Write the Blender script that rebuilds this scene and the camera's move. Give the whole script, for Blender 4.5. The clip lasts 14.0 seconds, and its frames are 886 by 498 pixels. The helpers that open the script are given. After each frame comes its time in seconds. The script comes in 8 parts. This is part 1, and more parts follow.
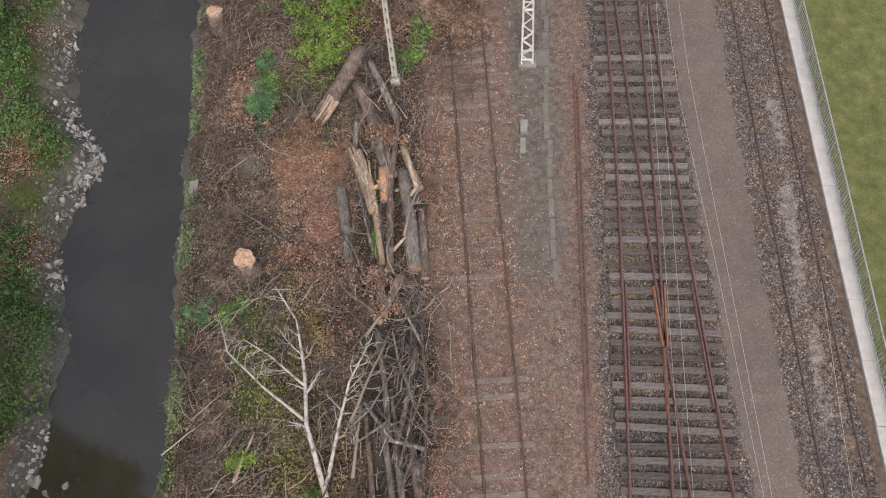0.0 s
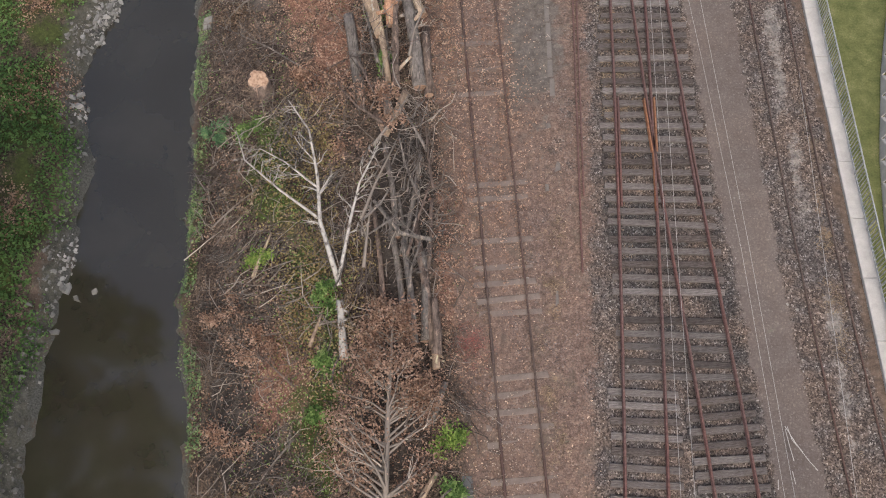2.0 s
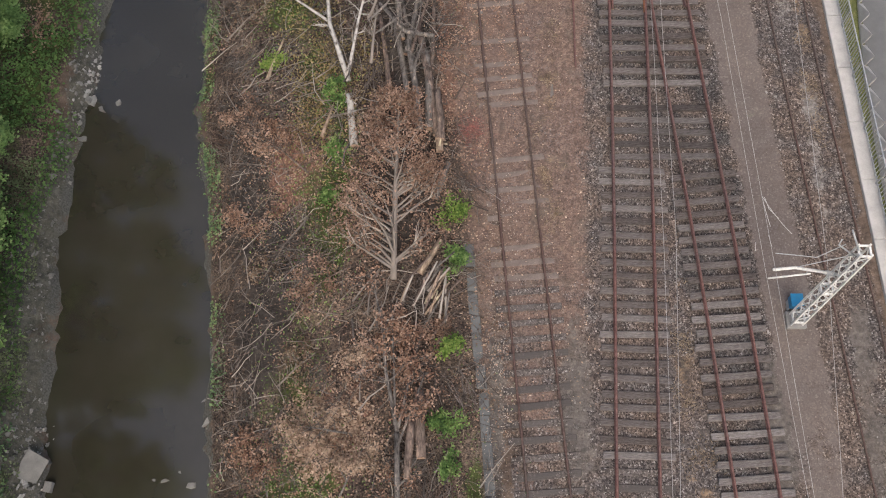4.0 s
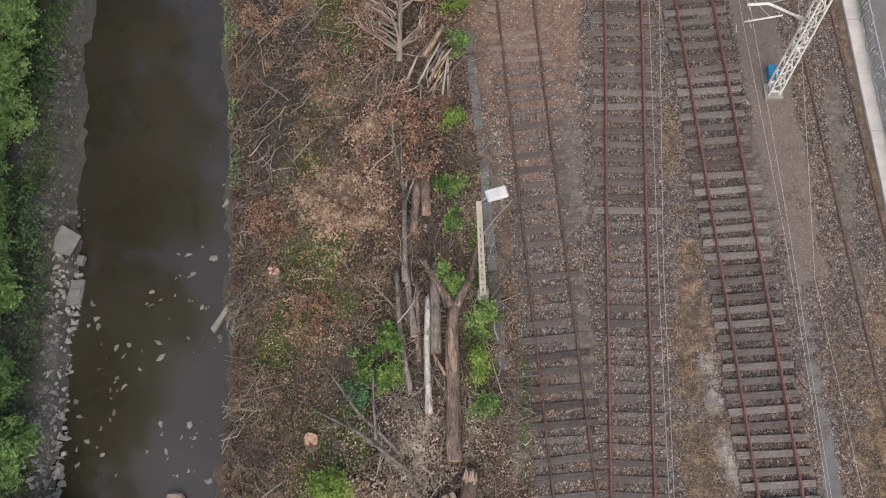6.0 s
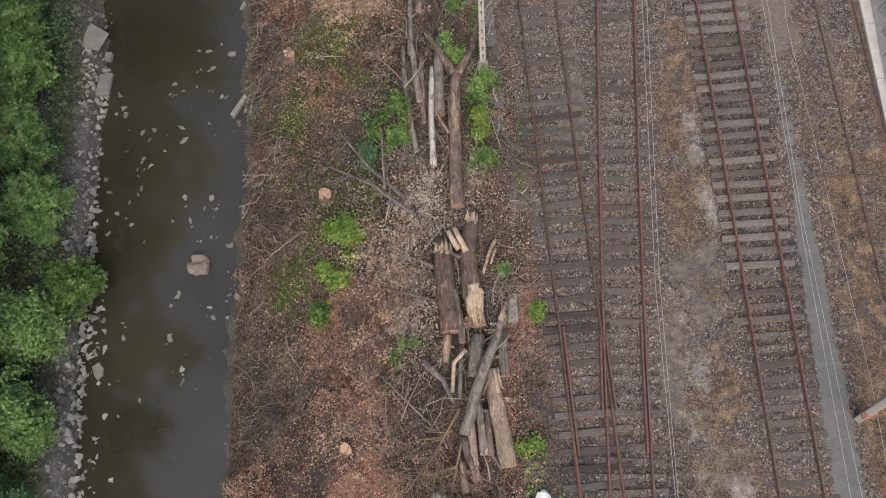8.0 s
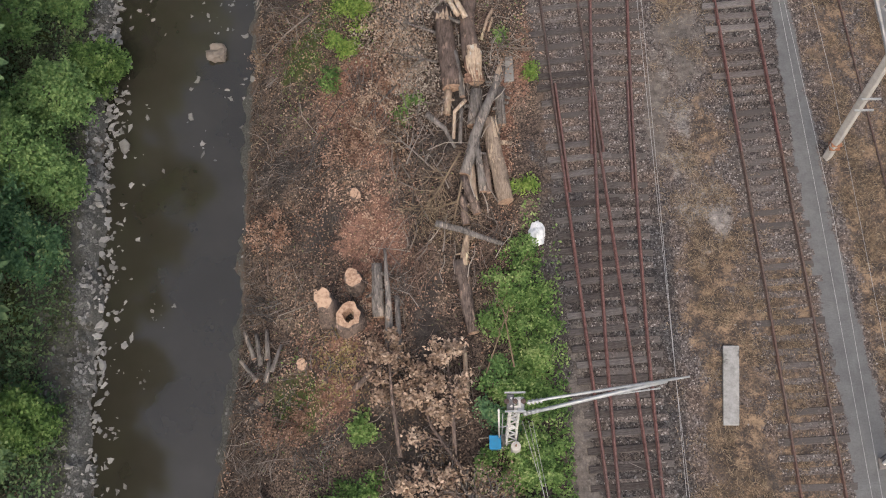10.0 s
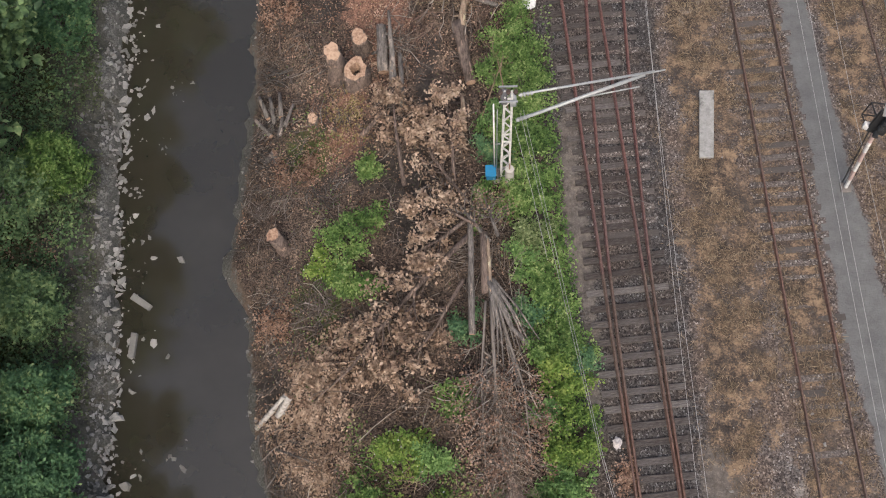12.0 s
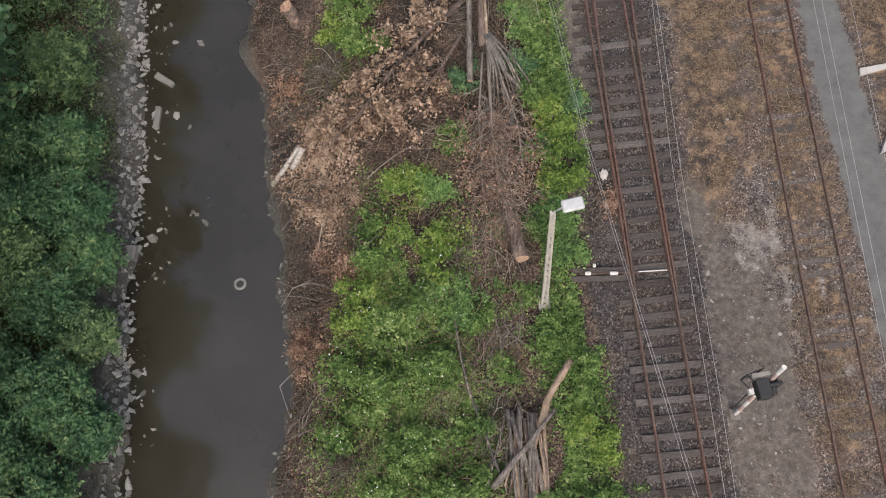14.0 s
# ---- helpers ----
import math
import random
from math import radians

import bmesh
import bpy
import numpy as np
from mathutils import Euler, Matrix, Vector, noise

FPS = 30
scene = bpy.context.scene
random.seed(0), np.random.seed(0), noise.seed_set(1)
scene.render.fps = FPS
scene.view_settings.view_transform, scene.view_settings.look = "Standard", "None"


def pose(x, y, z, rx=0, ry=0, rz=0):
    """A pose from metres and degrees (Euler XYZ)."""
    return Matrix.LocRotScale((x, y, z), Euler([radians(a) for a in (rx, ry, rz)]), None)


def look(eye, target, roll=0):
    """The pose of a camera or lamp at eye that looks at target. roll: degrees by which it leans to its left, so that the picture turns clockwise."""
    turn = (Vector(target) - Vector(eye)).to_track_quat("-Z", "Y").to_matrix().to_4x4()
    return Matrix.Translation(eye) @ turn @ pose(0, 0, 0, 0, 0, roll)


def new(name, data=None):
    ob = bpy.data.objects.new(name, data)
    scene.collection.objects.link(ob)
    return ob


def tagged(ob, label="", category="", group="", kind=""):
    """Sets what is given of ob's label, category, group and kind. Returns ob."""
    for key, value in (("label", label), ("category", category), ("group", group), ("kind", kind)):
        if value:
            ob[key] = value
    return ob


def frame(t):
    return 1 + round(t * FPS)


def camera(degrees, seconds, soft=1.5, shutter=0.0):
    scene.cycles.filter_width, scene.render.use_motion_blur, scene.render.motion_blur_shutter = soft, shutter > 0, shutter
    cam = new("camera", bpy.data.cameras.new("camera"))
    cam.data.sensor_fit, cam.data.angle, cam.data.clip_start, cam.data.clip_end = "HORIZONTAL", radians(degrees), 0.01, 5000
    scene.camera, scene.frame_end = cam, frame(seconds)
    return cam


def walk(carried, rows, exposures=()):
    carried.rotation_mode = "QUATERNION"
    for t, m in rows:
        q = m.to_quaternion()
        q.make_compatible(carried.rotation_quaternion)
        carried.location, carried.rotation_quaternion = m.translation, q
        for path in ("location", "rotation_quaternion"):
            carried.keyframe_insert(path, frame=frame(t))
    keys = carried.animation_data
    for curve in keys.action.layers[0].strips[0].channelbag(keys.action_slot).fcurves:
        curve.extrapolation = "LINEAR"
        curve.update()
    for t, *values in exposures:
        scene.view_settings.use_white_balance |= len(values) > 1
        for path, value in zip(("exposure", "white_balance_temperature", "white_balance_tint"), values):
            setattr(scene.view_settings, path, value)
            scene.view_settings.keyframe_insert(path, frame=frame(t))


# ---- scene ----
cam = camera(49.2, 14.0, soft=1.05)
PATH = [
    (0, (-0.03, -1.569, 35.031), (-0.135, -0.692, 33.237), -5.7),
    (0.5, (-0.119, -3.058, 34.959), (-0.22, -2.197, 33.156), -5.6),
    (1, (-0.161, -4.636, 34.926), (-0.261, -3.799, 33.113), -5.9),
    (1.5, (-0.125, -6.259, 34.884), (-0.225, -5.438, 33.062), -6.0),
    (2, (-0.06, -7.94, 34.854), (-0.162, -7.145, 33.021), -6.5),
    (2.5, (-0.003, -9.665, 34.831), (-0.108, -8.888, 32.991), -6.9),
    (3, (0.045, -11.477, 34.84), (-0.062, -10.724, 32.991), -7.4),
    (3.2, (0.051, -12.23, 34.834), (-0.056, -11.484, 32.981), -7.5),
    (5.3, (0.041, -20.611, 34.799), (-0.065, -19.922, 32.924), -8.6),
    (5.5, (0.041, -21.439, 34.795), (-0.066, -20.756, 32.918), -8.7),
    (6, (0.054, -23.6, 34.751), (-0.053, -22.929, 32.87), -9.0),
    (6.5, (0.062, -25.833, 34.731), (-0.046, -25.165, 32.849), -9.2),
    (7, (0.054, -28.151, 34.715), (-0.054, -27.49, 32.831), -9.4),
    (7.5, (0.052, -30.472, 34.705), (-0.057, -29.811, 32.821), -9.5),
    (8, (0.057, -32.828, 34.713), (-0.053, -32.176, 32.825), -9.7),
    (8.2, (0.056, -33.783, 34.711), (-0.054, -33.132, 32.823), -9.8),
    (10.3, (0.037, -43.946, 34.591), (-0.074, -43.307, 32.699), -10.3),
    (10.5, (0.018, -44.937, 34.594), (-0.092, -44.299, 32.702), -10.2),
    (11, (-0.044, -47.433, 34.607), (-0.152, -46.801, 32.712), -10.1),
    (11.5, (-0.055, -49.845, 34.591), (-0.161, -49.212, 32.697), -10.1),
    (12, (-0.064, -52.339, 34.61), (-0.169, -51.713, 32.713), -10.2),
    (12.5, (-0.007, -54.782, 34.611), (-0.117, -54.156, 32.715), -10.6),
    (13, (0.032, -57.207, 34.661), (-0.081, -56.592, 32.761), -11.1),
    (13.5, (0.035, -59.592, 34.7), (-0.08, -58.979, 32.8), -11.4),
    (14, (0.054, -61.982, 34.776), (-0.062, -61.381, 32.872), -11.9),
]
walk(cam, [(t, look(eye, target, roll)) for t, eye, target, roll in PATH])

# ---- light: a hazy, mostly overcast sky ----
world = bpy.data.worlds.new("sky")
scene.world = world
world.use_nodes = True
wn = world.node_tree
sky = wn.nodes.new("ShaderNodeTexSky")
sky.sky_type, sky.sun_disc = "NISHITA", False
sky.sun_elevation, sky.sun_rotation = radians(55), radians(175)
sky.air_density, sky.dust_density, sky.ozone_density = 1.0, 6.0, 0.4
back = wn.nodes["Background"]
back.inputs["Strength"].default_value = 0.15
wn.links.new(sky.outputs[0], back.inputs["Color"])
sun = new("sun", bpy.data.lights.new("sun", "SUN"))
sun.data.energy, sun.data.angle, sun.data.color = 1.2, radians(40), (1.0, 0.99, 0.975)
sun.rotation_euler = (radians(35), 0, radians(5))
scene.view_settings.exposure = 0.38


# ---- the lie of the land ----
RIVER_Y = (-75, -59.7, -56, -49.5, -46, -43, -40.4, -38.6, -35.5, -32.6, -24.6, -15, -6.4, -1.3, 2.6, 6, 10.3, 16.8, 22.5, 31, 45)
RIVER_X = (-9.4, -8.9, -8.4, -9.05, -9.87, -10.1, -11.1, -10.8, -10.5, -10.46, -10.65, -10.7, -11.4, -12, -12.5, -13.2, -13.3, -13.9, -14.4, -15.1, -16)
SHORE_Y = (-75, -59.2, -54.5, -46, -40.5, -34.9, -26.8, -20.8, -15.2, -11.3, -6.2, -0.2, 2.9, 7.7, 12.6, 16.8, 19.3, 21.3, 23.4, 27.4, 45)
SHORE_X = (-14.2, -14.7, -15.1, -15.2, -15.65, -16, -16.6, -17, -17.3, -17.4, -17.9, -18.5, -18.3, -18.2, -18.1, -19.2, -18.9, -17.9, -19.9, -20.7, -21.5)
WATER = -2.8


def right_bank(y):
    return np.interp(y, RIVER_Y, RIVER_X)


def left_bank(y):
    return np.interp(y, SHORE_Y, SHORE_X)


def wall_line(y):
    return 14.27 - 0.0525 * np.asarray(y, float)


def lumps(x, y):
    return (np.sin(1.3 * x + 2.1 * np.sin(0.7 * y)) + np.sin(1.7 * y + 1.9 * np.sin(0.9 * x)) + np.sin(2.9 * x - 2.3 * y)) / 3


def height(x, y):
    """The lie of the land: river bed, the two banks, the railway's level bed and the raised lawn behind the wall."""
    x, y = np.asarray(x, float), np.asarray(y, float)
    wob = 0.14 * np.sin(1.1 * y + 1.7 * np.sin(0.63 * y)) + 0.10 * np.sin(3.7 * y + 2.0 * np.sin(1.3 * y)) + 0.05 * np.sin(9.1 * y)
    dr = x - right_bank(y) - wob
    dl = left_bank(y) + wob - x
    z = np.where(dr > 0, WATER + 2.75 * (1 - np.exp(-np.maximum(dr, 0) / 2.6)), WATER + np.maximum(dr, -0.6) * 0.6)
    z = np.where(dl > 0, WATER + 2.1 * (1 - np.exp(-np.maximum(dl, 0) / 1.6)) + 0.03 * np.maximum(dl, 0), np.where(dr > 0, z, np.minimum(z, WATER + np.maximum(dl, -0.6) * 0.6) * 0 + np.maximum(np.maximum(dr, dl), -0.6) * 0.6 + WATER))
    soft = np.clip((dr - 0.3) / 2, 0, 1) * np.clip((0.5 - 0.0885 * y - x) / 1.5, 0, 1) + np.clip(dl / 2, 0, 1)
    z = z + 0.13 * soft * lumps(x, y)
    z = np.where(x > wall_line(y) + 0.35, 0.06 + 0.03 * lumps(x, y), z)
    return z


# ---- materials ----
class Nodes:
    """A small helper that wires shader nodes."""

    def __init__(self, name, rough=0.9, spec=0.25, metal=0.0):
        self.mat = bpy.data.materials.new(name)
        self.mat.use_nodes = True
        self.nt = self.mat.node_tree
        self.bsdf = self.nt.nodes["Principled BSDF"]
        self.bsdf.inputs["Roughness"].default_value = rough
        self.bsdf.inputs["Specular IOR Level"].default_value = spec
        self.bsdf.inputs["Metallic"].default_value = metal
        self.coord = self.nt.nodes.new("ShaderNodeTexCoord").outputs["Object"]

    def link(self, a, b):
        self.nt.links.new(a, b)

    def put(self, socket, value):
        if hasattr(value, "is_linked"):
            self.link(value, socket)
        elif isinstance(value, tuple):
            socket.default_value = (*value, 1.0)[:4] if len(socket.default_value) == 4 else value
        else:
            socket.default_value = value

    def noise(self, scale, detail=4.0, rough=0.6, coord=None, stretch=None):
        n = self.nt.nodes.new("ShaderNodeTexNoise")
        n.inputs["Scale"].default_value, n.inputs["Detail"].default_value, n.inputs["Roughness"].default_value = scale, detail, rough
        c = coord or self.coord
        if stretch:
            m = self.nt.nodes.new("ShaderNodeMapping")
            m.inputs["Scale"].default_value = stretch
            self.link(c, m.inputs["Vector"])
            c = m.outputs[0]
        self.link(c, n.inputs["Vector"])
        return n.outputs["Fac"]

    def cells(self, scale, out="Color", feature="F1"):
        n = self.nt.nodes.new("ShaderNodeTexVoronoi")
        n.feature = feature
        n.inputs["Scale"].default_value = scale
        self.link(self.coord, n.inputs["Vector"])
        return n.outputs[out]

    def math(self, op, a, b=0.0, c=0.0, clamp=False):
        n = self.nt.nodes.new("ShaderNodeMath")
        n.operation, n.use_clamp = op, clamp
        for socket, value in zip(n.inputs, (a, b, c)):
            self.put(socket, value)
        return n.outputs[0]

    def span(self, value, lo, hi, to_lo=0.0, to_hi=1.0):
        n = self.nt.nodes.new("ShaderNodeMapRange")
        n.interpolation_type = "SMOOTHSTEP"
        for socket, v in zip(n.inputs, (value, lo, hi, to_lo, to_hi)):
            self.put(socket, v)
        return n.outputs[0]

    def mix(self, fac, a, b, mode="MIX"):
        n = self.nt.nodes.new("ShaderNodeMix")
        n.data_type, n.blend_type = "RGBA", mode
        self.put(n.inputs[0], fac)
        self.put(n.inputs[6], a)
        self.put(n.inputs[7], b)
        return n.outputs[2]

    def ramp(self, fac, *stops):
        n = self.nt.nodes.new("ShaderNodeValToRGB")
        el = n.color_ramp.elements
        while len(el) < len(stops):
            el.new(0.5)
        for e, (p, c) in zip(el, stops):
            e.position, e.color = p, (*c, 1.0)
        self.put(n.inputs[0], fac)
        return n.outputs[0]

    def attr(self, name):
        n = self.nt.nodes.new("ShaderNodeAttribute")
        n.attribute_name = name
        return n.outputs["Fac"]

    def rand(self):
        return self.nt.nodes.new("ShaderNodeObjectInfo").outputs["Random"]

    def island(self):
        return self.nt.nodes.new("ShaderNodeNewGeometry").outputs["Random Per Island"]

    def bump(self, value, strength=0.5, dist=0.02):
        n = self.nt.nodes.new("ShaderNodeBump")
        n.inputs["Strength"].default_value, n.inputs["Distance"].default_value = strength, dist
        self.put(n.inputs["Height"], value)
        self.link(n.outputs[0], self.bsdf.inputs["Normal"])

    def done(self, color, rough=None):
        self.put(self.bsdf.inputs["Base Color"], color)
        if rough is not None:
            self.put(self.bsdf.inputs["Roughness"], rough)
        return self.mat


def leaf_material(name, *stops, single=0.4):
    """Leaves that let some light through; each leaf takes its own tone."""
    n = Nodes(name, rough=0.6, spec=0.2)
    patch, clump = n.span(n.noise(0.5, 2.0), 0.3, 0.7, 0.0, 0.3), n.span(n.noise(3.0, 2.0), 0.34, 0.66, 0.0, 0.85 - single)
    tone = n.math("ADD", n.math("MULTIPLY", n.island(), single), n.math("ADD", patch, clump))
    col = n.ramp(tone, *stops)
    n.put(n.bsdf.inputs["Base Color"], col)
    tr = n.nt.nodes.new("ShaderNodeBsdfTranslucent")
    n.link(col, tr.inputs["Color"])
    mx = n.nt.nodes.new("ShaderNodeMixShader")
    mx.inputs[0].default_value = 0.4
    n.link(n.bsdf.outputs[0], mx.inputs[1])
    n.link(tr.outputs[0], mx.inputs[2])
    n.link(mx.outputs[0], n.nt.nodes["Material Output"].inputs["Surface"])
    return n.mat


def ground_material():
    n = Nodes("ground_cover", rough=0.95, spec=0.15)
    broad, mid, fine = n.noise(0.22, 5.0), n.noise(1.6, 5.0, 0.65), n.noise(14.0, 3.0, 0.7)
    warp = n.noise(0.55, 4.0, 0.6)
    edge = n.math("ADD", n.math("ADD", n.math("MULTIPLY", n.math("SUBTRACT", mid, 0.5), 1.0), n.math("MULTIPLY", n.math("SUBTRACT", warp, 0.5), 1.3)), n.math("MULTIPLY", n.math("SUBTRACT", fine, 0.5), 0.7))
    stone = n.cells(20.0)
    sep = n.nt.nodes.new("ShaderNodeSeparateColor")
    n.link(stone, sep.inputs[0])
    pick, tone = sep.outputs[0], sep.outputs[1]

    def zone(name, lo=0.35, hi=0.65):
        return n.span(n.math("ADD", n.attr(name), edge), lo, hi)

    earth = n.ramp(n.math("ADD", n.math("MULTIPLY", mid, 0.6), n.math("MULTIPLY", fine, 0.4)), (0.3, (0.055, 0.040, 0.030)), (0.5, (0.125, 0.092, 0.072)), (0.72, (0.21, 0.165, 0.13)))
    gravel = n.ramp(tone, (0.0, (0.036, 0.030, 0.028)), (0.4, (0.085, 0.071, 0.064)), (0.78, (0.142, 0.12, 0.108)), (0.94, (0.195, 0.172, 0.157)), (1.0, (0.33, 0.305, 0.285)))
    gravel = n.mix(n.span(n.noise(0.45, 4.0, 0.65), 0.4, 0.62), n.mix(1.0, gravel, (0.90, 0.92, 0.95), "MULTIPLY"), n.mix(1.0, gravel, (1.10, 1.0, 0.92), "MULTIPLY"))
    litter = n.ramp(n.math("ADD", n.math("MULTIPLY", fine, 0.7), n.math("MULTIPLY", pick, 0.35)), (0.34, (0.030, 0.024, 0.020)), (0.52, (0.105, 0.078, 0.060)), (0.74, (0.26, 0.195, 0.15)))
    litter = n.mix(n.span(n.noise(0.6, 5.0, 0.7), 0.42, 0.6), n.mix(1.0, litter, (0.55, 0.55, 0.58), "MULTIPLY"), litter)
    rust = n.ramp(n.math("ADD", fine, n.math("MULTIPLY", pick, 0.3)), (0.4, (0.074, 0.042, 0.032)), (0.8, (0.275, 0.158, 0.115)))
    straw = n.ramp(n.math("ADD", n.math("MULTIPLY", fine, 0.5), n.math("MULTIPLY", mid, 0.65)), (0.49, (0.040, 0.034, 0.030)), (0.575, (0.105, 0.077, 0.057)), (0.66, (0.235, 0.165, 0.108)))
    straw = n.mix(n.span(n.noise(0.9, 5.0, 0.7), 0.5, 0.64), straw, n.mix(0.6, straw, (0.055, 0.050, 0.047)))
    brown = n.ramp(n.math("ADD", n.math("MULTIPLY", broad, 0.5), n.math("MULTIPLY", mid, 0.5)), (0.3, (0.115, 0.092, 0.081)), (0.7, (0.195, 0.163, 0.144)))
    brown = n.mix(0.28, brown, gravel)
    dirt = n.mix(n.span(fine, 0.35, 0.7), n.mix(0.4, (0.13, 0.085, 0.067), gravel), n.mix(0.3, (0.252, 0.168, 0.131), gravel))
    dirt = n.mix(n.span(n.noise(0.8, 5.0, 0.7), 0.5, 0.68), dirt, n.mix(0.5, dirt, (0.12, 0.105, 0.085)))
    asphalt = n.ramp(n.math("ADD", n.math("MULTIPLY", mid, 0.7), n.math("MULTIPLY", fine, 0.3)), (0.3, (0.095, 0.095, 0.094)), (0.7, (0.17, 0.169, 0.166)))
    pale = n.mix(0.35, n.ramp(n.math("ADD", n.math("MULTIPLY", fine, 0.5), n.math("MULTIPLY", mid, 0.5)), (0.38, (0.13, 0.115, 0.105)), (0.62, (0.35, 0.325, 0.30))), gravel)
    grass = n.ramp(n.math("ADD", n.math("MULTIPLY", mid, 0.6), n.math("MULTIPLY", fine, 0.45)), (0.32, (0.055, 0.070, 0.022)), (0.55, (0.12, 0.13, 0.05)), (0.75, (0.22, 0.20, 0.10)))
    green = n.ramp(n.math("ADD", n.math("MULTIPLY", mid, 0.4), n.math("MULTIPLY", fine, 0.6)), (0.35, (0.030, 0.034, 0.014)), (0.6, (0.075, 0.092, 0.03)), (0.8, (0.15, 0.16, 0.06)))
    ash = n.mix(0.2, n.ramp(n.math("ADD", n.math("MULTIPLY", mid, 0.6), n.math("MULTIPLY", fine, 0.4)), (0.34, (0.084, 0.073, 0.063)), (0.52, (0.130, 0.114, 0.100)), (0.68, (0.178, 0.159, 0.141))), gravel)
    # dark soil colour, also used as painted shade under shrubs and brush
    soil_shade = n.ramp(n.math("ADD", n.math("MULTIPLY", fine, 0.5), n.math("MULTIPLY", mid, 0.5)), (0.38, (0.024, 0.021, 0.019)), (0.58, (0.066, 0.056, 0.050)), (0.75, (0.135, 0.115, 0.10)))
    silt = n.mix(0.15, n.ramp(n.math("ADD", n.math("MULTIPLY", mid, 0.6), n.math("MULTIPLY", fine, 0.4)), (0.34, (0.045, 0.046, 0.036)), (0.52, (0.092, 0.092, 0.074)), (0.68, (0.150, 0.148, 0.122))), gravel)
    shingle = n.mix(0.3, n.ramp(tone, (0.0, (0.075, 0.074, 0.067)), (0.6, (0.155, 0.152, 0.14)), (1.0, (0.28, 0.275, 0.255))), (0.10, 0.098, 0.09))
    mud = n.ramp(fine, (0.35, (0.045, 0.045, 0.040)), (0.65, (0.125, 0.124, 0.113)))
    col = earth
    for name, look_of in (("litter", litter), ("soil_shade", soil_shade), ("rust", rust), ("gravel", gravel), ("dirt", dirt), ("cinder", n.mix(1.0, gravel, (0.62, 0.66, 0.69), "MULTIPLY")), ("ash", ash), ("silt", silt), ("shingle", shingle), ("straw", straw), ("moss", green), ("pale", pale)):
        col = n.mix(zone(name), col, look_of)
    mottle = n.ramp(n.noise(4.2, 3.0, 0.6), (0.34, (0.72, 0.72, 0.74)), (0.5, (0.98, 0.98, 0.98)), (0.66, (1.26, 1.25, 1.22)))
    col = n.mix(1.0, col, mottle, "MULTIPLY")
    for name, look_of in (("brown", brown), ("asphalt", asphalt), ("lawn", grass), ("mud", mud)):
        col = n.mix(zone(name), col, look_of)
    n.bump(n.math("ADD", n.math("MULTIPLY", tone, 0.6), fine), 0.7, 0.04)
    return n.done(col)


def stone_material(name, dark, light):
    n = Nodes(name, rough=0.85)
    f = n.math("ADD", n.math("MULTIPLY", n.noise(6.0, 5.0), 0.5), n.math("MULTIPLY", n.island(), 0.5))
    n.bump(n.noise(25.0, 4.0), 0.5, 0.02)
    return n.done(n.ramp(f, (0.25, dark), (0.75, light)))


def water_material():
    n = Nodes("river_water", rough=0.09, spec=1.0)
    n.bsdf.inputs["IOR"].default_value = 1.46
    silt = n.noise(0.25, 4.0)
    n.bump(n.math("ADD", n.noise(1.2, 3.0), n.math("MULTIPLY", n.noise(6.0, 2.0), 0.3)), 0.035, 0.05)
    col = n.ramp(silt, (0.35, (0.027, 0.0237, 0.0165)), (0.65, (0.037, 0.0337, 0.0255)))
    return n.done(col)


def rail_material(name="rusty_rail", dark=(0.086, 0.045, 0.040), light=(0.196, 0.112, 0.098)):
    n = Nodes(name, rough=0.7, spec=0.35, metal=0.15)
    f = n.noise(9.0, 5.0)
    red = n.span(n.noise(0.12, 2.0), 0.42, 0.6)
    return n.done(n.mix(n.math("MULTIPLY", red, 0.5), n.ramp(f, (0.3, dark), (0.7, tuple(v * k for v, k in zip(light, (0.92, 1.0, 1.02))))), n.ramp(f, (0.3, tuple(v * k for v, k in zip(dark, (1.2, 0.9, 0.85)))), (0.7, tuple(v * k for v, k in zip(light, (1.15, 0.9, 0.85)))))))


def sleeper_material(name="weathered_sleeper", dim=1.0):
    n = Nodes(name, rough=0.9)
    grain = n.span(n.noise(5.0, 5.0, 0.7, stretch=(1.0, 9.0, 4.0)), 0.3, 0.7)
    tone = n.math("ADD", n.math("MULTIPLY", n.rand(), 0.5), n.math("MULTIPLY", grain, 0.5))
    n.bump(grain, 0.6, 0.02)
    return n.done(n.ramp(tone, *((at, tuple(dim * v for v in c)) for at, c in ((0.15, (0.056, 0.044, 0.039)), (0.5, (0.119, 0.103, 0.096)), (0.75, (0.174, 0.156, 0.147)), (0.92, (0.25, 0.226, 0.211))))))


def sunk_material():
    n = Nodes("buried_sleeper", rough=0.95)
    grain = n.noise(7.0, 5.0, 0.7, stretch=(1.0, 6.0, 4.0))
    speck = n.nt.nodes.new("ShaderNodeSeparateColor")
    n.link(n.cells(20.0), speck.inputs[0])
    grit = n.ramp(speck.outputs[1], (0.0, (0.042, 0.035, 0.032)), (0.45, (0.09, 0.075, 0.068)), (0.8, (0.142, 0.120, 0.108)), (0.95, (0.20, 0.178, 0.162)), (1.0, (0.34, 0.32, 0.30)))
    cover = n.span(n.math("ADD", n.noise(2.2, 4.0), n.math("MULTIPLY", n.rand(), 0.3)), 0.5, 0.7)
    tone = n.math("ADD", n.math("MULTIPLY", n.rand(), 0.5), n.math("MULTIPLY", grain, 0.6))
    return n.done(n.mix(cover, n.ramp(tone, (0.3, (0.066, 0.057, 0.053)), (0.6, (0.104, 0.092, 0.086)), (0.95, (0.167, 0.149, 0.139))), grit))


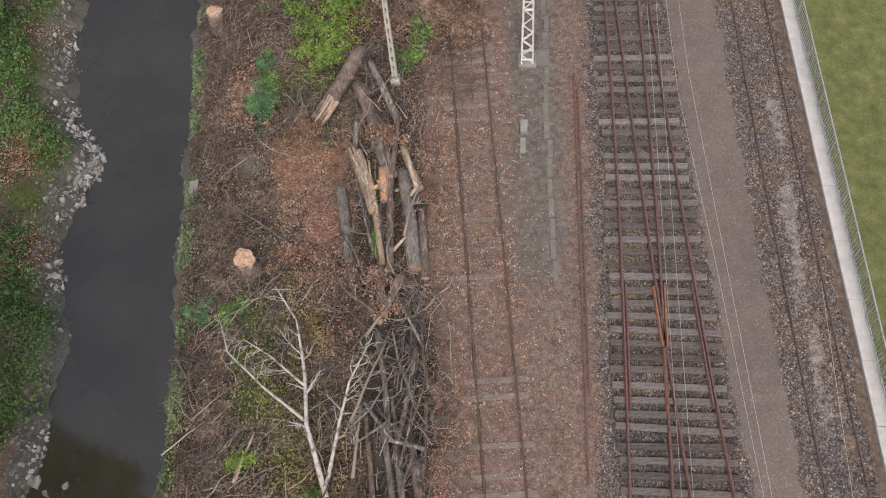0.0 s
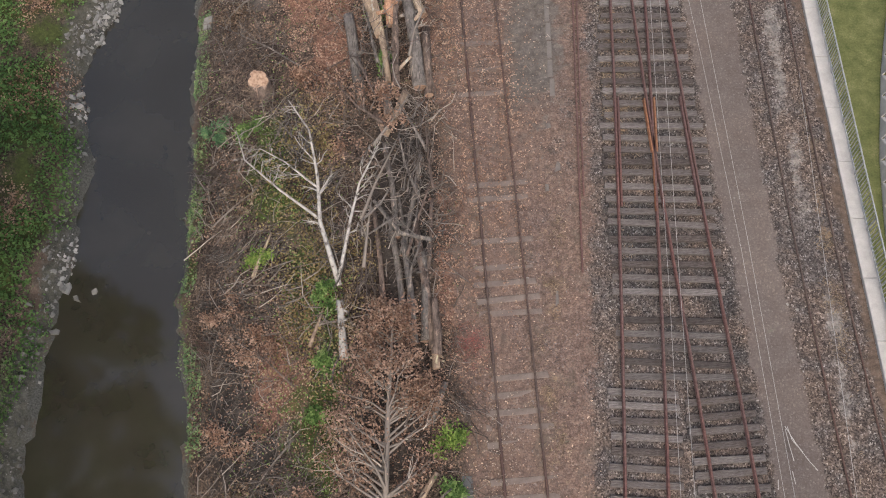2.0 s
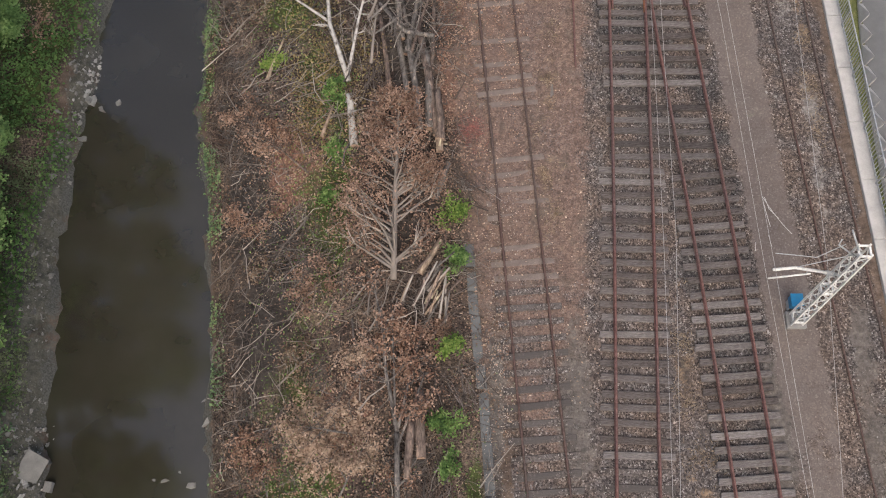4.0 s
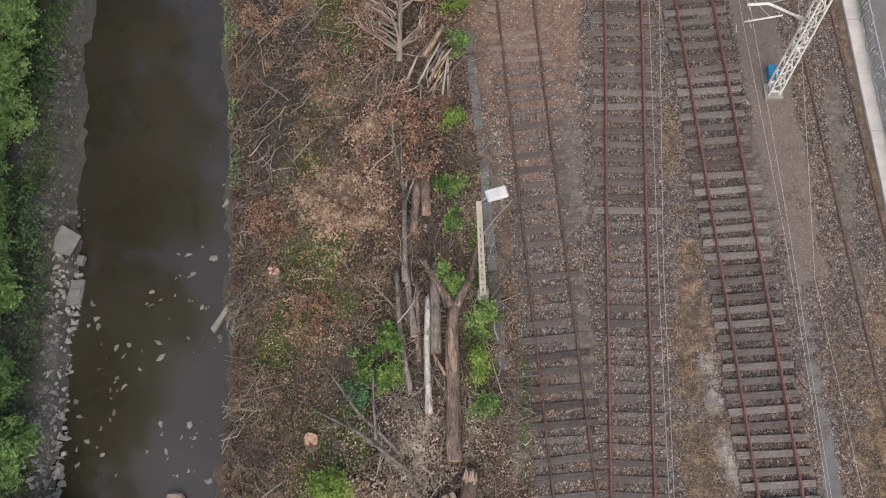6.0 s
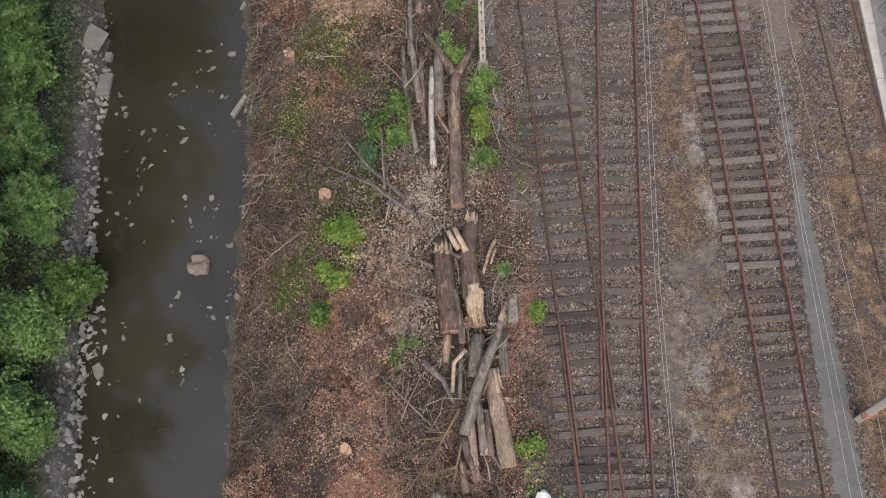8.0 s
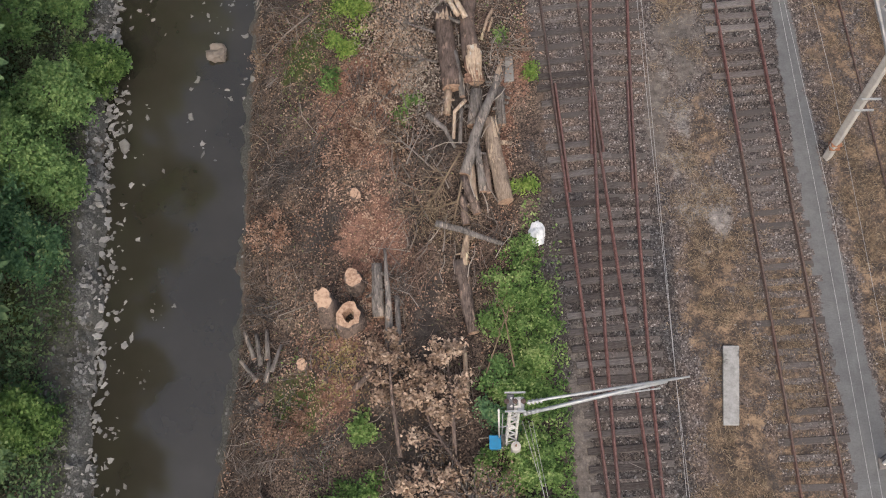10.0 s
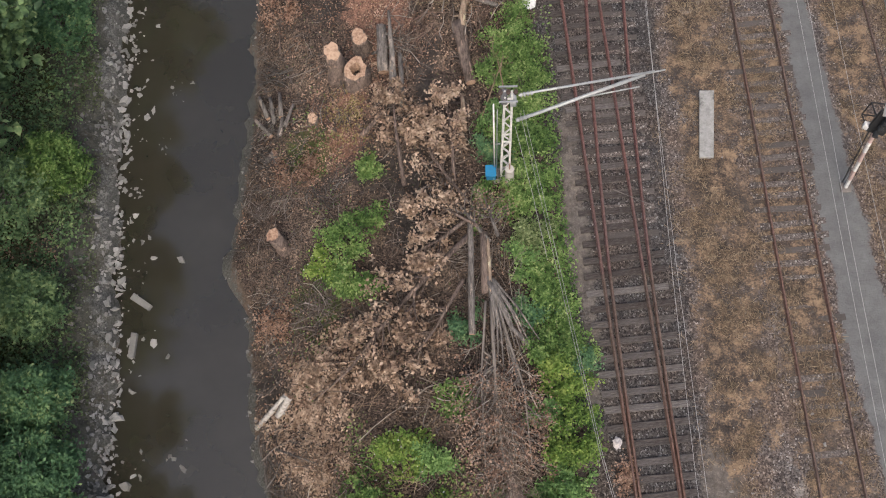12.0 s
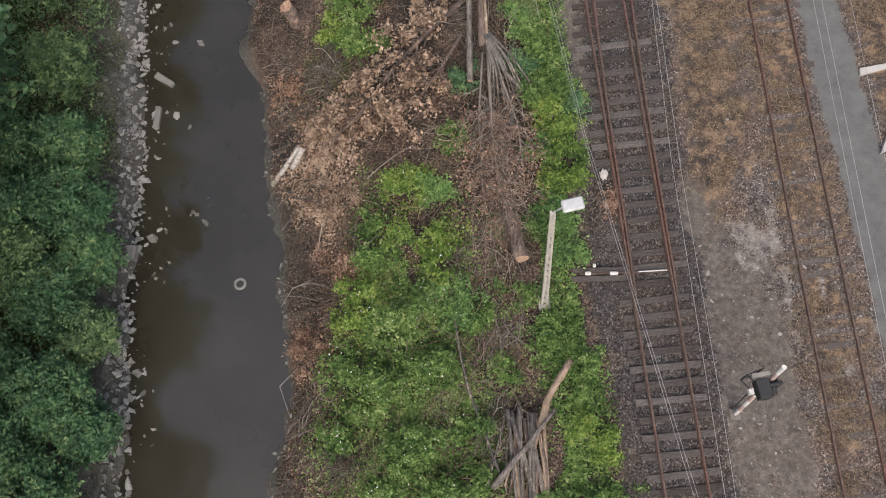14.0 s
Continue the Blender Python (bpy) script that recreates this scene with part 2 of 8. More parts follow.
def concrete_material(name, dark, light, scale=2.0):
    n = Nodes(name, rough=0.85)
    f = n.math("ADD", n.math("MULTIPLY", n.noise(scale, 6.0, 0.65), 0.65), n.math("MULTIPLY", n.noise(30.0, 3.0), 0.35))
    n.bump(n.noise(40.0, 3.0), 0.3, 0.01)
    return n.done(n.ramp(f, (0.3, dark), (0.7, light)))


def plain_material(name, color, rough=0.6, metal=0.0, wear=0.25):
    n = Nodes(name, rough=rough, metal=metal)
    f = n.noise(5.0, 5.0, 0.7)
    dirty = tuple(c * (1 - wear) * 0.8 + 0.02 for c in color)
    return n.done(n.ramp(f, (0.3, dirty), (0.65, color)))


def bark_material(name, dark, light, scale=6.0):
    n = Nodes(name, rough=0.95)
    f = n.math("ADD", n.math("MULTIPLY", n.span(n.noise(scale * 1.6, 6.0, 0.75, stretch=(1.8, 0.35, 1.0)), 0.34, 0.66), 0.62), n.math("MULTIPLY", n.span(n.noise(1.8, 4.0, 0.6), 0.35, 0.65), 0.38))
    tone = n.math("ADD", n.math("MULTIPLY", f, 0.75), n.math("MULTIPLY", n.island(), 0.25))
    n.bump(f, 0.9, 0.04)
    skin = n.ramp(tone, (0.15, dark), (0.85, light))
    flake = n.span(n.noise(2.8, 5.0, 0.7, stretch=(1.5, 0.5, 1.0)), 0.57, 0.63)
    return n.done(n.mix(n.math("MULTIPLY", flake, 0.7), skin, tuple(min(0.6, k * v + 0.02) for v, k in zip(light, (1.75, 1.6, 1.45)))))


def birch_material():
    n = Nodes("birch_bark", rough=0.8)
    f = n.noise(3.0, 5.0, 0.7, stretch=(1.0, 1.0, 3.0))
    return n.done(n.ramp(f, (0.36, (0.07, 0.06, 0.05)), (0.46, (0.34, 0.315, 0.285)), (0.7, (0.52, 0.49, 0.45))))


def cut_material():
    n = Nodes("fresh_cut_wood", rough=0.8)
    f = n.math("ADD", n.math("MULTIPLY", n.noise(9.0, 4.0), 0.8), n.math("MULTIPLY", n.rand(), 0.2))
    return n.done(n.ramp(f, (0.36, (0.20, 0.118, 0.08)), (0.62, (0.42, 0.29, 0.205))))


def twig_material(name, *stops):
    n = Nodes(name, rough=0.9)
    tone = n.math("ADD", n.math("MULTIPLY", n.island(), 0.75), n.math("MULTIPLY", n.noise(0.8, 3.0), 0.3))
    return n.done(n.ramp(tone, *stops))


GROUND, WATERY, RAIL, SLEEPER, SUNK = ground_material(), water_material(), rail_material(), sleeper_material(), sunk_material()
CONCRETE = concrete_material("pale_concrete", (0.32, 0.305, 0.287), (0.50, 0.48, 0.455))
OLD_CONCRETE = concrete_material("old_concrete", (0.14, 0.134, 0.125), (0.275, 0.265, 0.248))
WORN_CONCRETE = concrete_material("worn_concrete", (0.10, 0.087, 0.079), (0.20, 0.178, 0.162))
POST_CONCRETE = concrete_material("post_concrete", (0.31, 0.29, 0.26), (0.50, 0.47, 0.42), 4.0)
ROCK = stone_material("river_stone", (0.08, 0.077, 0.071), (0.25, 0.24, 0.222))
BANK_STONE = stone_material("bank_stone", (0.16, 0.156, 0.146), (0.38, 0.37, 0.35))
PEBBLE = stone_material("pale_pebble", (0.085, 0.073, 0.067), (0.31, 0.29, 0.27))
GALVANISED = plain_material("galvanised_steel", (0.42, 0.43, 0.43), 0.5, 0.4)
WHITE_STEEL = plain_material("white_painted_steel", (0.72, 0.70, 0.66), 0.6, 0.0, 0.3)
RUSTED = plain_material("rusted_steel", (0.30, 0.14, 0.075), 0.8, 0.0, 0.4)
LAMP_HEAD = plain_material("lamp_housing", (0.52, 0.52, 0.53), 0.5, 0.0, 0.15)
BLUE_PAINT = plain_material("blue_paint", (0.018, 0.19, 0.36), 0.5, 0.0, 0.2)
BLACK_PAINT = plain_material("black_paint", (0.025, 0.026, 0.027), 0.5, 0.0, 0.1)
DULL_STEEL = plain_material("dull_steel", (0.17, 0.165, 0.17), 0.6, 0.3)
WIRE = plain_material("copper_wire", (0.40, 0.39, 0.38), 0.5, 0.3, 0.1)
RUBBER = plain_material("old_rubber", (0.24, 0.235, 0.22), 0.9, 0.0, 0.3)
BARK = bark_material("brown_bark", (0.032, 0.024, 0.021), (0.235, 0.178, 0.148))
GREY_BARK = bark_material("grey_bark", (0.045, 0.039, 0.035), (0.25, 0.222, 0.2))
BIRCH = birch_material()
CUT = cut_material()
BARE_WOOD = bark_material("split_bare_wood", (0.15, 0.108, 0.078), (0.43, 0.325, 0.24))
TORN_WOOD = bark_material("torn_pale_wood", (0.27, 0.19, 0.135), (0.62, 0.485, 0.36), 9.0)
ORANGE_WOOD = bark_material("torn_orange_wood", (0.30, 0.15, 0.085), (0.62, 0.38, 0.25), 9.0)
RED_WOOD = bark_material("reddish_bare_wood", (0.10, 0.058, 0.042), (0.36, 0.225, 0.165))
DARK_BARK = bark_material("dark_brown_bark", (0.028, 0.021, 0.018), (0.165, 0.122, 0.102))
FLAKY = bark_material("flaking_tan_bark", (0.10, 0.072, 0.054), (0.36, 0.28, 0.215))
TWIG = twig_material("dry_twigs", (0.0, (0.04, 0.031, 0.024)), (0.5, (0.112, 0.092, 0.080)), (0.8, (0.21, 0.18, 0.16)), (1.0, (0.44, 0.395, 0.355)))
DEADWOOD = twig_material("bleached_deadwood", (0.0, (0.035, 0.027, 0.022)), (0.35, (0.135, 0.111, 0.094)), (0.7, (0.265, 0.23, 0.198)), (1.0, (0.55, 0.49, 0.42)))
GREY_TWIG = twig_material("grey_brush", (0.0, (0.030, 0.027, 0.025)), (0.5, (0.085, 0.076, 0.070)), (0.85, (0.165, 0.15, 0.138)), (1.0, (0.40, 0.365, 0.33)))
RED_TWIG = twig_material("reddish_twigs", (0.0, (0.045, 0.030, 0.024)), (0.55, (0.135, 0.09, 0.07)), (1.0, (0.34, 0.25, 0.20)))
TAN_TWIG = twig_material("tan_twigs", (0.0, (0.06, 0.045, 0.034)), (0.5, (0.19, 0.15, 0.12)), (1.0, (0.46, 0.385, 0.32)))
STRAW = twig_material("dry_grass_blades", (0.0, (0.05, 0.038, 0.029)), (0.5, (0.172, 0.126, 0.083)), (1.0, (0.40, 0.315, 0.215)))
DEAD_LEAF = leaf_material("dead_leaves", (0.15, (0.06, 0.041, 0.028)), (0.5, (0.185, 0.125, 0.083)), (0.75, (0.30, 0.22, 0.155)), (1.0, (0.48, 0.385, 0.285)), single=0.25)
RUST_LEAF = leaf_material("rust_leaves", (0.1, (0.10, 0.048, 0.032)), (0.5, (0.335, 0.205, 0.142)), (1.0, (0.58, 0.42, 0.32)), single=0.32)
TAN_LEAF = leaf_material("tan_withered_leaves", (0.1, (0.12, 0.08, 0.058)), (0.5, (0.37, 0.262, 0.188)), (1.0, (0.68, 0.535, 0.41)))
GREEN_LEAF = leaf_material("green_leaves", (0.1, (0.032, 0.066, 0.022)), (0.5, (0.125, 0.215, 0.062)), (0.8, (0.23, 0.335, 0.108)), (1.0, (0.38, 0.46, 0.19)))
DARK_LEAF = leaf_material("dark_green_leaves", (0.1, (0.042, 0.086, 0.047)), (0.5, (0.102, 0.200, 0.100)), (0.85, (0.178, 0.300, 0.138)), (1.0, (0.331, 0.422, 0.194)))
TREE_LEAF = leaf_material("tree_leaves", (0.1, (0.052, 0.088, 0.050)), (0.5, (0.145, 0.232, 0.110)), (0.8, (0.242, 0.345, 0.155)), (1.0, (0.37, 0.46, 0.21)))
DARK_RAIL = rail_material("dark_rail", (0.058, 0.038, 0.032), (0.135, 0.092, 0.079))
BROWN_RAIL = rail_material("brown_rail", (0.075, 0.046, 0.037), (0.175, 0.115, 0.092))
LIME_LEAF = leaf_material("lime_green_leaves", (0.1, (0.05, 0.09, 0.022)), (0.5, (0.165, 0.262, 0.058)), (1.0, (0.37, 0.45, 0.13)))
OCHRE_LEAF = leaf_material("ochre_moss", (0.1, (0.10, 0.072, 0.032)), (0.5, (0.26, 0.20, 0.09)), (1.0, (0.44, 0.37, 0.18)))
SAGE_LEAF = leaf_material("pale_sage_leaves", (0.1, (0.05, 0.075, 0.03)), (0.5, (0.15, 0.20, 0.08)), (1.0, (0.31, 0.36, 0.18)))
PALE_SUNK = concrete_material("bleached_buried_sleeper", (0.10, 0.077, 0.066), (0.215, 0.175, 0.153), 3.0)
RUSTY_FROG = rail_material("orange_rusty_rail", (0.16, 0.066, 0.038), (0.36, 0.168, 0.09))
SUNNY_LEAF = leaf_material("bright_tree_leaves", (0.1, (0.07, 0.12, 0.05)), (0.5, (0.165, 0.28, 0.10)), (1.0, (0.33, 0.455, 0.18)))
BRIGHT_LEAF = leaf_material("light_tree_leaves", (0.1, (0.09, 0.15, 0.055)), (0.5, (0.225, 0.36, 0.125)), (1.0, (0.44, 0.58, 0.23)))
MEADOW_LEAF = leaf_material("bank_meadow_leaves", (0.1, (0.035, 0.07, 0.022)), (0.5, (0.095, 0.178, 0.055)), (1.0, (0.20, 0.315, 0.105)))
DUSTY_LEAF = leaf_material("dusty_grass", (0.1, (0.055, 0.068, 0.035)), (0.5, (0.125, 0.15, 0.078)), (1.0, (0.23, 0.26, 0.15)))
COPPER_LEAF = leaf_material("copper_brown_leaves", (0.1, (0.09, 0.052, 0.037)), (0.5, (0.29, 0.182, 0.13)), (1.0, (0.54, 0.385, 0.29)))
DARK_TIE = sleeper_material("blackened_sleeper", 0.66)


def stained_concrete():
    n = Nodes("stained_concrete", rough=0.85)
    base = n.ramp(n.noise(6.0, 6.0, 0.65), (0.35, (0.21, 0.205, 0.195)), (0.65, (0.33, 0.32, 0.305)))
    stain = n.span(n.noise(1.1, 5.0, 0.6), 0.56, 0.62)
    return n.done(n.mix(n.math("MULTIPLY", stain, 0.75), base, (0.07, 0.068, 0.062)))


STAINED = stained_concrete()
BANK_GREEN = leaf_material("fresh_bank_weeds", (0.1, (0.045, 0.086, 0.034)), (0.5, (0.13, 0.235, 0.078)), (1.0, (0.29, 0.43, 0.15)))


# ---- mesh tools ----
def as_mesh(name, verts, faces, material):
    """A mesh from an array of places and an array of faces with the same number of corners each."""
    me = bpy.data.meshes.new(name)
    verts, faces = np.asarray(verts, np.float32), np.asarray(faces, np.int32)
    me.vertices.add(len(verts))
    me.vertices.foreach_set("co", verts.ravel())
    k = faces.shape[1]
    me.loops.add(faces.size)
    me.loops.foreach_set("vertex_index", faces.ravel())
    me.polygons.add(len(faces))
    me.polygons.foreach_set("loop_start", np.arange(0, faces.size, k, dtype=np.int32))
    me.update(calc_edges=True)
    me.materials.append(material)
    return me


def part(name, bm, material, parent=None, label="", smooth=False):
    """Links a bmesh as one mesh object under a thing or a part."""
    me = bpy.data.meshes.new(name)
    bm.to_mesh(me)
    bm.free()
    me.materials.append(material)
    if smooth:
        me.polygons.foreach_set("use_smooth", np.ones(len(me.polygons), bool))
    ob = new(name, me)
    ob.parent = parent
    return tagged(ob, label)


def laid(name, me, parent=None, label="", kind=""):
    ob = new(name, me)
    ob.parent = parent
    return tagged(ob, label, kind=kind)


def thing(name, place, label, category, group="", kind=""):
    ob = new(name)
    ob.empty_display_size = 0.2
    ob.location = place
    return tagged(ob, label, category, group, kind)


def add_box(bm, centre, size, m=None, bevel=0.0):
    made = bmesh.ops.create_cube(bm, size=1.0)["verts"]
    mat = Matrix.Translation(centre) @ (m or Matrix()) @ Matrix.Diagonal((*size, 1))
    bmesh.ops.transform(bm, matrix=mat, verts=made)
    if bevel:
        edges = {e for v in made for e in v.link_edges}
        bmesh.ops.bevel(bm, geom=list(edges), offset=bevel, segments=1, affect="EDGES")


def add_bar(bm, a, b, width, depth=None, sides=4):
    """A straight bar from a to b."""
    a, b = Vector(a), Vector(b)
    d = b - a
    made = bmesh.ops.create_cone(bm, cap_ends=True, segments=sides, radius1=width / 2 * (1.414 if sides == 4 else 1), radius2=width / 2 * (1.414 if sides == 4 else 1), depth=d.length)["verts"]
    spin = Matrix.Rotation(radians(45), 4, "Z") if sides == 4 else Matrix()
    m = Matrix.Translation((a + b) / 2) @ d.to_track_quat("Z", "Y").to_matrix().to_4x4() @ Matrix.Diagonal((1, (depth or width) / width, 1, 1)) @ spin
    bmesh.ops.transform(bm, matrix=m, verts=made)


def tubes(starts, ends, r0, r1, bend=0.0, sides=3, rings=4, rng=None):
    """Many tapered, bent sticks at once, as places and quads."""
    starts, ends = np.asarray(starts, float), np.asarray(ends, float)
    n = len(starts)
    d = ends - starts
    length = np.linalg.norm(d, axis=1, keepdims=True) + 1e-6
    u = d / length
    ref = np.where(np.abs(u[:, 2:3]) < 0.9, np.array([[0, 0, 1.0]]), np.array([[1.0, 0, 0]]))
    s = np.cross(u, ref)
    s /= np.linalg.norm(s, axis=1, keepdims=True)
    w = np.cross(s, u)
    ts = np.linspace(0, 1, rings)
    swing = rng.normal(0, 1, (n, 2)) * length * bend
    swing2 = rng.normal(0, 0.5, (n, 2)) * length * bend
    out = np.zeros((n, rings, sides, 3))
    r0, r1 = np.broadcast_to(r0, n), np.broadcast_to(r1, n)
    for i, t in enumerate(ts):
        arch, wave = 4 * t * (1 - t), math.sin(2 * math.pi * t)
        c = starts + d * t + s * (swing[:, :1] * arch + swing2[:, :1] * wave) + w * (swing[:, 1:] * arch * 0.5 + swing2[:, 1:] * wave * 0.5)
        r = (r0 * (1 - t) + r1 * t)[:, None]
        for k in range(sides):
            a = 2 * math.pi * k / sides
            out[:, i, k] = c + r * (s * math.cos(a) + w * math.sin(a))
    base = np.arange(n)[:, None, None] * rings * sides
    i, k = np.meshgrid(np.arange(rings - 1), np.arange(sides), indexing="ij")
    k2 = (k + 1) % sides
    quad = np.stack([i * sides + k, i * sides + k2, (i + 1) * sides + k2, (i + 1) * sides + k], -1).reshape(1, -1, 4)
    return out.reshape(-1, 3), (base + quad).reshape(-1, 4)


def leaves(centres, size, rng, tilt=0.7):
    """Small folded leaves, each a kite of two bent halves, as places and triangles."""
    centres = np.asarray(centres, float)
    n = len(centres)
    size = np.broadcast_to(size, n)[:, None] * rng.uniform(0.6, 1.4, (n, 1))
    nrm = np.column_stack([rng.normal(0, tilt, n), rng.normal(0, tilt, n), np.ones(n)])
    nrm /= np.linalg.norm(nrm, axis=1, keepdims=True)
    a = rng.uniform(0, 2 * math.pi, n)
    u = np.column_stack([np.cos(a), np.sin(a), np.zeros(n)])
    u -= nrm * (u * nrm).sum(1, keepdims=True)
    u /= np.linalg.norm(u, axis=1, keepdims=True)
    v = np.cross(nrm, u)
    fold = nrm * size * 0.18
    verts = np.stack([centres - u * size * 0.55, centres + v * size * 0.36 + fold, centres + u * size * 0.6, centres - v * size * 0.36 + fold], 1)
    i = np.arange(n)[:, None] * 4
    tri = np.concatenate([i + np.array([[0, 2, 1]]), i + np.array([[0, 3, 2]])])
    return verts.reshape(-1, 3), tri


def sweep(points, width, sides=6):
    """One unbroken round wire or pipe through the points."""
    pts = [Vector(p) for p in points]
    bm = bmesh.new()
    rings = []
    for k, p in enumerate(pts):
        d = (pts[min(k + 1, len(pts) - 1)] - pts[max(k - 1, 0)]).normalized()
        s = d.cross(Vector((0, 0, 1)) if abs(d.z) < 0.9 else Vector((1, 0, 0))).normalized()
        w = s.cross(d)
        rings.append([bm.verts.new(p + width / 2 * (s * math.cos(2 * math.pi * j / sides) + w * math.sin(2 * math.pi * j / sides))) for j in range(sides)])
    for a, b in zip(rings, rings[1:]):
        for j in range(sides):
            bm.faces.new((a[j], a[(j + 1) % sides], b[(j + 1) % sides], b[j]))
    bm.faces.new(list(reversed(rings[0])))
    bm.faces.new(rings[-1])
    return bm


ROCK_V = np.array([(r * math.cos(k * math.pi / 3), r * math.sin(k * math.pi / 3), z) for z, r in ((-0.7, 1.0), (0.7, 0.8)) for k in range(6)], float)
ROCK_F = np.array([(3, 2, 1, 0), (5, 4, 3, 0), (6, 7, 8, 9), (6, 9, 10, 11)] + [(k, (k + 1) % 6, 6 + (k + 1) % 6, 6 + k) for k in range(6)])


def facets(me):
    me.polygons.foreach_set("use_smooth", np.zeros(len(me.polygons), bool))
    return me


def rocks(places, size, rng, flat=0.6):
    """Angular stones: an uneven hull for each place."""
    places = np.asarray(places, float)
    n = len(places)
    size = np.broadcast_to(size, n)
    s = np.column_stack([size * rng.uniform(0.5, 1.5, n), size * rng.uniform(0.5, 1.1, n), size * flat * rng.uniform(0.6, 1.2, n)])
    a = rng.uniform(0, 2 * math.pi, n)
    v = ROCK_V[None] * np.tile(rng.uniform(0.3, 1.3, (n, 6, 1)), (1, 2, 1)) * rng.uniform(0.82, 1.12, (n, len(ROCK_V), 3))
    v = v * s[:, None]
    x = v[..., 0] * np.cos(a)[:, None] - v[..., 1] * np.sin(a)[:, None]
    y = v[..., 0] * np.sin(a)[:, None] + v[..., 1] * np.cos(a)[:, None]
    out = np.stack([x, y, v[..., 2]], -1) + places[:, None]
    f = ROCK_F[None] + (np.arange(n) * len(ROCK_V))[:, None, None]
    return out.reshape(-1, 3), f.reshape(-1, 4)


# ---- tracks: centre lines ----
def line_a(y):
    return 0.97 - 0.0885 * np.asarray(y, float)


B_Y, B_X = (-75, -60, -52.5, -48, -44, -40, -37, -32, -26, -20.5, -11, -6.7, 0, 6, 15.6, 20, 28, 45), (7.61, 6.34, 5.71, 5.38, 5.04, 4.86, 4.73, 4.63, 4.65, 4.75, 5.04, 5.21, 5.46, 5.62, 5.79, 5.8, 5.7, 5.2)
C_Y, C_X = (-75, -60, -52, -42.3, -33, -22, -11.3, -6.6, -0.4, 6, 11, 15.7, 20, 24, 28, 33, 45), (13.4, 12.3, 11.76, 11.15, 10.62, 9.88, 9.15, 8.82, 8.34, 7.72, 7.28, 6.93, 6.66, 6.4, 6.16, 5.85, 5.2)
D_Y, D_X = (-75, -29.7, -22, -11, -3.6, 3, 6, 15.8, 28, 45), (19.6, 15.56, 14.85, 13.9, 13.3, 12.74, 12.48, 11.95, 11.4, 10.9)


def smooth_line(y, ys, xs):
    y = np.asarray(y, float)
    return sum(np.interp(y + o, ys, xs) for o in (-3, -1.5, 0, 1.5, 3)) / 5


def line_b(y):
    y = np.asarray(y, float)
    free = smooth_line(y, B_Y, B_X)
    return np.where(y < -53, line_a(y), free)


def line_c(y):
    return smooth_line(y, C_Y, C_X)


def line_d(y):
    return smooth_line(y, D_Y, D_X)


def blob(x, y, cx, cy, rx, ry, turn=0.0):
    """1 at a patch's middle, falling to 0 at its rim."""
    c, s = math.cos(turn), math.sin(turn)
    u, v = ((x - cx) * c + (y - cy) * s) / rx, (-(x - cx) * s + (y - cy) * c) / ry
    return np.clip(1.6 * (1 - np.sqrt(u * u + v * v)), 0, 1)


def within(v, lo, hi, soft=0.4):
    return np.clip((v - lo) / soft + 0.5, 0, 1) * np.clip((hi - v) / soft + 0.5, 0, 1)


PATH_Y, PATH_L, PATH_R = (-75, -52, -43, -33, -30, -20, -11, -7), (15.2, 13.4, 12.3, 11.8, 11.5, 11.32, 10.9, 10.75), (17.5, 15.2, 14.0, 12.9, 12.55, 11.95, 11.4, 11.1)


def path_left(y):
    return np.interp(y, PATH_Y, PATH_L)


def path_right(y):
    return np.interp(y, PATH_Y, PATH_R)


ASH_PATCHES = ((3.0, -8, 1.0, 5.0), (0.1, -9, 0.6, 8.0), (3.2, -15, 0.8, 4.0), (10.2, -9, 0.9, 5.0), (13.4, -8, 0.7, 8), (2.9, -38, 0.7, 7), (3.4, -44, 0.5, 6), (7.6, -49.5, 1.1, 2.0), (7.5, -22.3, 1.6, 3.4), (6.35, -25.5, 0.7, 3.4), (0.9, -18, 0.6, 3.5), (-10.7, 19.9, 1.0, 1.2), (-21.1, 24.8, 0.6, 0.9))
# bare dark soil; patches under shrubs and the felled tree are painted shade
SOIL_SHADE_PATCHES = ((1.0, -33, 1.0, 4), (1.4, -40, 1.2, 5), (2.3, -48, 1.0, 5), (2.8, -57, 1.3, 5), (-4, -55, 2.6, 7), (-9.0, -5, 1.6, 4), (-8.4, -1.5, 1.2, 3), (-4.5, -16.5, 1.4, 2.2), (-3.4, -38.5, 1.6, 3), (-3.7, 0.4, 2.5, 4.4), (-5.3, -16.5, 1.6, 2.8), (-5.2, -37.4, 1.5, 2.0), (-3.6, -29.5, 1.8, 2.4), (-6.8, -29.6, 1.3, 2.0), (-2.5, -33.5, 1.0, 3.2), (-10.2, 1.0, 1.8, 4.0), (-7.8, 21.0, 2.0, 2.0), (-9.0, -26.5, 1.4, 3), (-8.8, -45, 1.2, 3))
STRAW_PATCHES = ((-5.6, -34.8, 1.3, 1.2), (-7.4, 5.0, 1.6, 4.0), (-7.4, 13.0, 2.2, 3.0), (5.2, 15, 0.9, 9), (2.2, 4, 0.9, 7), (7.0, -6, 0.6, 5), (7.3, -16, 1.1, 9), (8.2, -31, 1.6, 8), (8.6, -41, 1.7, 8), (8.2, -47, 1.3, 4), (13.5, -22, 0.6, 8), (12.8, 6, 0.5, 9), (14.0, -31, 1.2, 8), (11.2, -45, 0.9, 8), (11.7, -55, 0.7, 7), (10.4, -36, 0.7, 9), (15.5, -45, 1.0, 8), (8.3, -49.7, 0.7, 0.8), (7.7, -47.9, 0.6, 0.6))
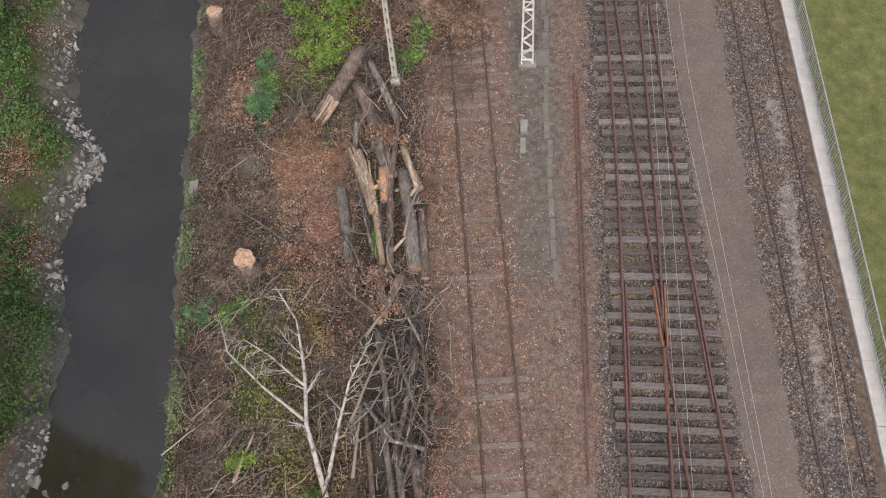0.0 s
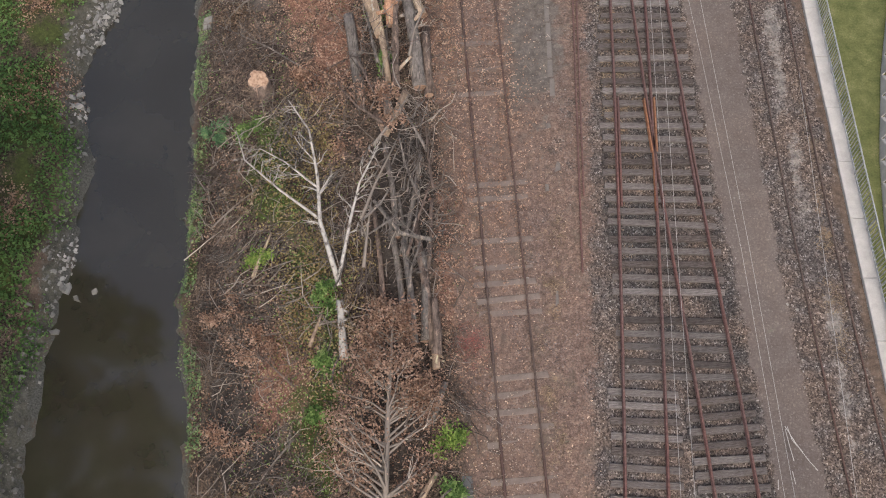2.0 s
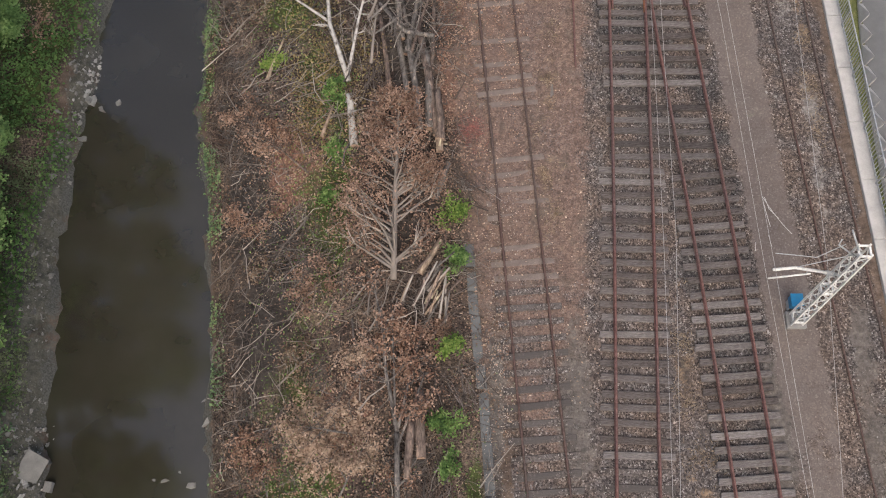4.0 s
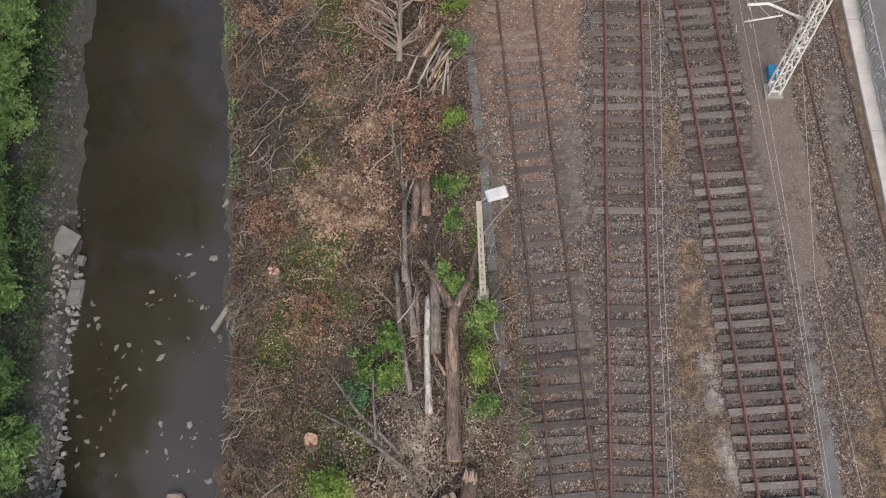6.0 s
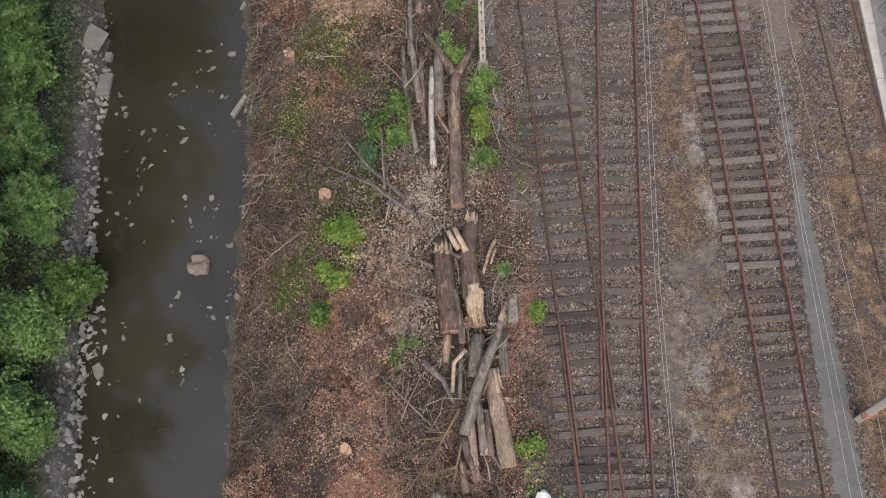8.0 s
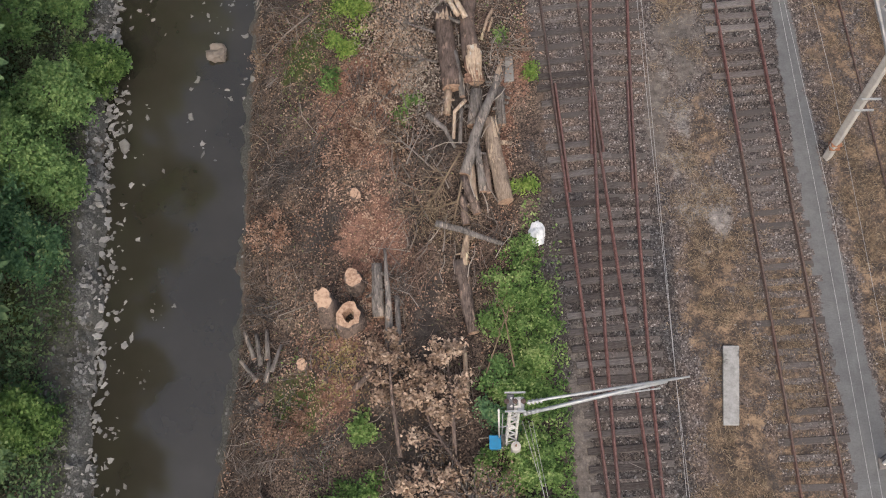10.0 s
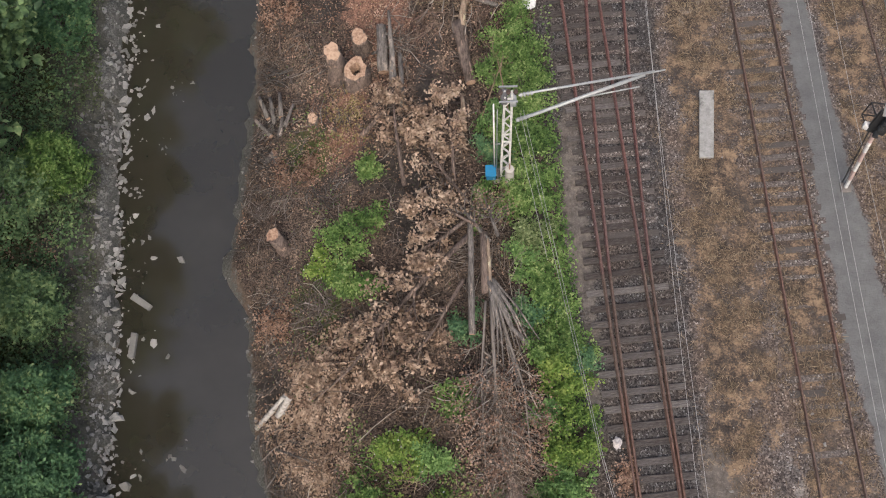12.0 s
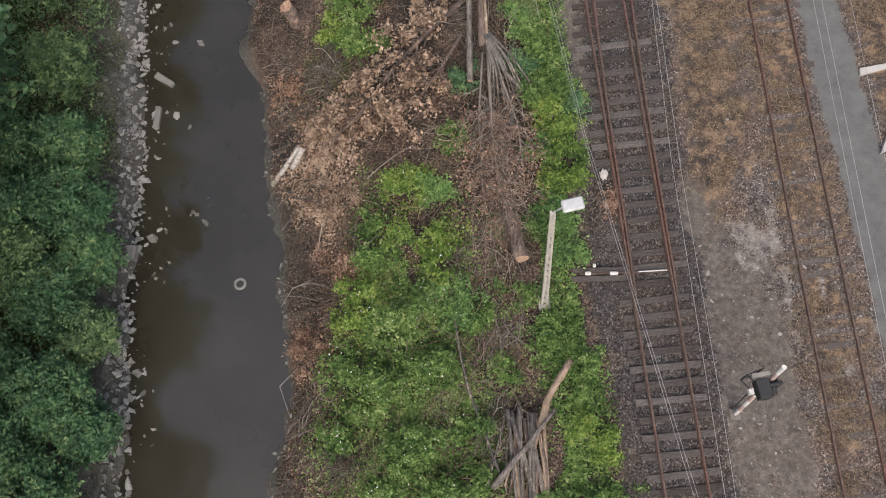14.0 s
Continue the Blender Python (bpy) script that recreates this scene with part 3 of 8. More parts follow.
PALE_PATCHES = ((11.9, 18, 0.6, 10), (12.7, 3, 0.5, 6), (7.65, -16.2, 0.7, 1.9), (7.95, -17.8, 0.6, 1.6), (8.25, -19.8, 0.45, 1.8), (7.0, -23.1, 1.0, 1.5), (7.2, -25.2, 0.8, 1.1), (7.4, -28.5, 1.3, 4.2), (8.6, -29, 0.7, 2.4), (12.2, 10, 0.5, 4), (9.9, -50.2, 1.0, 1.8), (9.3, -51.6, 0.9, 1.4), (12.37, -55.9, 0.5, 0.5), (8.9, -50.3, 0.8, 0.9), (13.9, -55, 0.6, 3))
MOSS_PATCHES = ((-7.4, 6, 1.8, 5), (-9.0, 10.5, 1.8, 3), (-7.0, -1, 1.6, 4), (-6.4, -12.4, 2.4, 3), (-8.6, -15, 1.6, 3), (-6.6, -19, 1.6, 3), (-8.0, -22, 1.4, 3), (-7.4, -36.6, 1.6, 2.4), (-6.8, -43, 1.4, 3), (1.1, -17, 0.4, 4), (-6.2, 1, 0.8, 6), (-5, -18, 1.2, 4), (-8, 24, 2.4, 6), (-9.5, 12, 1.2, 4), (-7.5, -9, 2.0, 6), (-0.7, -14, 0.6, 7), (-13, 8, 0.8, 10))
RUST_PATCHES = ((-7.5, 18.5, 2.6, 4.0), (-8.6, 20.4, 1.5, 2.0), (-6.6, 16.2, 1.3, 2.6), (-2.2, 19, 2.3, 6.5), (-6, -9, 2.6, 3.2), (-7.5, -13, 2.2, 3), (-5.5, -24, 3, 4), (-8, 2, 2.2, 3.5), (-4.6, -31, 2.4, 5), (-6.5, -35.5, 2.2, 3), (-1.6, 8, 1.2, 8), (0.4, -25, 0.6, 6), (0.3, 12, 1, 7), (1.2, -22.5, 0.5, 3.0), (-19.6, 16.2, 1.0, 1.4), (-21.7, 28, 1.4, 1.4), (-21.4, 20.4, 0.8, 1.4), (-11.4, 23.3, 0.9, 1.4))


HEAPS = ((-2.6, -14.5, 1.2, 4.0, 0.25), (-1.0, -25, 1.4, 5.0, 0.3), (-4.5, 28, 3.0, 4.5, 0.5), (-4.8, 15, 1.8, 4, 0.35), (-3.6, 8.5, 2.4, 6.5, 0.75), (-2.8, -4.6, 1.6, 2.6, 0.45), (-4.2, -8, 2.2, 3.5, 0.35), (-9.5, -3.0, 2.6, 6, 0.3), (-8.6, 7, 2.4, 5, 0.3), (-2.2, -24, 1.6, 5, 0.35), (-2.0, -41, 2.4, 4.0, 0.55), (0.0, -47, 1.2, 4, 0.45), (-6.5, -22, 2.5, 5, 0.25), (-10.5, 15.5, 2, 3, 0.25))


def straw_mask(x, y):
    """Where withered grass has grown between the tracks and beyond the road."""
    b, c, d = line_b(y), line_c(y), line_d(y)
    meadow = np.maximum(within(x, b + 1.9, c - 1.2, 1.2) * within(y, -49, -10, 5), within(x, c - 1.5, path_left(y) - 0.15, 0.6) * within(y, -62, -30, 6))
    verge = within(x, path_right(y) + 0.2, d + 1.5, 0.8) * within(y, -70, -14, 6)
    return np.maximum(meadow, verge)


def ground_sheet():
    xs = np.concatenate([[-900, -400, -150, -70, -45, -35], np.arange(-30, 22.01, 0.25), [26, 35, 50, 80, 160, 400, 900]])
    ys = np.concatenate([[-900, -400, -200, -130, -100, -85], np.arange(-76, 46.01, 0.32), [52, 62, 80, 120, 200, 400, 900]])
    x, y = np.meshgrid(xs, ys)
    z = height(x, y)
    ny, nx = x.shape
    i = np.arange(ny - 1)[:, None] * nx + np.arange(nx - 1)[None]
    faces = np.stack([i, i + 1, i + nx + 1, i + nx], -1).reshape(-1, 4)
    me = as_mesh("ground", np.stack([x, y, z], -1).reshape(-1, 3), faces, GROUND)
    me.polygons.foreach_set("use_smooth", np.ones(len(me.polygons), bool))
    a, b, c, d, wall = line_a(y), line_b(y), line_c(y), line_d(y), wall_line(y)
    rr, rl = right_bank(y), left_bank(y)
    zones = {
        "litter": within(x, rr + 0.2, a - np.interp(y, (-14, -6), (1.2, 2.0)), 1.6) + within(x, -200, rl - 0.8, 1.0) * 0.8,
        "gravel": np.maximum(within(x, a - 1.3, c + 1.7, 0.8) * 0.95, within(x, c + 1.0, wall - 0.2, 0.6) * 0.85),
        "brown": within(x, c + 1.5, np.minimum(d - 1.5, c + 4.5), 0.5) * within(y, -12, 80, 12) * 0.95,
        "dirt": within(x, a - 2.2, b - 1.7, 0.9) * within(y, -10, 60, 16) * 0.74,
        "asphalt": within(x, path_left(y), path_right(y), 0.35) * within(y, -200, -15, 12),
        "lawn": (x > wall + 0.2) * 1.0,
        "mud": np.maximum(within(x, rr - 0.6, rr + np.interp(y, (-50, -44, -38, -30), (0.3, 0.5, 0.5, 0.3)), 0.4), within(x, rl - 0.3, rl + 0.8, 0.4)) * 0.7,
    }
    zones["cinder"] = within(x, a - 2.2, b + 2.0, 0.9) * within(y, -90, -27, 8) * 0.85 + (within(x, c - 1.5, c + 1.5, 0.5) * within(y, -27, 4, 3) + within(x, b - 1.5, c + 1.5, 0.5) * within(y, 4, 60, 3)) * 0.52
    zones["ash"] = sum(blob(x, y, *p) for p in ASH_PATCHES) * 0.7 + within(x, 0.4, 3.0, 1.2) * within(y, 12.5, 50, 6) * 0.72
    zones["silt"] = within(x, rl - np.interp(y, (-8, 4, 17, 20), (3.0, 0.9, 0.9, 1.6)), rl + 0.4, 0.9) * 0.8
    zones["shingle"] = within(x, rl - 0.75, rl + 0.3, 0.5) * np.maximum(within(y, -48, -12, 5), np.maximum(blob(y, y, 21, 21, 3, 3), 0.5 * blob(y, y, 8, 8, 2, 2))) * 0.6
    meadow = straw_mask(x, y)
    zones["straw"] = np.minimum(sum(blob(x, y, *p) for p in STRAW_PATCHES) * 0.35 + 0.42 * meadow, 0.66) * (1 - 0.75 * blob(x, y, 7.4, -22.4, 1.6, 3.2)) * (1 - 0.7 * blob(x, y, 7.8, -17.4, 0.7, 3))
    zones["pale"] = sum(blob(x, y, *p) for p in PALE_PATCHES) * 0.5
    for mid, y0, y1, half in ((np.interp(-y, (50.8, 55.2), (10.28, 10.68)), -55.2, -50.8, 0.2), (11.8, -53.1, -51.2, 0.15)):
        zones["pale"] = zones["pale"] + within(x, mid - half, mid + half, 0.3) * within(y, y0, y1, 0.8) * 0.7
    zones["moss"] = sum(blob(x, y, *p) for p in MOSS_PATCHES) * 0.55 + within(x, -900, rl - np.interp(y, (0, 8), (1.9, 0.7)), 1.6) * 0.56
    zones["soil_shade"] = sum(blob(x, y, *p) for p in SOIL_SHADE_PATCHES) * 0.62
    # ground colour darkened under brush heaps, as shade between the branches
    zones["soil_shade"] = zones["soil_shade"] + 0.9 * sum(h * blob(x, y, cx, cy, rx, ry) for cx, cy, rx, ry, h in HEAPS)
    zones["rust"] = sum(blob(x, y, *p) for p in RUST_PATCHES) * 0.6
    zones["ash"] = zones["ash"] + within(x, b + 1.7, c - 1.4, 0.8) * within(y, -90, -50, 5) * 0.72
    zones["straw"] = zones["straw"] * (1 - within(x, b + 1.5, c - 1.2, 0.8) * within(y, -90, -51, 4))
    for name, v in zones.items():
        at = me.attributes.new(name, "FLOAT", "POINT")
        at.data.foreach_set("value", np.ascontiguousarray(v, np.float32).ravel())
    ob = new("ground", me)
    return tagged(ob, "brown earth, gravel and leaf litter between river and railway", "ground", kind="structure")


ground_sheet()


def river():
    ys = np.arange(-76, 46.01, 1.0)
    left, right = left_bank(ys) - 1.2, right_bank(ys) + 0.9
    verts = [(x, y, WATER) for y, l, r in zip(ys, left, right) for x in np.linspace(l, r, 5)]
    i = np.arange(len(ys) - 1)[:, None] * 5 + np.arange(4)[None]
    faces = np.stack([i, i + 1, i + 6, i + 5], -1).reshape(-1, 4)
    tagged(new("water", as_mesh("water", verts, faces, WATERY)), "dark shallow river water with a dull grey sheen", "river", kind="structure")


river()


# ---- railway ----
RAIL_PROFILE = ((-0.065, 0.0), (0.065, 0.0), (0.065, 0.015), (0.012, 0.03), (0.012, 0.105), (0.036, 0.115), (0.036, 0.145), (-0.036, 0.145), (-0.036, 0.115), (-0.012, 0.105), (-0.012, 0.03), (-0.065, 0.015))


def rail_mesh(line, offset, y0, y1, z=0.02, scale=1.0, look_of=None):
    ys = np.linspace(y0, y1, int(abs(y1 - y0)) + 2)
    x = line(ys)
    dx = (line(ys + 0.5) - line(ys - 0.5))
    k = len(RAIL_PROFILE)
    verts = []
    for xi, yi, si in zip(x, ys, dx):
        across = Vector((1, -si, 0)).normalized()
        for u, v in RAIL_PROFILE:
            p = Vector((xi, yi, (z(yi) if callable(z) else z) + v * scale)) + across * (offset + u * scale)
            verts.append(p[:])
    i, j = np.meshgrid(np.arange(len(ys) - 1), np.arange(k), indexing="ij")
    j2 = (j + 1) % k
    faces = np.stack([i * k + j, i * k + j2, (i + 1) * k + j2, (i + 1) * k + j], -1).reshape(-1, 4)
    return as_mesh("rail", verts, faces, look_of or RAIL)


def sleeper_mesh(name, length, width, tall, material, rng):
    bm = bmesh.new()
    add_box(bm, (0, 0, 0), (length, width, tall), bevel=0.015)
    for v in bm.verts:
        v.co += Vector((rng.uniform(-0.03, 0.03), rng.uniform(-0.014, 0.014), rng.uniform(-0.008, 0.008)))
    me = bpy.data.meshes.new(name)
    bm.to_mesh(me)
    bm.free()
    me.materials.append(material)
    return me


rng_rail = np.random.default_rng(3)
LENGTHS = (2.45, 2.55, 2.7, 3.0, 3.4, 3.8, 4.2)
DARK_TIMBERS = {k: [sleeper_mesh("sleeper", k, 0.25, 0.16, DARK_TIE, rng_rail) for _ in range(2)] for k in LENGTHS}
TIMBERS = {k: [sleeper_mesh("sleeper", k, 0.25, 0.16, SLEEPER, rng_rail) for _ in range(4)] for k in LENGTHS}
SUNKEN = [sleeper_mesh("sleeper", 2.45, 0.25, 0.12, SUNK, rng_rail) for _ in range(4)]
BLEACHED = [sleeper_mesh("sleeper", 2.45, 0.25, 0.12, PALE_SUNK, rng_rail) for _ in range(4)]
TIES = []


def lay_sleeper(track, line, y, length=2.55, shift=0.0, z=0.0, sunk=False, dark=False):
    x = float(line(y))
    slope = float(line(y + 0.5) - line(y - 0.5))
    key = min(LENGTHS, key=lambda k: abs(k - length))
    pool = BLEACHED if sunk == 2 else SUNKEN if sunk else DARK_TIMBERS[key] if y < -27 or dark else TIMBERS[key]
    TIES.append((track, pool[rng_rail.integers(len(pool))], pose(x + shift + rng_rail.normal(0, 0.04), y + rng_rail.normal(0, 0.03), z - 0.08 + rng_rail.normal(0, 0.008), rng_rail.normal(0, 0.8), rng_rail.normal(0, 0.4), -math.degrees(math.atan(slope)) + rng_rail.normal(0, 0.9))))


def track(label, line, y0, y1, z=0.02, look_of=None, south=None):
    t = thing("railway_track", (0, 0, 0), label, "railway track", "tracks of the yard")
    for side in (-0.75, 0.75):
        laid("rail", rail_mesh(line, side, -27 if south else y0, y1, z, 1.0, look_of), t)
        if south:
            laid("rail", rail_mesh(line, side, -42, -27.01, z, 1.0, south), t)
            laid("rail", rail_mesh(line, side, y0, -42.01, z, 1.0, BROWN_RAIL), t)
    return t


def level(*stops):
    """Rail height along a track, from places along it and heights there."""
    ys, zs = zip(*stops)
    return lambda y: float(np.interp(y, ys, zs))


LEVEL_A = level((-60, 0.02), (-27, 0.0), (-14, -0.05), (0, -0.085), (20, -0.085))
LEVEL_B = level((-30, 0.01), (-20, 0.03), (-9, 0.045), (3, 0.06), (5, 0.085))
LEVEL_C = level((-50, -0.07), (-34, -0.05), (-26, 0.02), (-19, 0.07), (5, 0.085))
track_a = track("old rusty track with buried wooden sleepers beside the brush", line_a, -74, 26.5, LEVEL_A, DARK_RAIL, RAIL)
track_b = track("rusty railway track with weathered grey sleepers in gravel", line_b, -53, 44, LEVEL_B, None, RAIL)
track_c = track("rusty railway track curving off, on pale wooden sleepers", line_c, -74, 36, LEVEL_C, None, BROWN_RAIL)
track_d = track("disused siding sunk in dirt with dark rusty rails", line_d, -40, 40, -0.13, DARK_RAIL)

for line, side, y0, y1 in ((line_a, 0.88, -27.0, -24.3), (line_b, -0.88, -27.0, -24.3), (line_a, -0.62, -28.5, -23.9), (line_b, 0.62, -28.5, -23.9)):
    laid("check_rail", rail_mesh(line, side, y0, y1, 0.02, 0.95), track_b)
# the crossing of the turnout, with its wing and check rails
for line, side, shift, y0, y1 in ((line_b, 0.75, 0.11, 11.5, 14.0), (line_c, -0.75, -0.11, 11.5, 14.0), (line_b, -0.75, 0.12, 9.0, 14.0), (line_c, 0.75, -0.12, 9.0, 14.0), (line_b, 0.75, -0.02, 8.8, 11.4)):
    laid("check_rail", rail_mesh(line, side + shift, y0, y1, 0.085, 0.95, RUSTY_FROG if abs(side + shift) > 0.7 and side * shift > -0.05 else None), track_b)

for y in np.arange(-73, 26, 0.62):
    if y < -52.8:
        lay_sleeper(track_a, line_a, y, 2.55, 0, 0.02)
    elif y < -41:
        gap = float(line_a(y) - line_b(y))
        lay_sleeper(track_a, line_a, y, 2.7 + abs(gap), -gap / 2, 0.015)
    elif y < -28:
        lay_sleeper(track_a, line_a, y, 2.55, -0.05, -0.005)
    elif y < -14.5 and rng_rail.random() < 0.85:
        lay_sleeper(track_a, line_a, y, 2.45, -0.05, 0.004 + 0.014 * rng_rail.random(), dark=True)
    elif y < -3:
        lay_sleeper(track_a, line_a, y, 2.45, 0, -0.012 + 0.014 * rng_rail.random(), True)
    elif rng_rail.random() < (0.75 if y < 7 else 0.3):
        lay_sleeper(track_a, line_a, y, 2.45, 0, -0.04 + 0.02 * rng_rail.random(), 2)
for y in np.arange(-40.5, 40, 0.56):
    gap = float(line_c(y) - line_b(y))
    if 1.6 < y < 5.4:
        if rng_rail.random() < 0.75:
            lay_sleeper(track_b, line_b, y, 2.6 + gap, gap / 2, 0.0 + 0.03 * rng_rail.random(), dark=True)
    elif y > 3.5:
        lay_sleeper(track_b, line_b, y, 2.6 + gap, gap / 2, 0.07)
    elif y > -24:
        lay_sleeper(track_b, line_b, y, 2.55, 0, 0.04 if y > -9 else 0.012 + 0.01 * rng_rail.random(), y < -10)
    else:
        lay_sleeper(track_b, line_b, y, 2.45, 0.0, -0.012, True)
for y in np.arange(-73, 1.5, 0.53):
    fade = min(1.0, max(0.0, (y + 25) / 6 + rng_rail.normal(0, 0.15)))
    lay_sleeper(track_c, line_c, y, 2.55, 0, -0.012 + 0.075 * fade if y > -42 else -0.03, fade < 0.25)
for y in np.arange(-20, 26, 0.62):
    if rng_rail.random() < 0.55:
        lay_sleeper(track_d, line_d, y, 2.45, 0.05, -0.065, True)


# ---- retaining wall and railing ----
def retaining_wall():
    wall = thing("retaining_wall", (0, 0, 0), "long pale concrete retaining wall beside the siding", "wall", kind="structure")
    rng = np.random.default_rng(5)
    y = 46.0
    while y > -60:
        y1 = y - 2.5
        bm = bmesh.new()
        a, b = Vector((float(wall_line(y)), y - 0.012, 0)), Vector((float(wall_line(y1)), y1, 0))
        across = Vector((0.05, 0.0, 0))
        bad = rng.normal(0, 0.006)
        lower = [a + Vector((bad, 0, -0.5)), b + Vector((bad, 0, -0.5)), b + Vector((0.62 + bad, 0, -0.5)), a + Vector((0.62 + bad, 0, -0.5))]
        upper = [p + Vector((0.02 if k < 2 else 0, 0, 0.62)) for k, p in enumerate(lower)]
        vs = [bm.verts.new(p) for p in lower + upper]
        for f in ((3, 2, 1, 0), (4, 5, 6, 7), (0, 1, 5, 4), (1, 2, 6, 5), (2, 3, 7, 6), (3, 0, 4, 7)):
            bm.faces.new([vs[k] for k in f])
        bmesh.ops.bevel(bm, geom=[e for e in bm.edges if all(v.co.z > 0.05 for v in e.verts)], offset=0.02, segments=1, affect="EDGES")
        bmesh.ops.recalc_face_normals(bm, faces=bm.faces)
        part("panel", bm, CONCRETE, wall)
        y = y1
    return wall


retaining_wall()


def railing():
    y = 44.0
    while y > -30:
        y1 = y - 2.4
        t = thing("railing", (float(wall_line(y)) + 0.54, y, 0.12), "galvanised steel railing on the retaining wall", "fence", "railing bays along the wall")
        ex = float(wall_line(y1) - wall_line(y))
        bm = bmesh.new()
        add_bar(bm, (0, 0, 0), (0, 0, 1.1), 0.06)
        part("post", bm, GALVANISED, t)
        for z in (0.12, 1.08):
            bm = bmesh.new()
            add_bar(bm, (0, -0.03, z), (ex, -2.37, z), 0.05)
            part("rail", bm, GALVANISED, t)
        for k in range(1, 14):
            bm = bmesh.new()
            f = k / 14
            add_bar(bm, (ex * f, -2.4 * f, 0.14), (ex * f, -2.4 * f, 1.06), 0.03)
            part("bar", bm, GALVANISED, t)
        y = y1


railing()


# ---- felled trunks, stumps and split timber ----
rng_log = np.random.default_rng(11)


def trunk_mesh(points, radii, sides=10, rough=0.11, capped=False, steps=3):
    """A bark-covered trunk through the points, knotty and not quite round."""
    pts = [Vector(p) for p in points]
    path, rad = [], []
    for k in range(len(pts) - 1):
        for s in range(steps):
            f = s / steps
            path.append(pts[k].lerp(pts[k + 1], f))
            rad.append(radii[k] * (1 - f) + radii[k + 1] * f)
    path.append(pts[-1])
    rad.append(radii[-1])
    bm = bmesh.new()
    rings = []
    phase = rng_log.uniform(0, 6.28)
    for k, (p, r) in enumerate(zip(path, rad)):
        d = (path[min(k + 1, len(path) - 1)] - path[max(k - 1, 0)]).normalized()
        ref = Vector((0, 0, 1)) if abs(d.z) < 0.9 else Vector((1, 0, 0))
        s = d.cross(ref).normalized()
        w = s.cross(d)
        wander = Vector(rng_log.normal(0, 0.05 * r, 3)) if 0 < k < len(path) - 1 else Vector()
        ring = []
        for j in range(sides):
            a = 2 * math.pi * j / sides
            rr = float(r) * float(1 + rough * 0.6 * math.sin(2 * a + phase + 0.2 * k) + rng_log.normal(0, rough * 0.6))
            ring.append(bm.verts.new(p + wander + rr * (s * math.cos(a) + w * math.sin(a))))
        rings.append(ring)
    for a, b in zip(rings, rings[1:]):
        for j in range(sides):
            bm.faces.new((a[j], a[(j + 1) % sides], b[(j + 1) % sides], b[j]))
    ends = [[v.co.copy() for v in rings[0]], [v.co.copy() for v in rings[-1]]]
    if capped:
        bm.faces.new(list(reversed(rings[0])))
        bm.faces.new(rings[-1])
    return bm, ends


def cut_face(ring, out, owner, material, name="cut_face"):
    """The sawn end of a trunk: a slightly hollowed disc, proud of the bark's rim."""
    bm = bmesh.new()
    mid = sum(ring, Vector()) / len(ring)
    rim = [bm.verts.new(mid + (p - mid) * 0.97 + out * 0.004) for p in ring]
    inner = [bm.verts.new(mid + (p - mid) * 0.5 + out * float(rng_log.uniform(0.004, 0.025))) for p in ring]
    core = bm.verts.new(mid + out * float(rng_log.uniform(0.0, 0.02)))
    n = len(ring)
    for j in range(n):
        bm.faces.new((rim[j], rim[(j + 1) % n], inner[(j + 1) % n], inner[j]))
        bm.faces.new((inner[j], inner[(j + 1) % n], core))
    part(name, bm, material, owner, "pale freshly sawn end")


def log(points, r0, r1, bark=None, label="", cuts=(True, True), cut_look=None, name="log", group="felled logs"):
    bm, ends = trunk_mesh(points, np.linspace(r0, r1, len(points)), capped=True)
    ob = part(name, bm, bark or BARK, None, smooth=True)
    tagged(ob, label or "felled tree log with brown bark lying in the brush", "log", group)
    d0 = (Vector(points[0]) - Vector(points[1])).normalized()
    d1 = (Vector(points[-1]) - Vector(points[-2])).normalized()
    if min(r0, r1) > 0.1 and name == "log":
        for _ in range(int(rng_log.integers(1, 4))):
            f = float(rng_log.uniform(0.15, 0.85))
            at = Vector(points[0]).lerp(Vector(points[-1]), f) if len(points) == 2 else Vector(points[0]).lerp(Vector(points[1]), f)
            way = d0.cross(Vector((0, 0, 1))).normalized() * float(rng_log.choice((-1, 1))) + Vector((0, 0, float(rng_log.uniform(0.1, 1.0)))) + d1 * 0.5
            n = float(rng_log.uniform(1.3, 2.4)) * max(r0, r1)
            bm, _e = trunk_mesh([at, at + way.normalized() * n], (r0 * 0.42, r0 * 0.3), 6, 0.1, True, 1)
            part("branch_stub", bm, bark or BARK, ob)
    for on, ring, out in zip(cuts, ends, (d0, d1)):
        if on:
            cut_face(ring, out, ob, cut_look or CUT)
    return ob


def torn(owner, a, b, reach, count, seed):
    """Splintered pale wood along the upper side of a trunk, from a to its ragged end at b."""
    rng = np.random.default_rng(900 + seed)
    a, b = Vector(a), Vector(b)
    side = (b - a).cross(Vector((0, 0, 1))).normalized()
    starts, ends = [], []
    for k in range(count):
        turn = rng.uniform(-1.25, 1.25)
        off = side * math.sin(turn) * reach + Vector((0, 0, math.cos(turn) * reach * 0.9))
        f0, f1 = rng.uniform(-0.1, 0.3), rng.uniform(0.65, 1.15)
        starts.append(a.lerp(b, f0) + off)
        ends.append(a.lerp(b, f1) + off * rng.uniform(0.7, 1.0))
    me = as_mesh("torn_wood", *tubes(starts, ends, 0.045 + 0.16 * reach, 0.02, 0.03, 5, 4, rng), TORN_WOOD)
    return laid("torn_wood", me, owner, "pale splintered wood torn free of bark", kind="stuff")


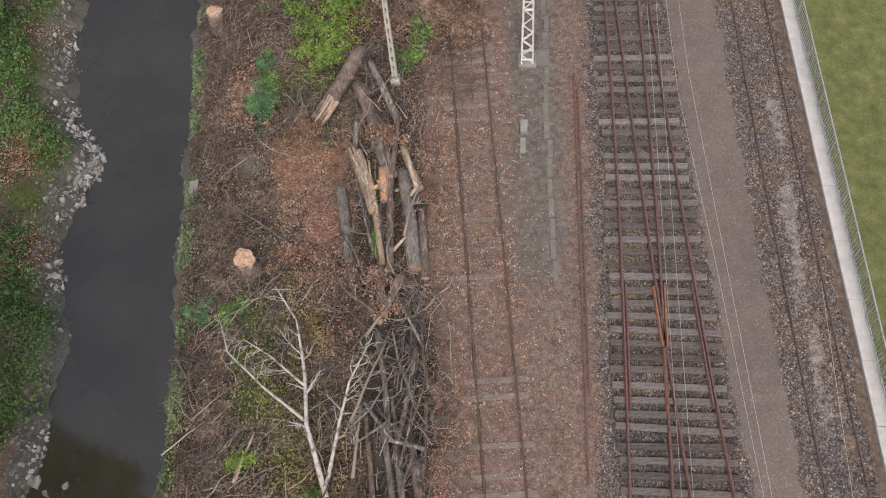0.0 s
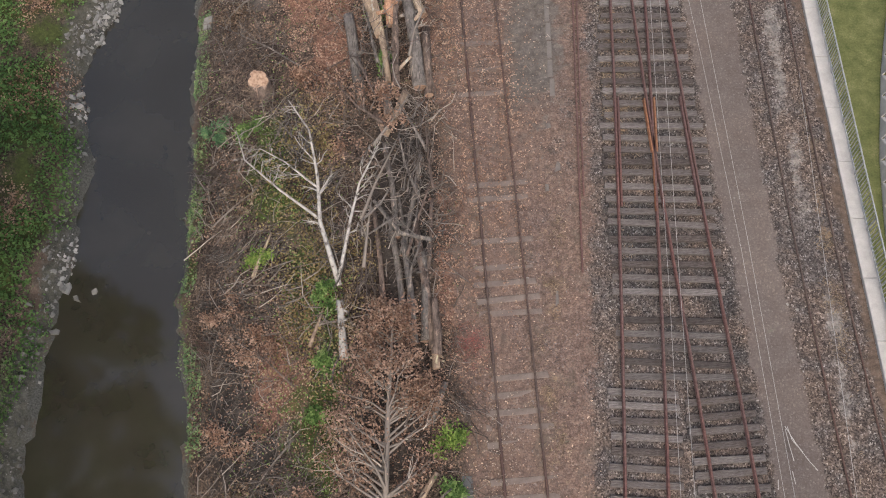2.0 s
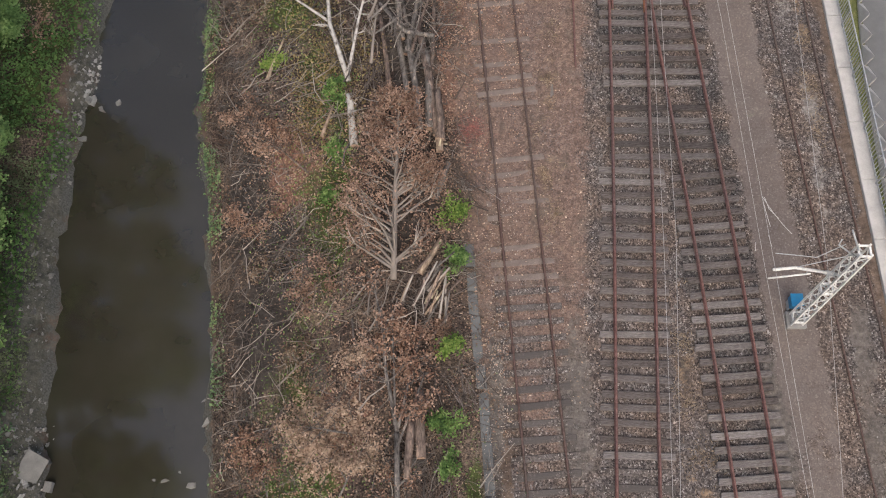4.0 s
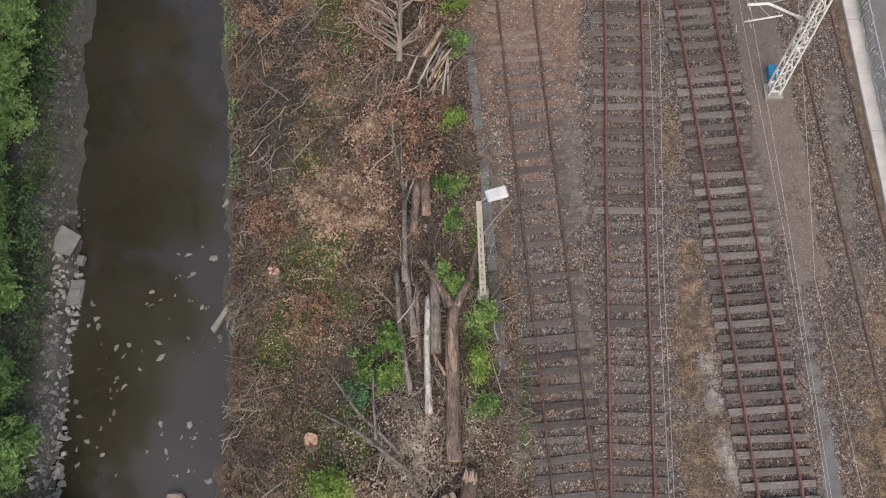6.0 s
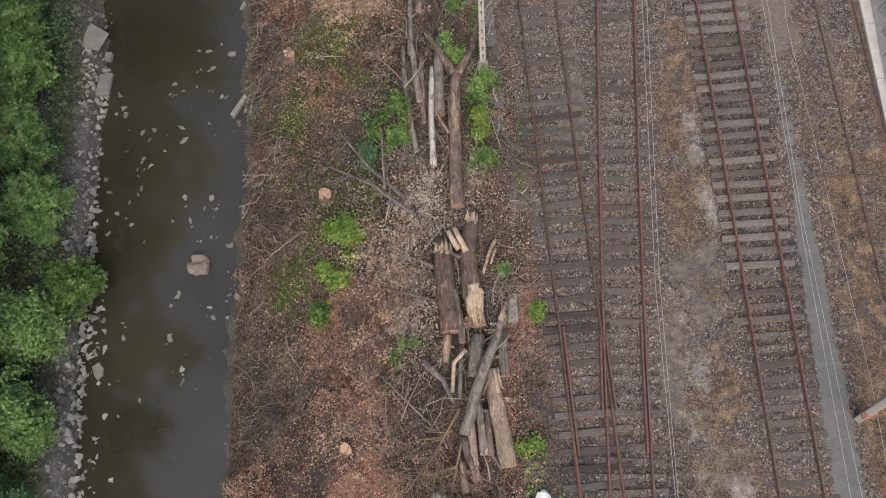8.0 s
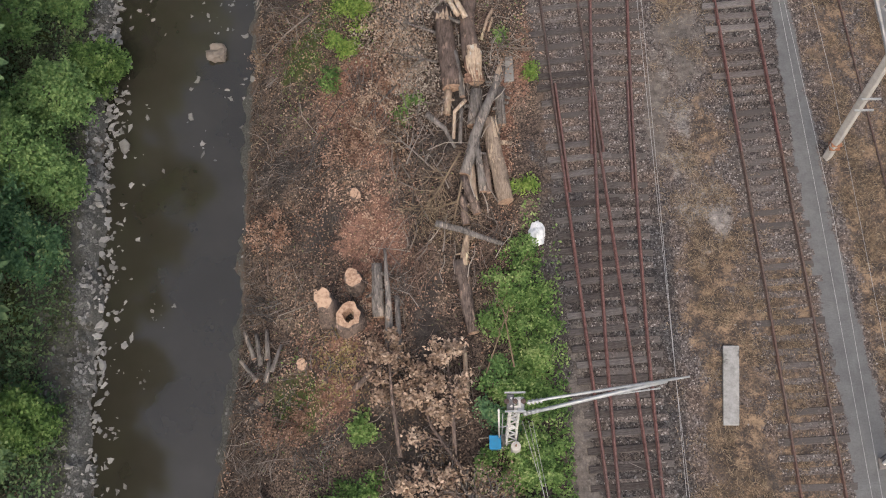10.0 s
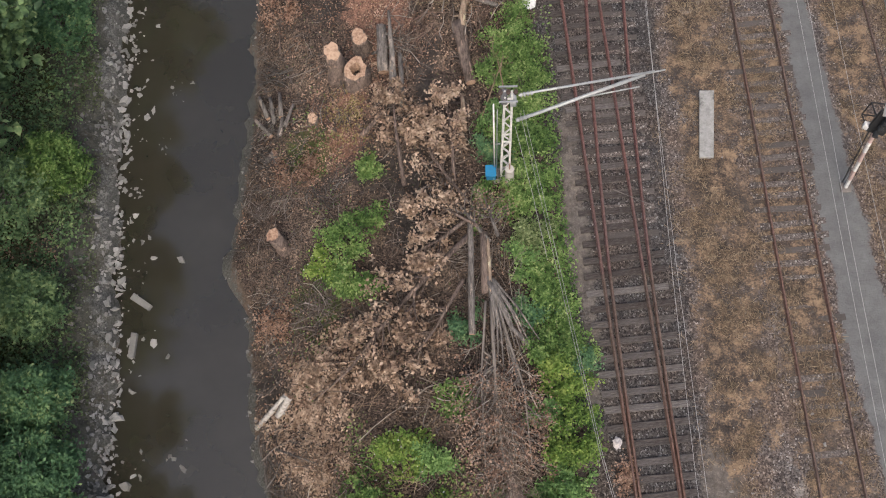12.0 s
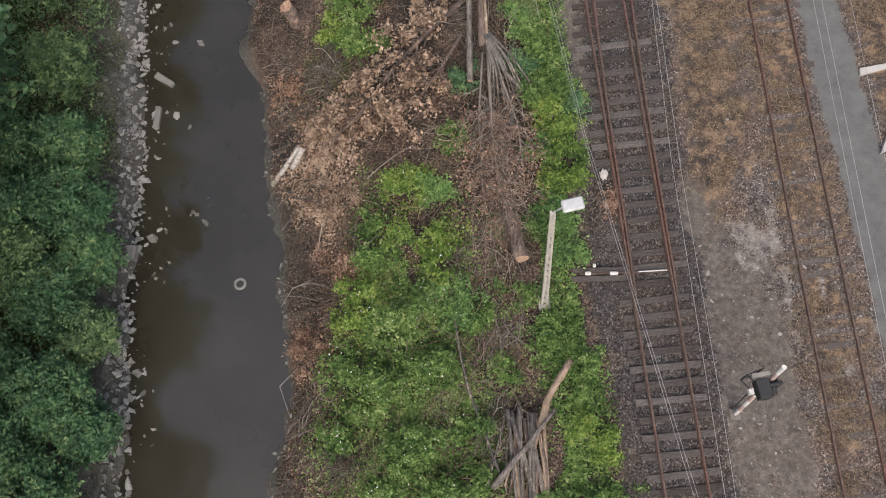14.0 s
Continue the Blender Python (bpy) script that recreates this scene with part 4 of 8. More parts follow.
def splinters(count, label, seed, places):
    """Short pale sticks strewn beside the log piles."""
    rng = np.random.default_rng(seed)
    pick = rng.integers(0, len(places), count)
    cx, cy, rx, ry = np.array(places)[pick].T
    x, y = cx + rx * rng.normal(0, 0.6, count), cy + ry * rng.normal(0, 0.6, count)
    a, n = rng.uniform(0, 6.283, count), rng.uniform(0.08, 0.4, count)
    s = np.column_stack([x, y, height(x, y) + 0.03])
    e = np.column_stack([x + n * np.cos(a), y + n * np.sin(a), height(x, y) + 0.03 + 0.12 * rng.random(count)])
    me = as_mesh("splinters", *tubes(s, e, 0.022, 0.012, 0.05, 3, 2, rng), DEADWOOD)
    return tagged(new("splinters", me), label, "wood splinters", kind="stuff")


def stump(x, y, r, tall, label, lean=(0.0, 0.0), hollow=False, bark=None):
    z = float(height(x, y))
    top = (x + lean[0], y + lean[1], z + tall)
    bm, ends = trunk_mesh([(x, y, z - 0.25), (x + lean[0] * 0.4, y + lean[1] * 0.4, z + tall * 0.4), top], (r * 1.5, r * 1.1, r), 14, 0.15, capped=not hollow)
    bm.verts.ensure_lookup_table()
    for v in bm.verts[len(bm.verts) - 14:]:
        v.co.z = top[2] + 0.25 * (v.co.y - top[1]) + float(rng_log.normal(0, 0.008))
    ends[1] = [v.co.copy() for v in bm.verts[len(bm.verts) - 14:]]
    ob = part("stump", bm, bark or BARK, None, smooth=True)
    tagged(ob, label, "tree stump", "stumps on the bank")
    if not hollow:
        cut_face(ends[1], Vector((0, 0, 1)), ob, CUT)
    else:
        bm = bmesh.new()
        mid = sum(ends[1], Vector()) / len(ends[1])
        rim = [bm.verts.new(mid + (p - mid) * 0.99 + Vector((0, 0, 0.004))) for p in ends[1]]
        lip = [bm.verts.new(mid + (p - mid) * float(rng_log.uniform(0.4, 0.6)) + Vector((0, 0, 0.01))) for p in ends[1]]
        deep = [bm.verts.new(mid + (p - mid) * 0.35 - Vector((0, 0, 0.5))) for p in ends[1]]
        for j in range(len(rim)):
            k = (j + 1) % len(rim)
            bm.faces.new((rim[j], rim[k], lip[k], lip[j]))
            bm.faces.new((lip[j], lip[k], deep[k], deep[j]))
        part("cut_face", bm, CUT, ob, "pale sawn ring round a rotten hollow")
    return ob


BROWN_LOG = "felled tree log with brown bark lying in the brush"
GREY_LOG = "grey weathered log lying in the brush"
PALE_LOG = "split bare timber with pale torn wood"

# round the far pile
thick_trunk = log([(-5.96, 25.2, 0.45), (-6.8, 23.4, 0.3), (-7.69, 21.65, 0.1)], 0.33, 0.35, BARK, "thick brown trunk sawn off among green shrubs")
torn(thick_trunk, (-7.05, 22.6, 0.28), (-7.62, 21.5, 0.2), 0.31, 8, 8)
log([(-6.04, 23.4, 0.3), (-5.5, 22.2, 0.3), (-5.0, 21.0, 0.3)], 0.30, 0.34, BARK, "thick brown trunk sawn off among green shrubs", (True, False))
log([(-5.07, 21.1, 0.45), (-4.34, 18.7, 0.4)], 0.33, 0.3, GREY_BARK, "grey trunk with a freshly sawn orange end")
log([(-4.58, 18.9, 0.68), (-4.5, 17.4, 0.6)], 0.27, 0.16, ORANGE_WOOD, "freshly torn trunk end of orange wood")
log([(-6.17, 20.1, 0.35), (-5.6, 18.7, 0.45), (-4.96, 17.0, 0.4)], 0.11, 0.17, BARE_WOOD, PALE_LOG, (False, True))
split = log([(-5.74, 19.85, 0.55), (-5.15, 18.3, 0.5), (-4.81, 16.8, 0.45), (-4.46, 14.7, 0.3)], 0.15, 0.13, BARE_WOOD, PALE_LOG, (False, True))
torn(split, (-5.2, 18.3, 0.55), (-6.1, 19.9, 0.65), 0.15, 9, 6)
torn(split, (-5.0, 17.6, 0.6), (-5.35, 19.4, 0.6), 0.15, 7, 7)
log([(-3.53, 15.8, 0.6), (-4.15, 15.1, 0.5)], 0.05, 0.08, TORN_WOOD, PALE_LOG, (False, False))
log([(-3.72, 19.9, 0.6), (-3.5, 19.0, 0.65), (-3.2, 18.1, 0.6)], 0.07, 0.1, TORN_WOOD, PALE_LOG, (False, False))
log([(-3.2, 18.1, 0.6), (-3.45, 17.7, 0.55)], 0.09, 0.06, TORN_WOOD, PALE_LOG, (False, False))
log([(-5.9, 19.3, 0.4), (-5.9, 21.6, 0.6)], 0.09, 0.12, GREY_BARK, GREY_LOG, (False, True))
log([(-6.41, 18.3, 0.1), (-6.0, 16.0, 0.05), (-5.6, 13.9, 0.0)], 0.25, 0.22, GREY_BARK, GREY_LOG)
log([(-3.85, 19.0, 0.4), (-3.4, 16.6, 0.35), (-3.13, 14.5, 0.2)], 0.24, 0.28, GREY_BARK, GREY_LOG)
log([(-3.92, 20.3, 0.35), (-3.6, 19.3, 0.4), (-3.11, 18.1, 0.35)], 0.14, 0.2, BARE_WOOD, PALE_LOG, (False, True))
log([(-4.11, 21.6, 0.75), (-4.3, 18, 0.65), (-4.13, 14.4, 0.35)], 0.09, 0.16, BARK, BROWN_LOG)
log([(-5.49, 24.3, 0.75), (-4.8, 22.8, 0.75), (-4.11, 21.3, 0.6)], 0.13, 0.17, GREY_BARK, GREY_LOG, (False, True))
log([(-4.8, 17.4, 0.2), (-4.5, 14.8, 0.15), (-4.45, 13.2, 0.1)], 0.16, 0.18, GREY_BARK, GREY_LOG)
log([(-3.7, 14.2, 0.3), (-4.5, 12.2, 0.25)], 0.17, 0.15, BARE_WOOD, PALE_LOG)
log([(-4.9, 13.3, 0.2), (-4.55, 12.4, 0.25)], 0.17, 0.17, BARK, BROWN_LOG)
log([(-3.0, 17.6, 0.15), (-2.75, 14.2, 0.1)], 0.19, 0.2, BARK, BROWN_LOG)

# the long pile of trunks beside the birch
for k, (x0, y0, x1, y1, r) in enumerate(((-4.11, 8.3, -3.36, 3.9, 0.14), (-3.12, 8.2, -2.25, 3.0, 0.17), (-3.55, 7.4, -2.95, 3.2, 0.15), (-4.4, 5.6, -3.9, 3.4, 0.13), (-2.75, 6.9, -2.55, 3.3, 0.18), (-2.26, 4.9, -2.11, 2.7, 0.2), (-3.9, 9.6, -3.2, 5.5, 0.1), (-4.8, 8.8, -4.2, 4.6, 0.11), (-3.0, 11.2, -3.6, 6.8, 0.12), (-2.5, 9.3, -2.6, 5.6, 0.1), (-4.5, 11.8, -3.8, 7.6, 0.13))):
    z = float(height(x0, y0)) + 0.22 + 0.14 * (k % 3)
    log([(x0, y0, z), ((x0 + x1) / 2 + 0.06, (y0 + y1) / 2, z - 0.03), (x1, y1, z - 0.08)], r * 0.75, r, (GREY_BARK, BARK)[k % 2], (GREY_LOG, BROWN_LOG)[k % 2])
log([(-2.2, 3.1, 0.45), (-2.1, 2.2, 0.35)], 0.13, 0.16, BARE_WOOD, PALE_LOG)
log([(-1.75, 1.66, 0.5), (-2.27, 0.25, 0.1)], 0.1, 0.13, GREY_BARK, GREY_LOG, (False, True))
log([(-8.96, 8.0, -0.3), (-9.3, 7.0, -0.4), (-9.56, 6.1, -0.45)], 0.04, 0.085, BARE_WOOD, "peeled pale pole lying on the bank", (False, True))
log([(-6.6, 4.6, -0.1), (-7.0, 3.2, -0.2)], 0.05, 0.08, BARE_WOOD, "peeled pale pole lying on the bank", (False, True))
log([(-1.99, -1.6, 0.4), (-2.78, -2.9, 0.2)], 0.1, 0.14, BARE_WOOD, PALE_LOG, (False, True))
for k in range(20):
    x, y = -2.5 + rng_log.normal(0, 0.5), -4.3 + rng_log.normal(0, 0.8)
    z = float(height(x, y)) + 0.25 + 0.3 * rng_log.random()
    a = rng_log.normal(1.05, 0.22)
    n = rng_log.uniform(1.0, 1.9)
    log([(x, y, z), (x + n * 0.5 * math.cos(a), y + n * 0.5 * math.sin(a), z + 0.2), (x + n * math.cos(a), y + n * math.sin(a), z + 0.35)], 0.05, 0.03, (BARE_WOOD, GREY_BARK, DEADWOOD, BARK)[k % 4], "broken pale branch sticking out of the brush", (False, False), None, "branch", "broken branches in the brush")

# trunks beside the lamp post
log([(-3.65, -12.1, 0.15), (-3.5, -14.3, 0.1), (-3.02, -16.8, 0.1)], 0.09, 0.12, GREY_BARK, GREY_LOG, (False, True))
log([(-3.4, -11.5, 0.25), (-2.92, -14.7, 0.3)], 0.11, 0.13, GREY_BARK, GREY_LOG)
log([(-2.46, -13.2, 0.35), (-2.45, -15.4, 0.3), (-2.33, -17.6, 0.45)], 0.10, 0.13, BIRCH, "white birch log with dark bark scars")
log([(-2.21, -11.9, 0.4), (-2.13, -15.3, 0.2)], 0.2, 0.23, GREY_BARK, GREY_LOG)
log([(-2.9, -12.5, 0.25), (-2.75, -15.6, 0.2)], 0.08, 0.1, BARK, BROWN_LOG)
log([(-3.04, -10.6, 0.35), (-2.9, -8.4, 0.35)], 0.12, 0.17, BARK, BROWN_LOG)
log([(-2.7, -7.4, 0.35), (-2.55, -9.9, 0.35)], 0.17, 0.2, BARK, BROWN_LOG)


def forked_trunk():
    bm, ends = trunk_mesh([(-1.41, -19.2, 0.25), (-1.5, -16.5, 0.3), (-1.55, -15.0, 0.35), (-1.46, -13.65, 0.5)], (0.3, 0.28, 0.26, 0.22), 10, capped=True)
    ob = part("forked_trunk", bm, BARK, None, smooth=True)
    tagged(ob, "forked brown tree trunk stripped of bark in places", "log", "felled logs")
    for pts, rad in (([(-1.46, -13.7, 0.5), (-2.1, -12.7, 0.6), (-2.67, -11.8, 0.7)], (0.18, 0.14, 0.11)), ([(-1.44, -13.7, 0.5), (-0.9, -12.7, 0.6), (-0.74, -12.1, 0.75), (-0.55, -11.3, 0.85)], (0.19, 0.16, 0.14, 0.08))):
        bm, e = trunk_mesh(pts, rad, 8, capped=True)
        limb = part("limb", bm, BARK, ob, smooth=True)
    bm, e = trunk_mesh([(-1.58, -14.4, 0.56), (-1.52, -15.4, 0.5), (-1.40, -16.5, 0.46)], (0.09, 0.19, 0.07), 8, capped=True)
    part("bare_patch", bm, BARE_WOOD, ob, "pale patch torn free of bark")
    cut_face(ends[0], Vector((0, -1, 0.1)), ob, CUT)


forked_trunk()
log([(-2.2, -15.4, 0.5), (-1.75, -16.2, 0.45)], 0.04, 0.07, BARE_WOOD, PALE_LOG, (False, False))

# the heavy trunks
heavy = log([(-2.0, -20.6, 0.42), (-1.85, -22.4, 0.4), (-1.64, -24.2, 0.42)], 0.34, 0.38, DARK_BARK, "heavy brown trunk with a freshly sawn orange end")
torn(heavy, (-1.93, -21.3, 0.46), (-1.98, -20.6, 0.46), 0.31, 9, 3)
log([(-1.75, -24.3, 0.4), (-1.8, -25.3, 0.3)], 0.16, 0.11, BARE_WOOD, PALE_LOG)
long_trunk = log([(-0.84, -19.5, 0.36), (-1.02, -21.2, 0.42), (-0.82, -22.9, 0.42)], 0.27, 0.38, DARK_BARK, "long brown trunk torn open to pale wood at its foot", (True, False))
torn(long_trunk, (-0.84, -22.55, 0.46), (-0.68, -23.95, 0.44), 0.35, 15, 1)
torn(long_trunk, (-0.9, -20.0, 0.4), (-0.85, -19.5, 0.42), 0.25, 7, 2)
log([(-0.80, -22.8, 0.38), (-0.66, -23.95, 0.38)], 0.36, 0.33, RED_WOOD, "short trunk section of reddish bare wood")
log([(-0.66, -24.3, 0.35), (-0.81, -25.8, 0.25)], 0.24, 0.26, GREY_BARK, GREY_LOG)
leaning = log([(0.31, -23.5, 0.8), (0.0, -24.6, 0.75), (-0.56, -25.9, 0.72), (-1.13, -27.9, 0.4)], 0.13, 0.24, GREY_BARK, "grey leaning dead limb across the log pile", (False, True))
torn(leaning, (0.2, -23.9, 0.85), (0.33, -23.3, 0.84), 0.1, 6, 5)
flaking = log([(-0.2, -25.6, 0.4), (0.1, -27.2, 0.35), (0.42, -29.0, 0.28)], 0.28, 0.34, FLAKY, "long thick trunk with flaking brown bark")
torn(flaking, (0.12, -26.4, 0.55), (-0.02, -25.6, 0.6), 0.12, 5, 4)
log([(0.25, -24.2, 0.3), (0.3, -25.8, 0.25)], 0.2, 0.22, GREY_BARK, GREY_LOG)
log([(-1.48, -22.6, 0.5), (-1.2, -24.6, 0.45)], 0.1, 0.12, GREY_BARK, GREY_LOG)
log([(-1.06, -24.95, 0.85), (-1.5, -25.4, 0.75), (-1.56, -26.4, 0.4)], 0.08, 0.07, TORN_WOOD, PALE_LOG, (False, False))
log([(-1.25, -24.9, 0.5), (-1.3, -26.6, 0.45)], 0.07, 0.08, GREY_BARK, GREY_LOG, (False, False))
log([(-2.6, -25.3, 0.4), (-1.9, -26.0, 0.5), (-1.5, -26.8, 0.5)], 0.12, 0.06, GREY_BARK, GREY_LOG, (True, False))
log([(-1.74, -20.45, 0.95), (-1.34, -21.15, 0.8)], 0.09, 0.10, TORN_WOOD, PALE_LOG, (False, False))
log([(-1.5, -20.35, 0.95), (-1.06, -21.2, 0.75)], 0.08, 0.12, TORN_WOOD, PALE_LOG, (False, False))
log([(-2.31, -20.8, 0.65), (-1.8, -21.1, 0.7), (-1.3, -21.45, 0.75)], 0.05, 0.07, GREY_BARK, GREY_LOG, (False, False))
log([(0.05, -20.55, 0.25), (-0.2, -21.0, 0.2), (-0.44, -21.85, 0.1)], 0.07, 0.06, BARE_WOOD, PALE_LOG, (False, False))
log([(0.02, -20.9, 0.15), (-0.15, -21.5, 0.12)], 0.05, 0.04, TORN_WOOD, PALE_LOG, (False, False))
log([(-0.68, -26.5, 0.45), (-0.43, -28.6, 0.35)], 0.13, 0.15, GREY_BARK, GREY_LOG)
log([(-0.97, -26.9, 0.4), (-0.81, -29.0, 0.3)], 0.16, 0.18, BARE_WOOD, PALE_LOG)
log([(-1.19, -28.0, 0.45), (-0.66, -29.5, 0.35)], 0.14, 0.16, BARK, BROWN_LOG)
log([(-1.2, -28.8, 0.4), (-1.1, -29.9, 0.25)], 0.13, 0.15, BARK, BROWN_LOG)
log([(-0.35, -27.0, 0.35), (-0.2, -28.6, 0.25)], 0.1, 0.12, BARK, BROWN_LOG)
log([(-2.21, -30.0, 0.75), (-1.3, -30.25, 0.72), (0.29, -30.8, 0.55)], 0.14, 0.08, GREY_BARK, "grey limb lying across other trunks", (True, False))
log([(-1.03, -30.0, 0.3), (-1.21, -31.5, 0.2)], 0.12, 0.18, BARE_WOOD, PALE_LOG, (False, True))
log([(-1.32, -31.3, 0.15), (-1.1, -32.8, 0.2), (-0.84, -34.1, 0.3)], 0.27, 0.19, BARK, BROWN_LOG)
log([(-4.13, -30.9, 0.6), (-4.0, -32.6, 0.35), (-3.93, -34.5, -0.1)], 0.05, 0.16, GREY_BARK, "torn grey trunk splinter standing out of the ground", (False, False))
log([(-4.46, -31.4, 0.3), (-4.35, -33.4, 0.05)], 0.2, 0.22, GREY_BARK, GREY_LOG)
log([(-3.7, -32.6, 0.1), (-3.55, -35.0, -0.05)], 0.1, 0.12, GREY_BARK, GREY_LOG)
log([(-4.25, -35.1, 0.05), (-5.23, -36.0, -0.3)], 0.08, 0.11, BARK, BROWN_LOG)
log([(-1.2, -34.6, 0.3), (-1.1, -36.2, 0.3)], 0.08, 0.1, BARE_WOOD, PALE_LOG, (False, False))
for k, (x, y, a, n) in enumerate(((-9.3, -34.6, 2.0, 1.2), (-9.0, -34.9, 1.8, 1.3), (-8.7, -34.7, 1.7, 1.2), (-8.5, -35.2, 1.3, 1.1), (-9.1, -35.5, 2.3, 1.1), (-8.7, -35.6, 1.5, 0.9))):
    z = float(height(x, y))
    log([(x, y, z + 0.3), (x + n * math.cos(a), y + n * math.sin(a), z + 0.15)], 0.1, 0.07, GREY_BARK, "grey driftwood branch at the water's edge", (k % 2 == 0, False), None, "branch", "branches at the water's edge")
log([(-8.9, -36.2, -1.3), (-9.7, -36.7, -2.3)], 0.17, 0.2, GREY_BARK, GREY_LOG)

# the last piles
for k in range(9):
    f = k / 8
    x1, y1 = -0.2 + 1.7 * f, -45.6 + 0.9 * f * f + rng_log.normal(0, 0.2)
    log([(-0.3 + 0.2 * f, -42.4, 0.9), ((x1 - 0.2) / 2 + 0.1, (y1 - 42.4) / 2, 0.95), (x1, y1, 0.6)], 0.05, 0.02, GREY_BARK, "grey bare limb reaching out of the brush", (False, False), None, "branch", "broken branches in the brush")
log([(-0.92, -39.8, 0.9), (-0.91, -42.2, 0.85), (-0.9, -44.4, 0.75)], 0.1, 0.12, GREY_BARK, GREY_LOG)
log([(-0.42, -40.6, 0.9), (-0.40, -42.9, 0.8)], 0.17, 0.15, BARK, "torn trunk stub with pale splintered wood", (False, False))
log([(-0.27, -40.9, 1.05), (-0.24, -41.8, 1.02), (-0.2, -42.9, 0.9)], 0.05, 0.06, BARE_WOOD, PALE_LOG, (False, False))
log([(-0.27, -42.5, 0.95), (0.51, -44.2, 0.85), (1.39, -45.1, 0.6)], 0.09, 0.06, GREY_BARK, "grey bare limb reaching out of the brush", (False, False))
log([(-0.3, -42.3, 0.9), (0.2, -44.0, 0.7), (0.75, -46.2, 0.5)], 0.08, 0.05, GREY_BARK, "grey bare limb reaching out of the brush", (False, False))
log([(0.15, -48.0, 0.45), (0.5, -49.9, 0.5), (0.88, -51.7, 0.75)], 0.22, 0.28, BARK, "brown trunk end with a pale sawn face")
log([(-7.89, -46.2, -0.9), (-8.6, -46.7, -1.7), (-9.3, -47.2, -2.55)], 0.09, 0.13, BIRCH, "white birch pole sloping into the river")
log([(-7.73, -46.3, -0.8), (-8.29, -46.9, -1.5)], 0.12, 0.14, BIRCH, "white birch pole sloping into the river")
log([(2.46, -55.5, 0.85), (1.62, -56.8, 0.6), (1.34, -57.8, 0.4)], 0.11, 0.16, BARE_WOOD, PALE_LOG)
log([(1.87, -57.2, 0.9), (0.71, -58.6, 0.85), (-0.38, -59.8, 0.3)], 0.06, 0.14, GREY_BARK, "grey limb leaning over a heap of poles", (False, True))
for k in range(26):
    x, y = 0.2 + 1.3 * rng_log.random(), -57.0 - 0.7 * rng_log.random()
    n = rng_log.uniform(2.4, 4.2)
    z = float(height(x, y)) + 0.6 - 0.3 * rng_log.random()
    x1 = 0.9 + (x - 0.9) * 0.5 + rng_log.normal(0, 0.35)
    log([(x, y, z), ((x + x1) / 2 + rng_log.normal(0, 0.05), y - n / 2, z - 0.05), (x1, y - n, z - 0.25)], 0.04 + 0.045 * rng_log.random(), 0.035, (BARE_WOOD, GREY_BARK, BARK, GREY_BARK)[k % 4], "cut pole in a heap beside the railway", (k % 3 == 0, False), None, "pole", "heap of cut poles")

splinters(520, "pale wood splinters strewn between log pile and track", 910, ((0.3, -21, 0.9, 3.4), (0.6, -17, 0.6, 3.0), (-1.2, 16, 1.6, 4.5), (-0.4, 21, 1.6, 3.0), (-7.0, 18.5, 2.0, 2.4), (-6.4, 22, 2.0, 1.6)))
stump(-10.08, 14.85, 0.42, 0.86, "wide stump with a fresh orange cut", (-0.05, 0.2))
stump(-13.2, 28.0, 0.36, 0.9, "wide stump at the river's edge with a pale cut", (-0.15, 0.3))
stump(-8.55, -11.95, 0.24, 0.35, "small stump with a pale cut on the bank", (-0.05, 0.15))
stump(-6.62, -18.5, 0.26, 0.35, "small stump with a pale cut on the bank", (-0.05, 0.12))
stump(-5.45, -28.3, 0.22, 0.2, "low pale stump among dead leaves")
stump(-6.2, -33.15, 0.36, 1.4, "big leaning stump with a fresh pale cut", (-0.13, 0.25))
stump(-5.3, -32.0, 0.34, 0.9, "big stump with a fresh pale cut", (-0.02, 0.05))
stump(-5.4, -33.5, 0.48, 0.8, "hollow stump with a rotten core and pale rim", (-0.03, 0.1), True)
stump(-8.2, -40.5, 0.28, 0.6, "leaning stump with a pale sawn face", (-0.4, 0.4))
stump(-7.3, -35.0, 0.22, 0.2, "low squared stump in dead grass")


# ---- trees, fallen and standing ----


def limb_tubes(root, tip, r0, r1, rng, depth=2, spread=0.6, forks=5, droop=0.0, bend=0.05):
    """A limb with side branches and twigs, as start, end and radii rows."""
    rows = [(root, tip, r0, r1)]
    tips = [tip]
    if depth:
        d = np.asarray(tip) - np.asarray(root)
        n = np.linalg.norm(d)
        for k in range(forks):
            f = rng.uniform(0.3, 0.98)
            at = np.asarray(root) + d * f
            side = rng.normal(0, 1, 3)
            side -= d * (side @ d) / (n * n)
            side /= np.linalg.norm(side) + 1e-6
            way = d / n * (1 - spread * 0.4) + side * spread
            way[2] -= droop
            end = at + way * n * rng.uniform(0.3, 0.6) * (1.15 - 0.5 * f)
            more, more_tips = limb_tubes(at, end, (r0 * (1 - f) + r1 * f) * 0.7, r1 * 0.6, rng, depth - 1, spread, max(2, forks - 1), droop)
            rows += more
            tips += more_tips
    return rows, tips


def branch_mesh(name, rows, material, rng, bend=0.05, sides=4):
    s, e, r0, r1 = (np.array([row[k] for row in rows]) for k in range(4))
    return as_mesh(name, *tubes(s, e, r0, np.maximum(r1, 0.004), bend, sides, 4, rng), material)


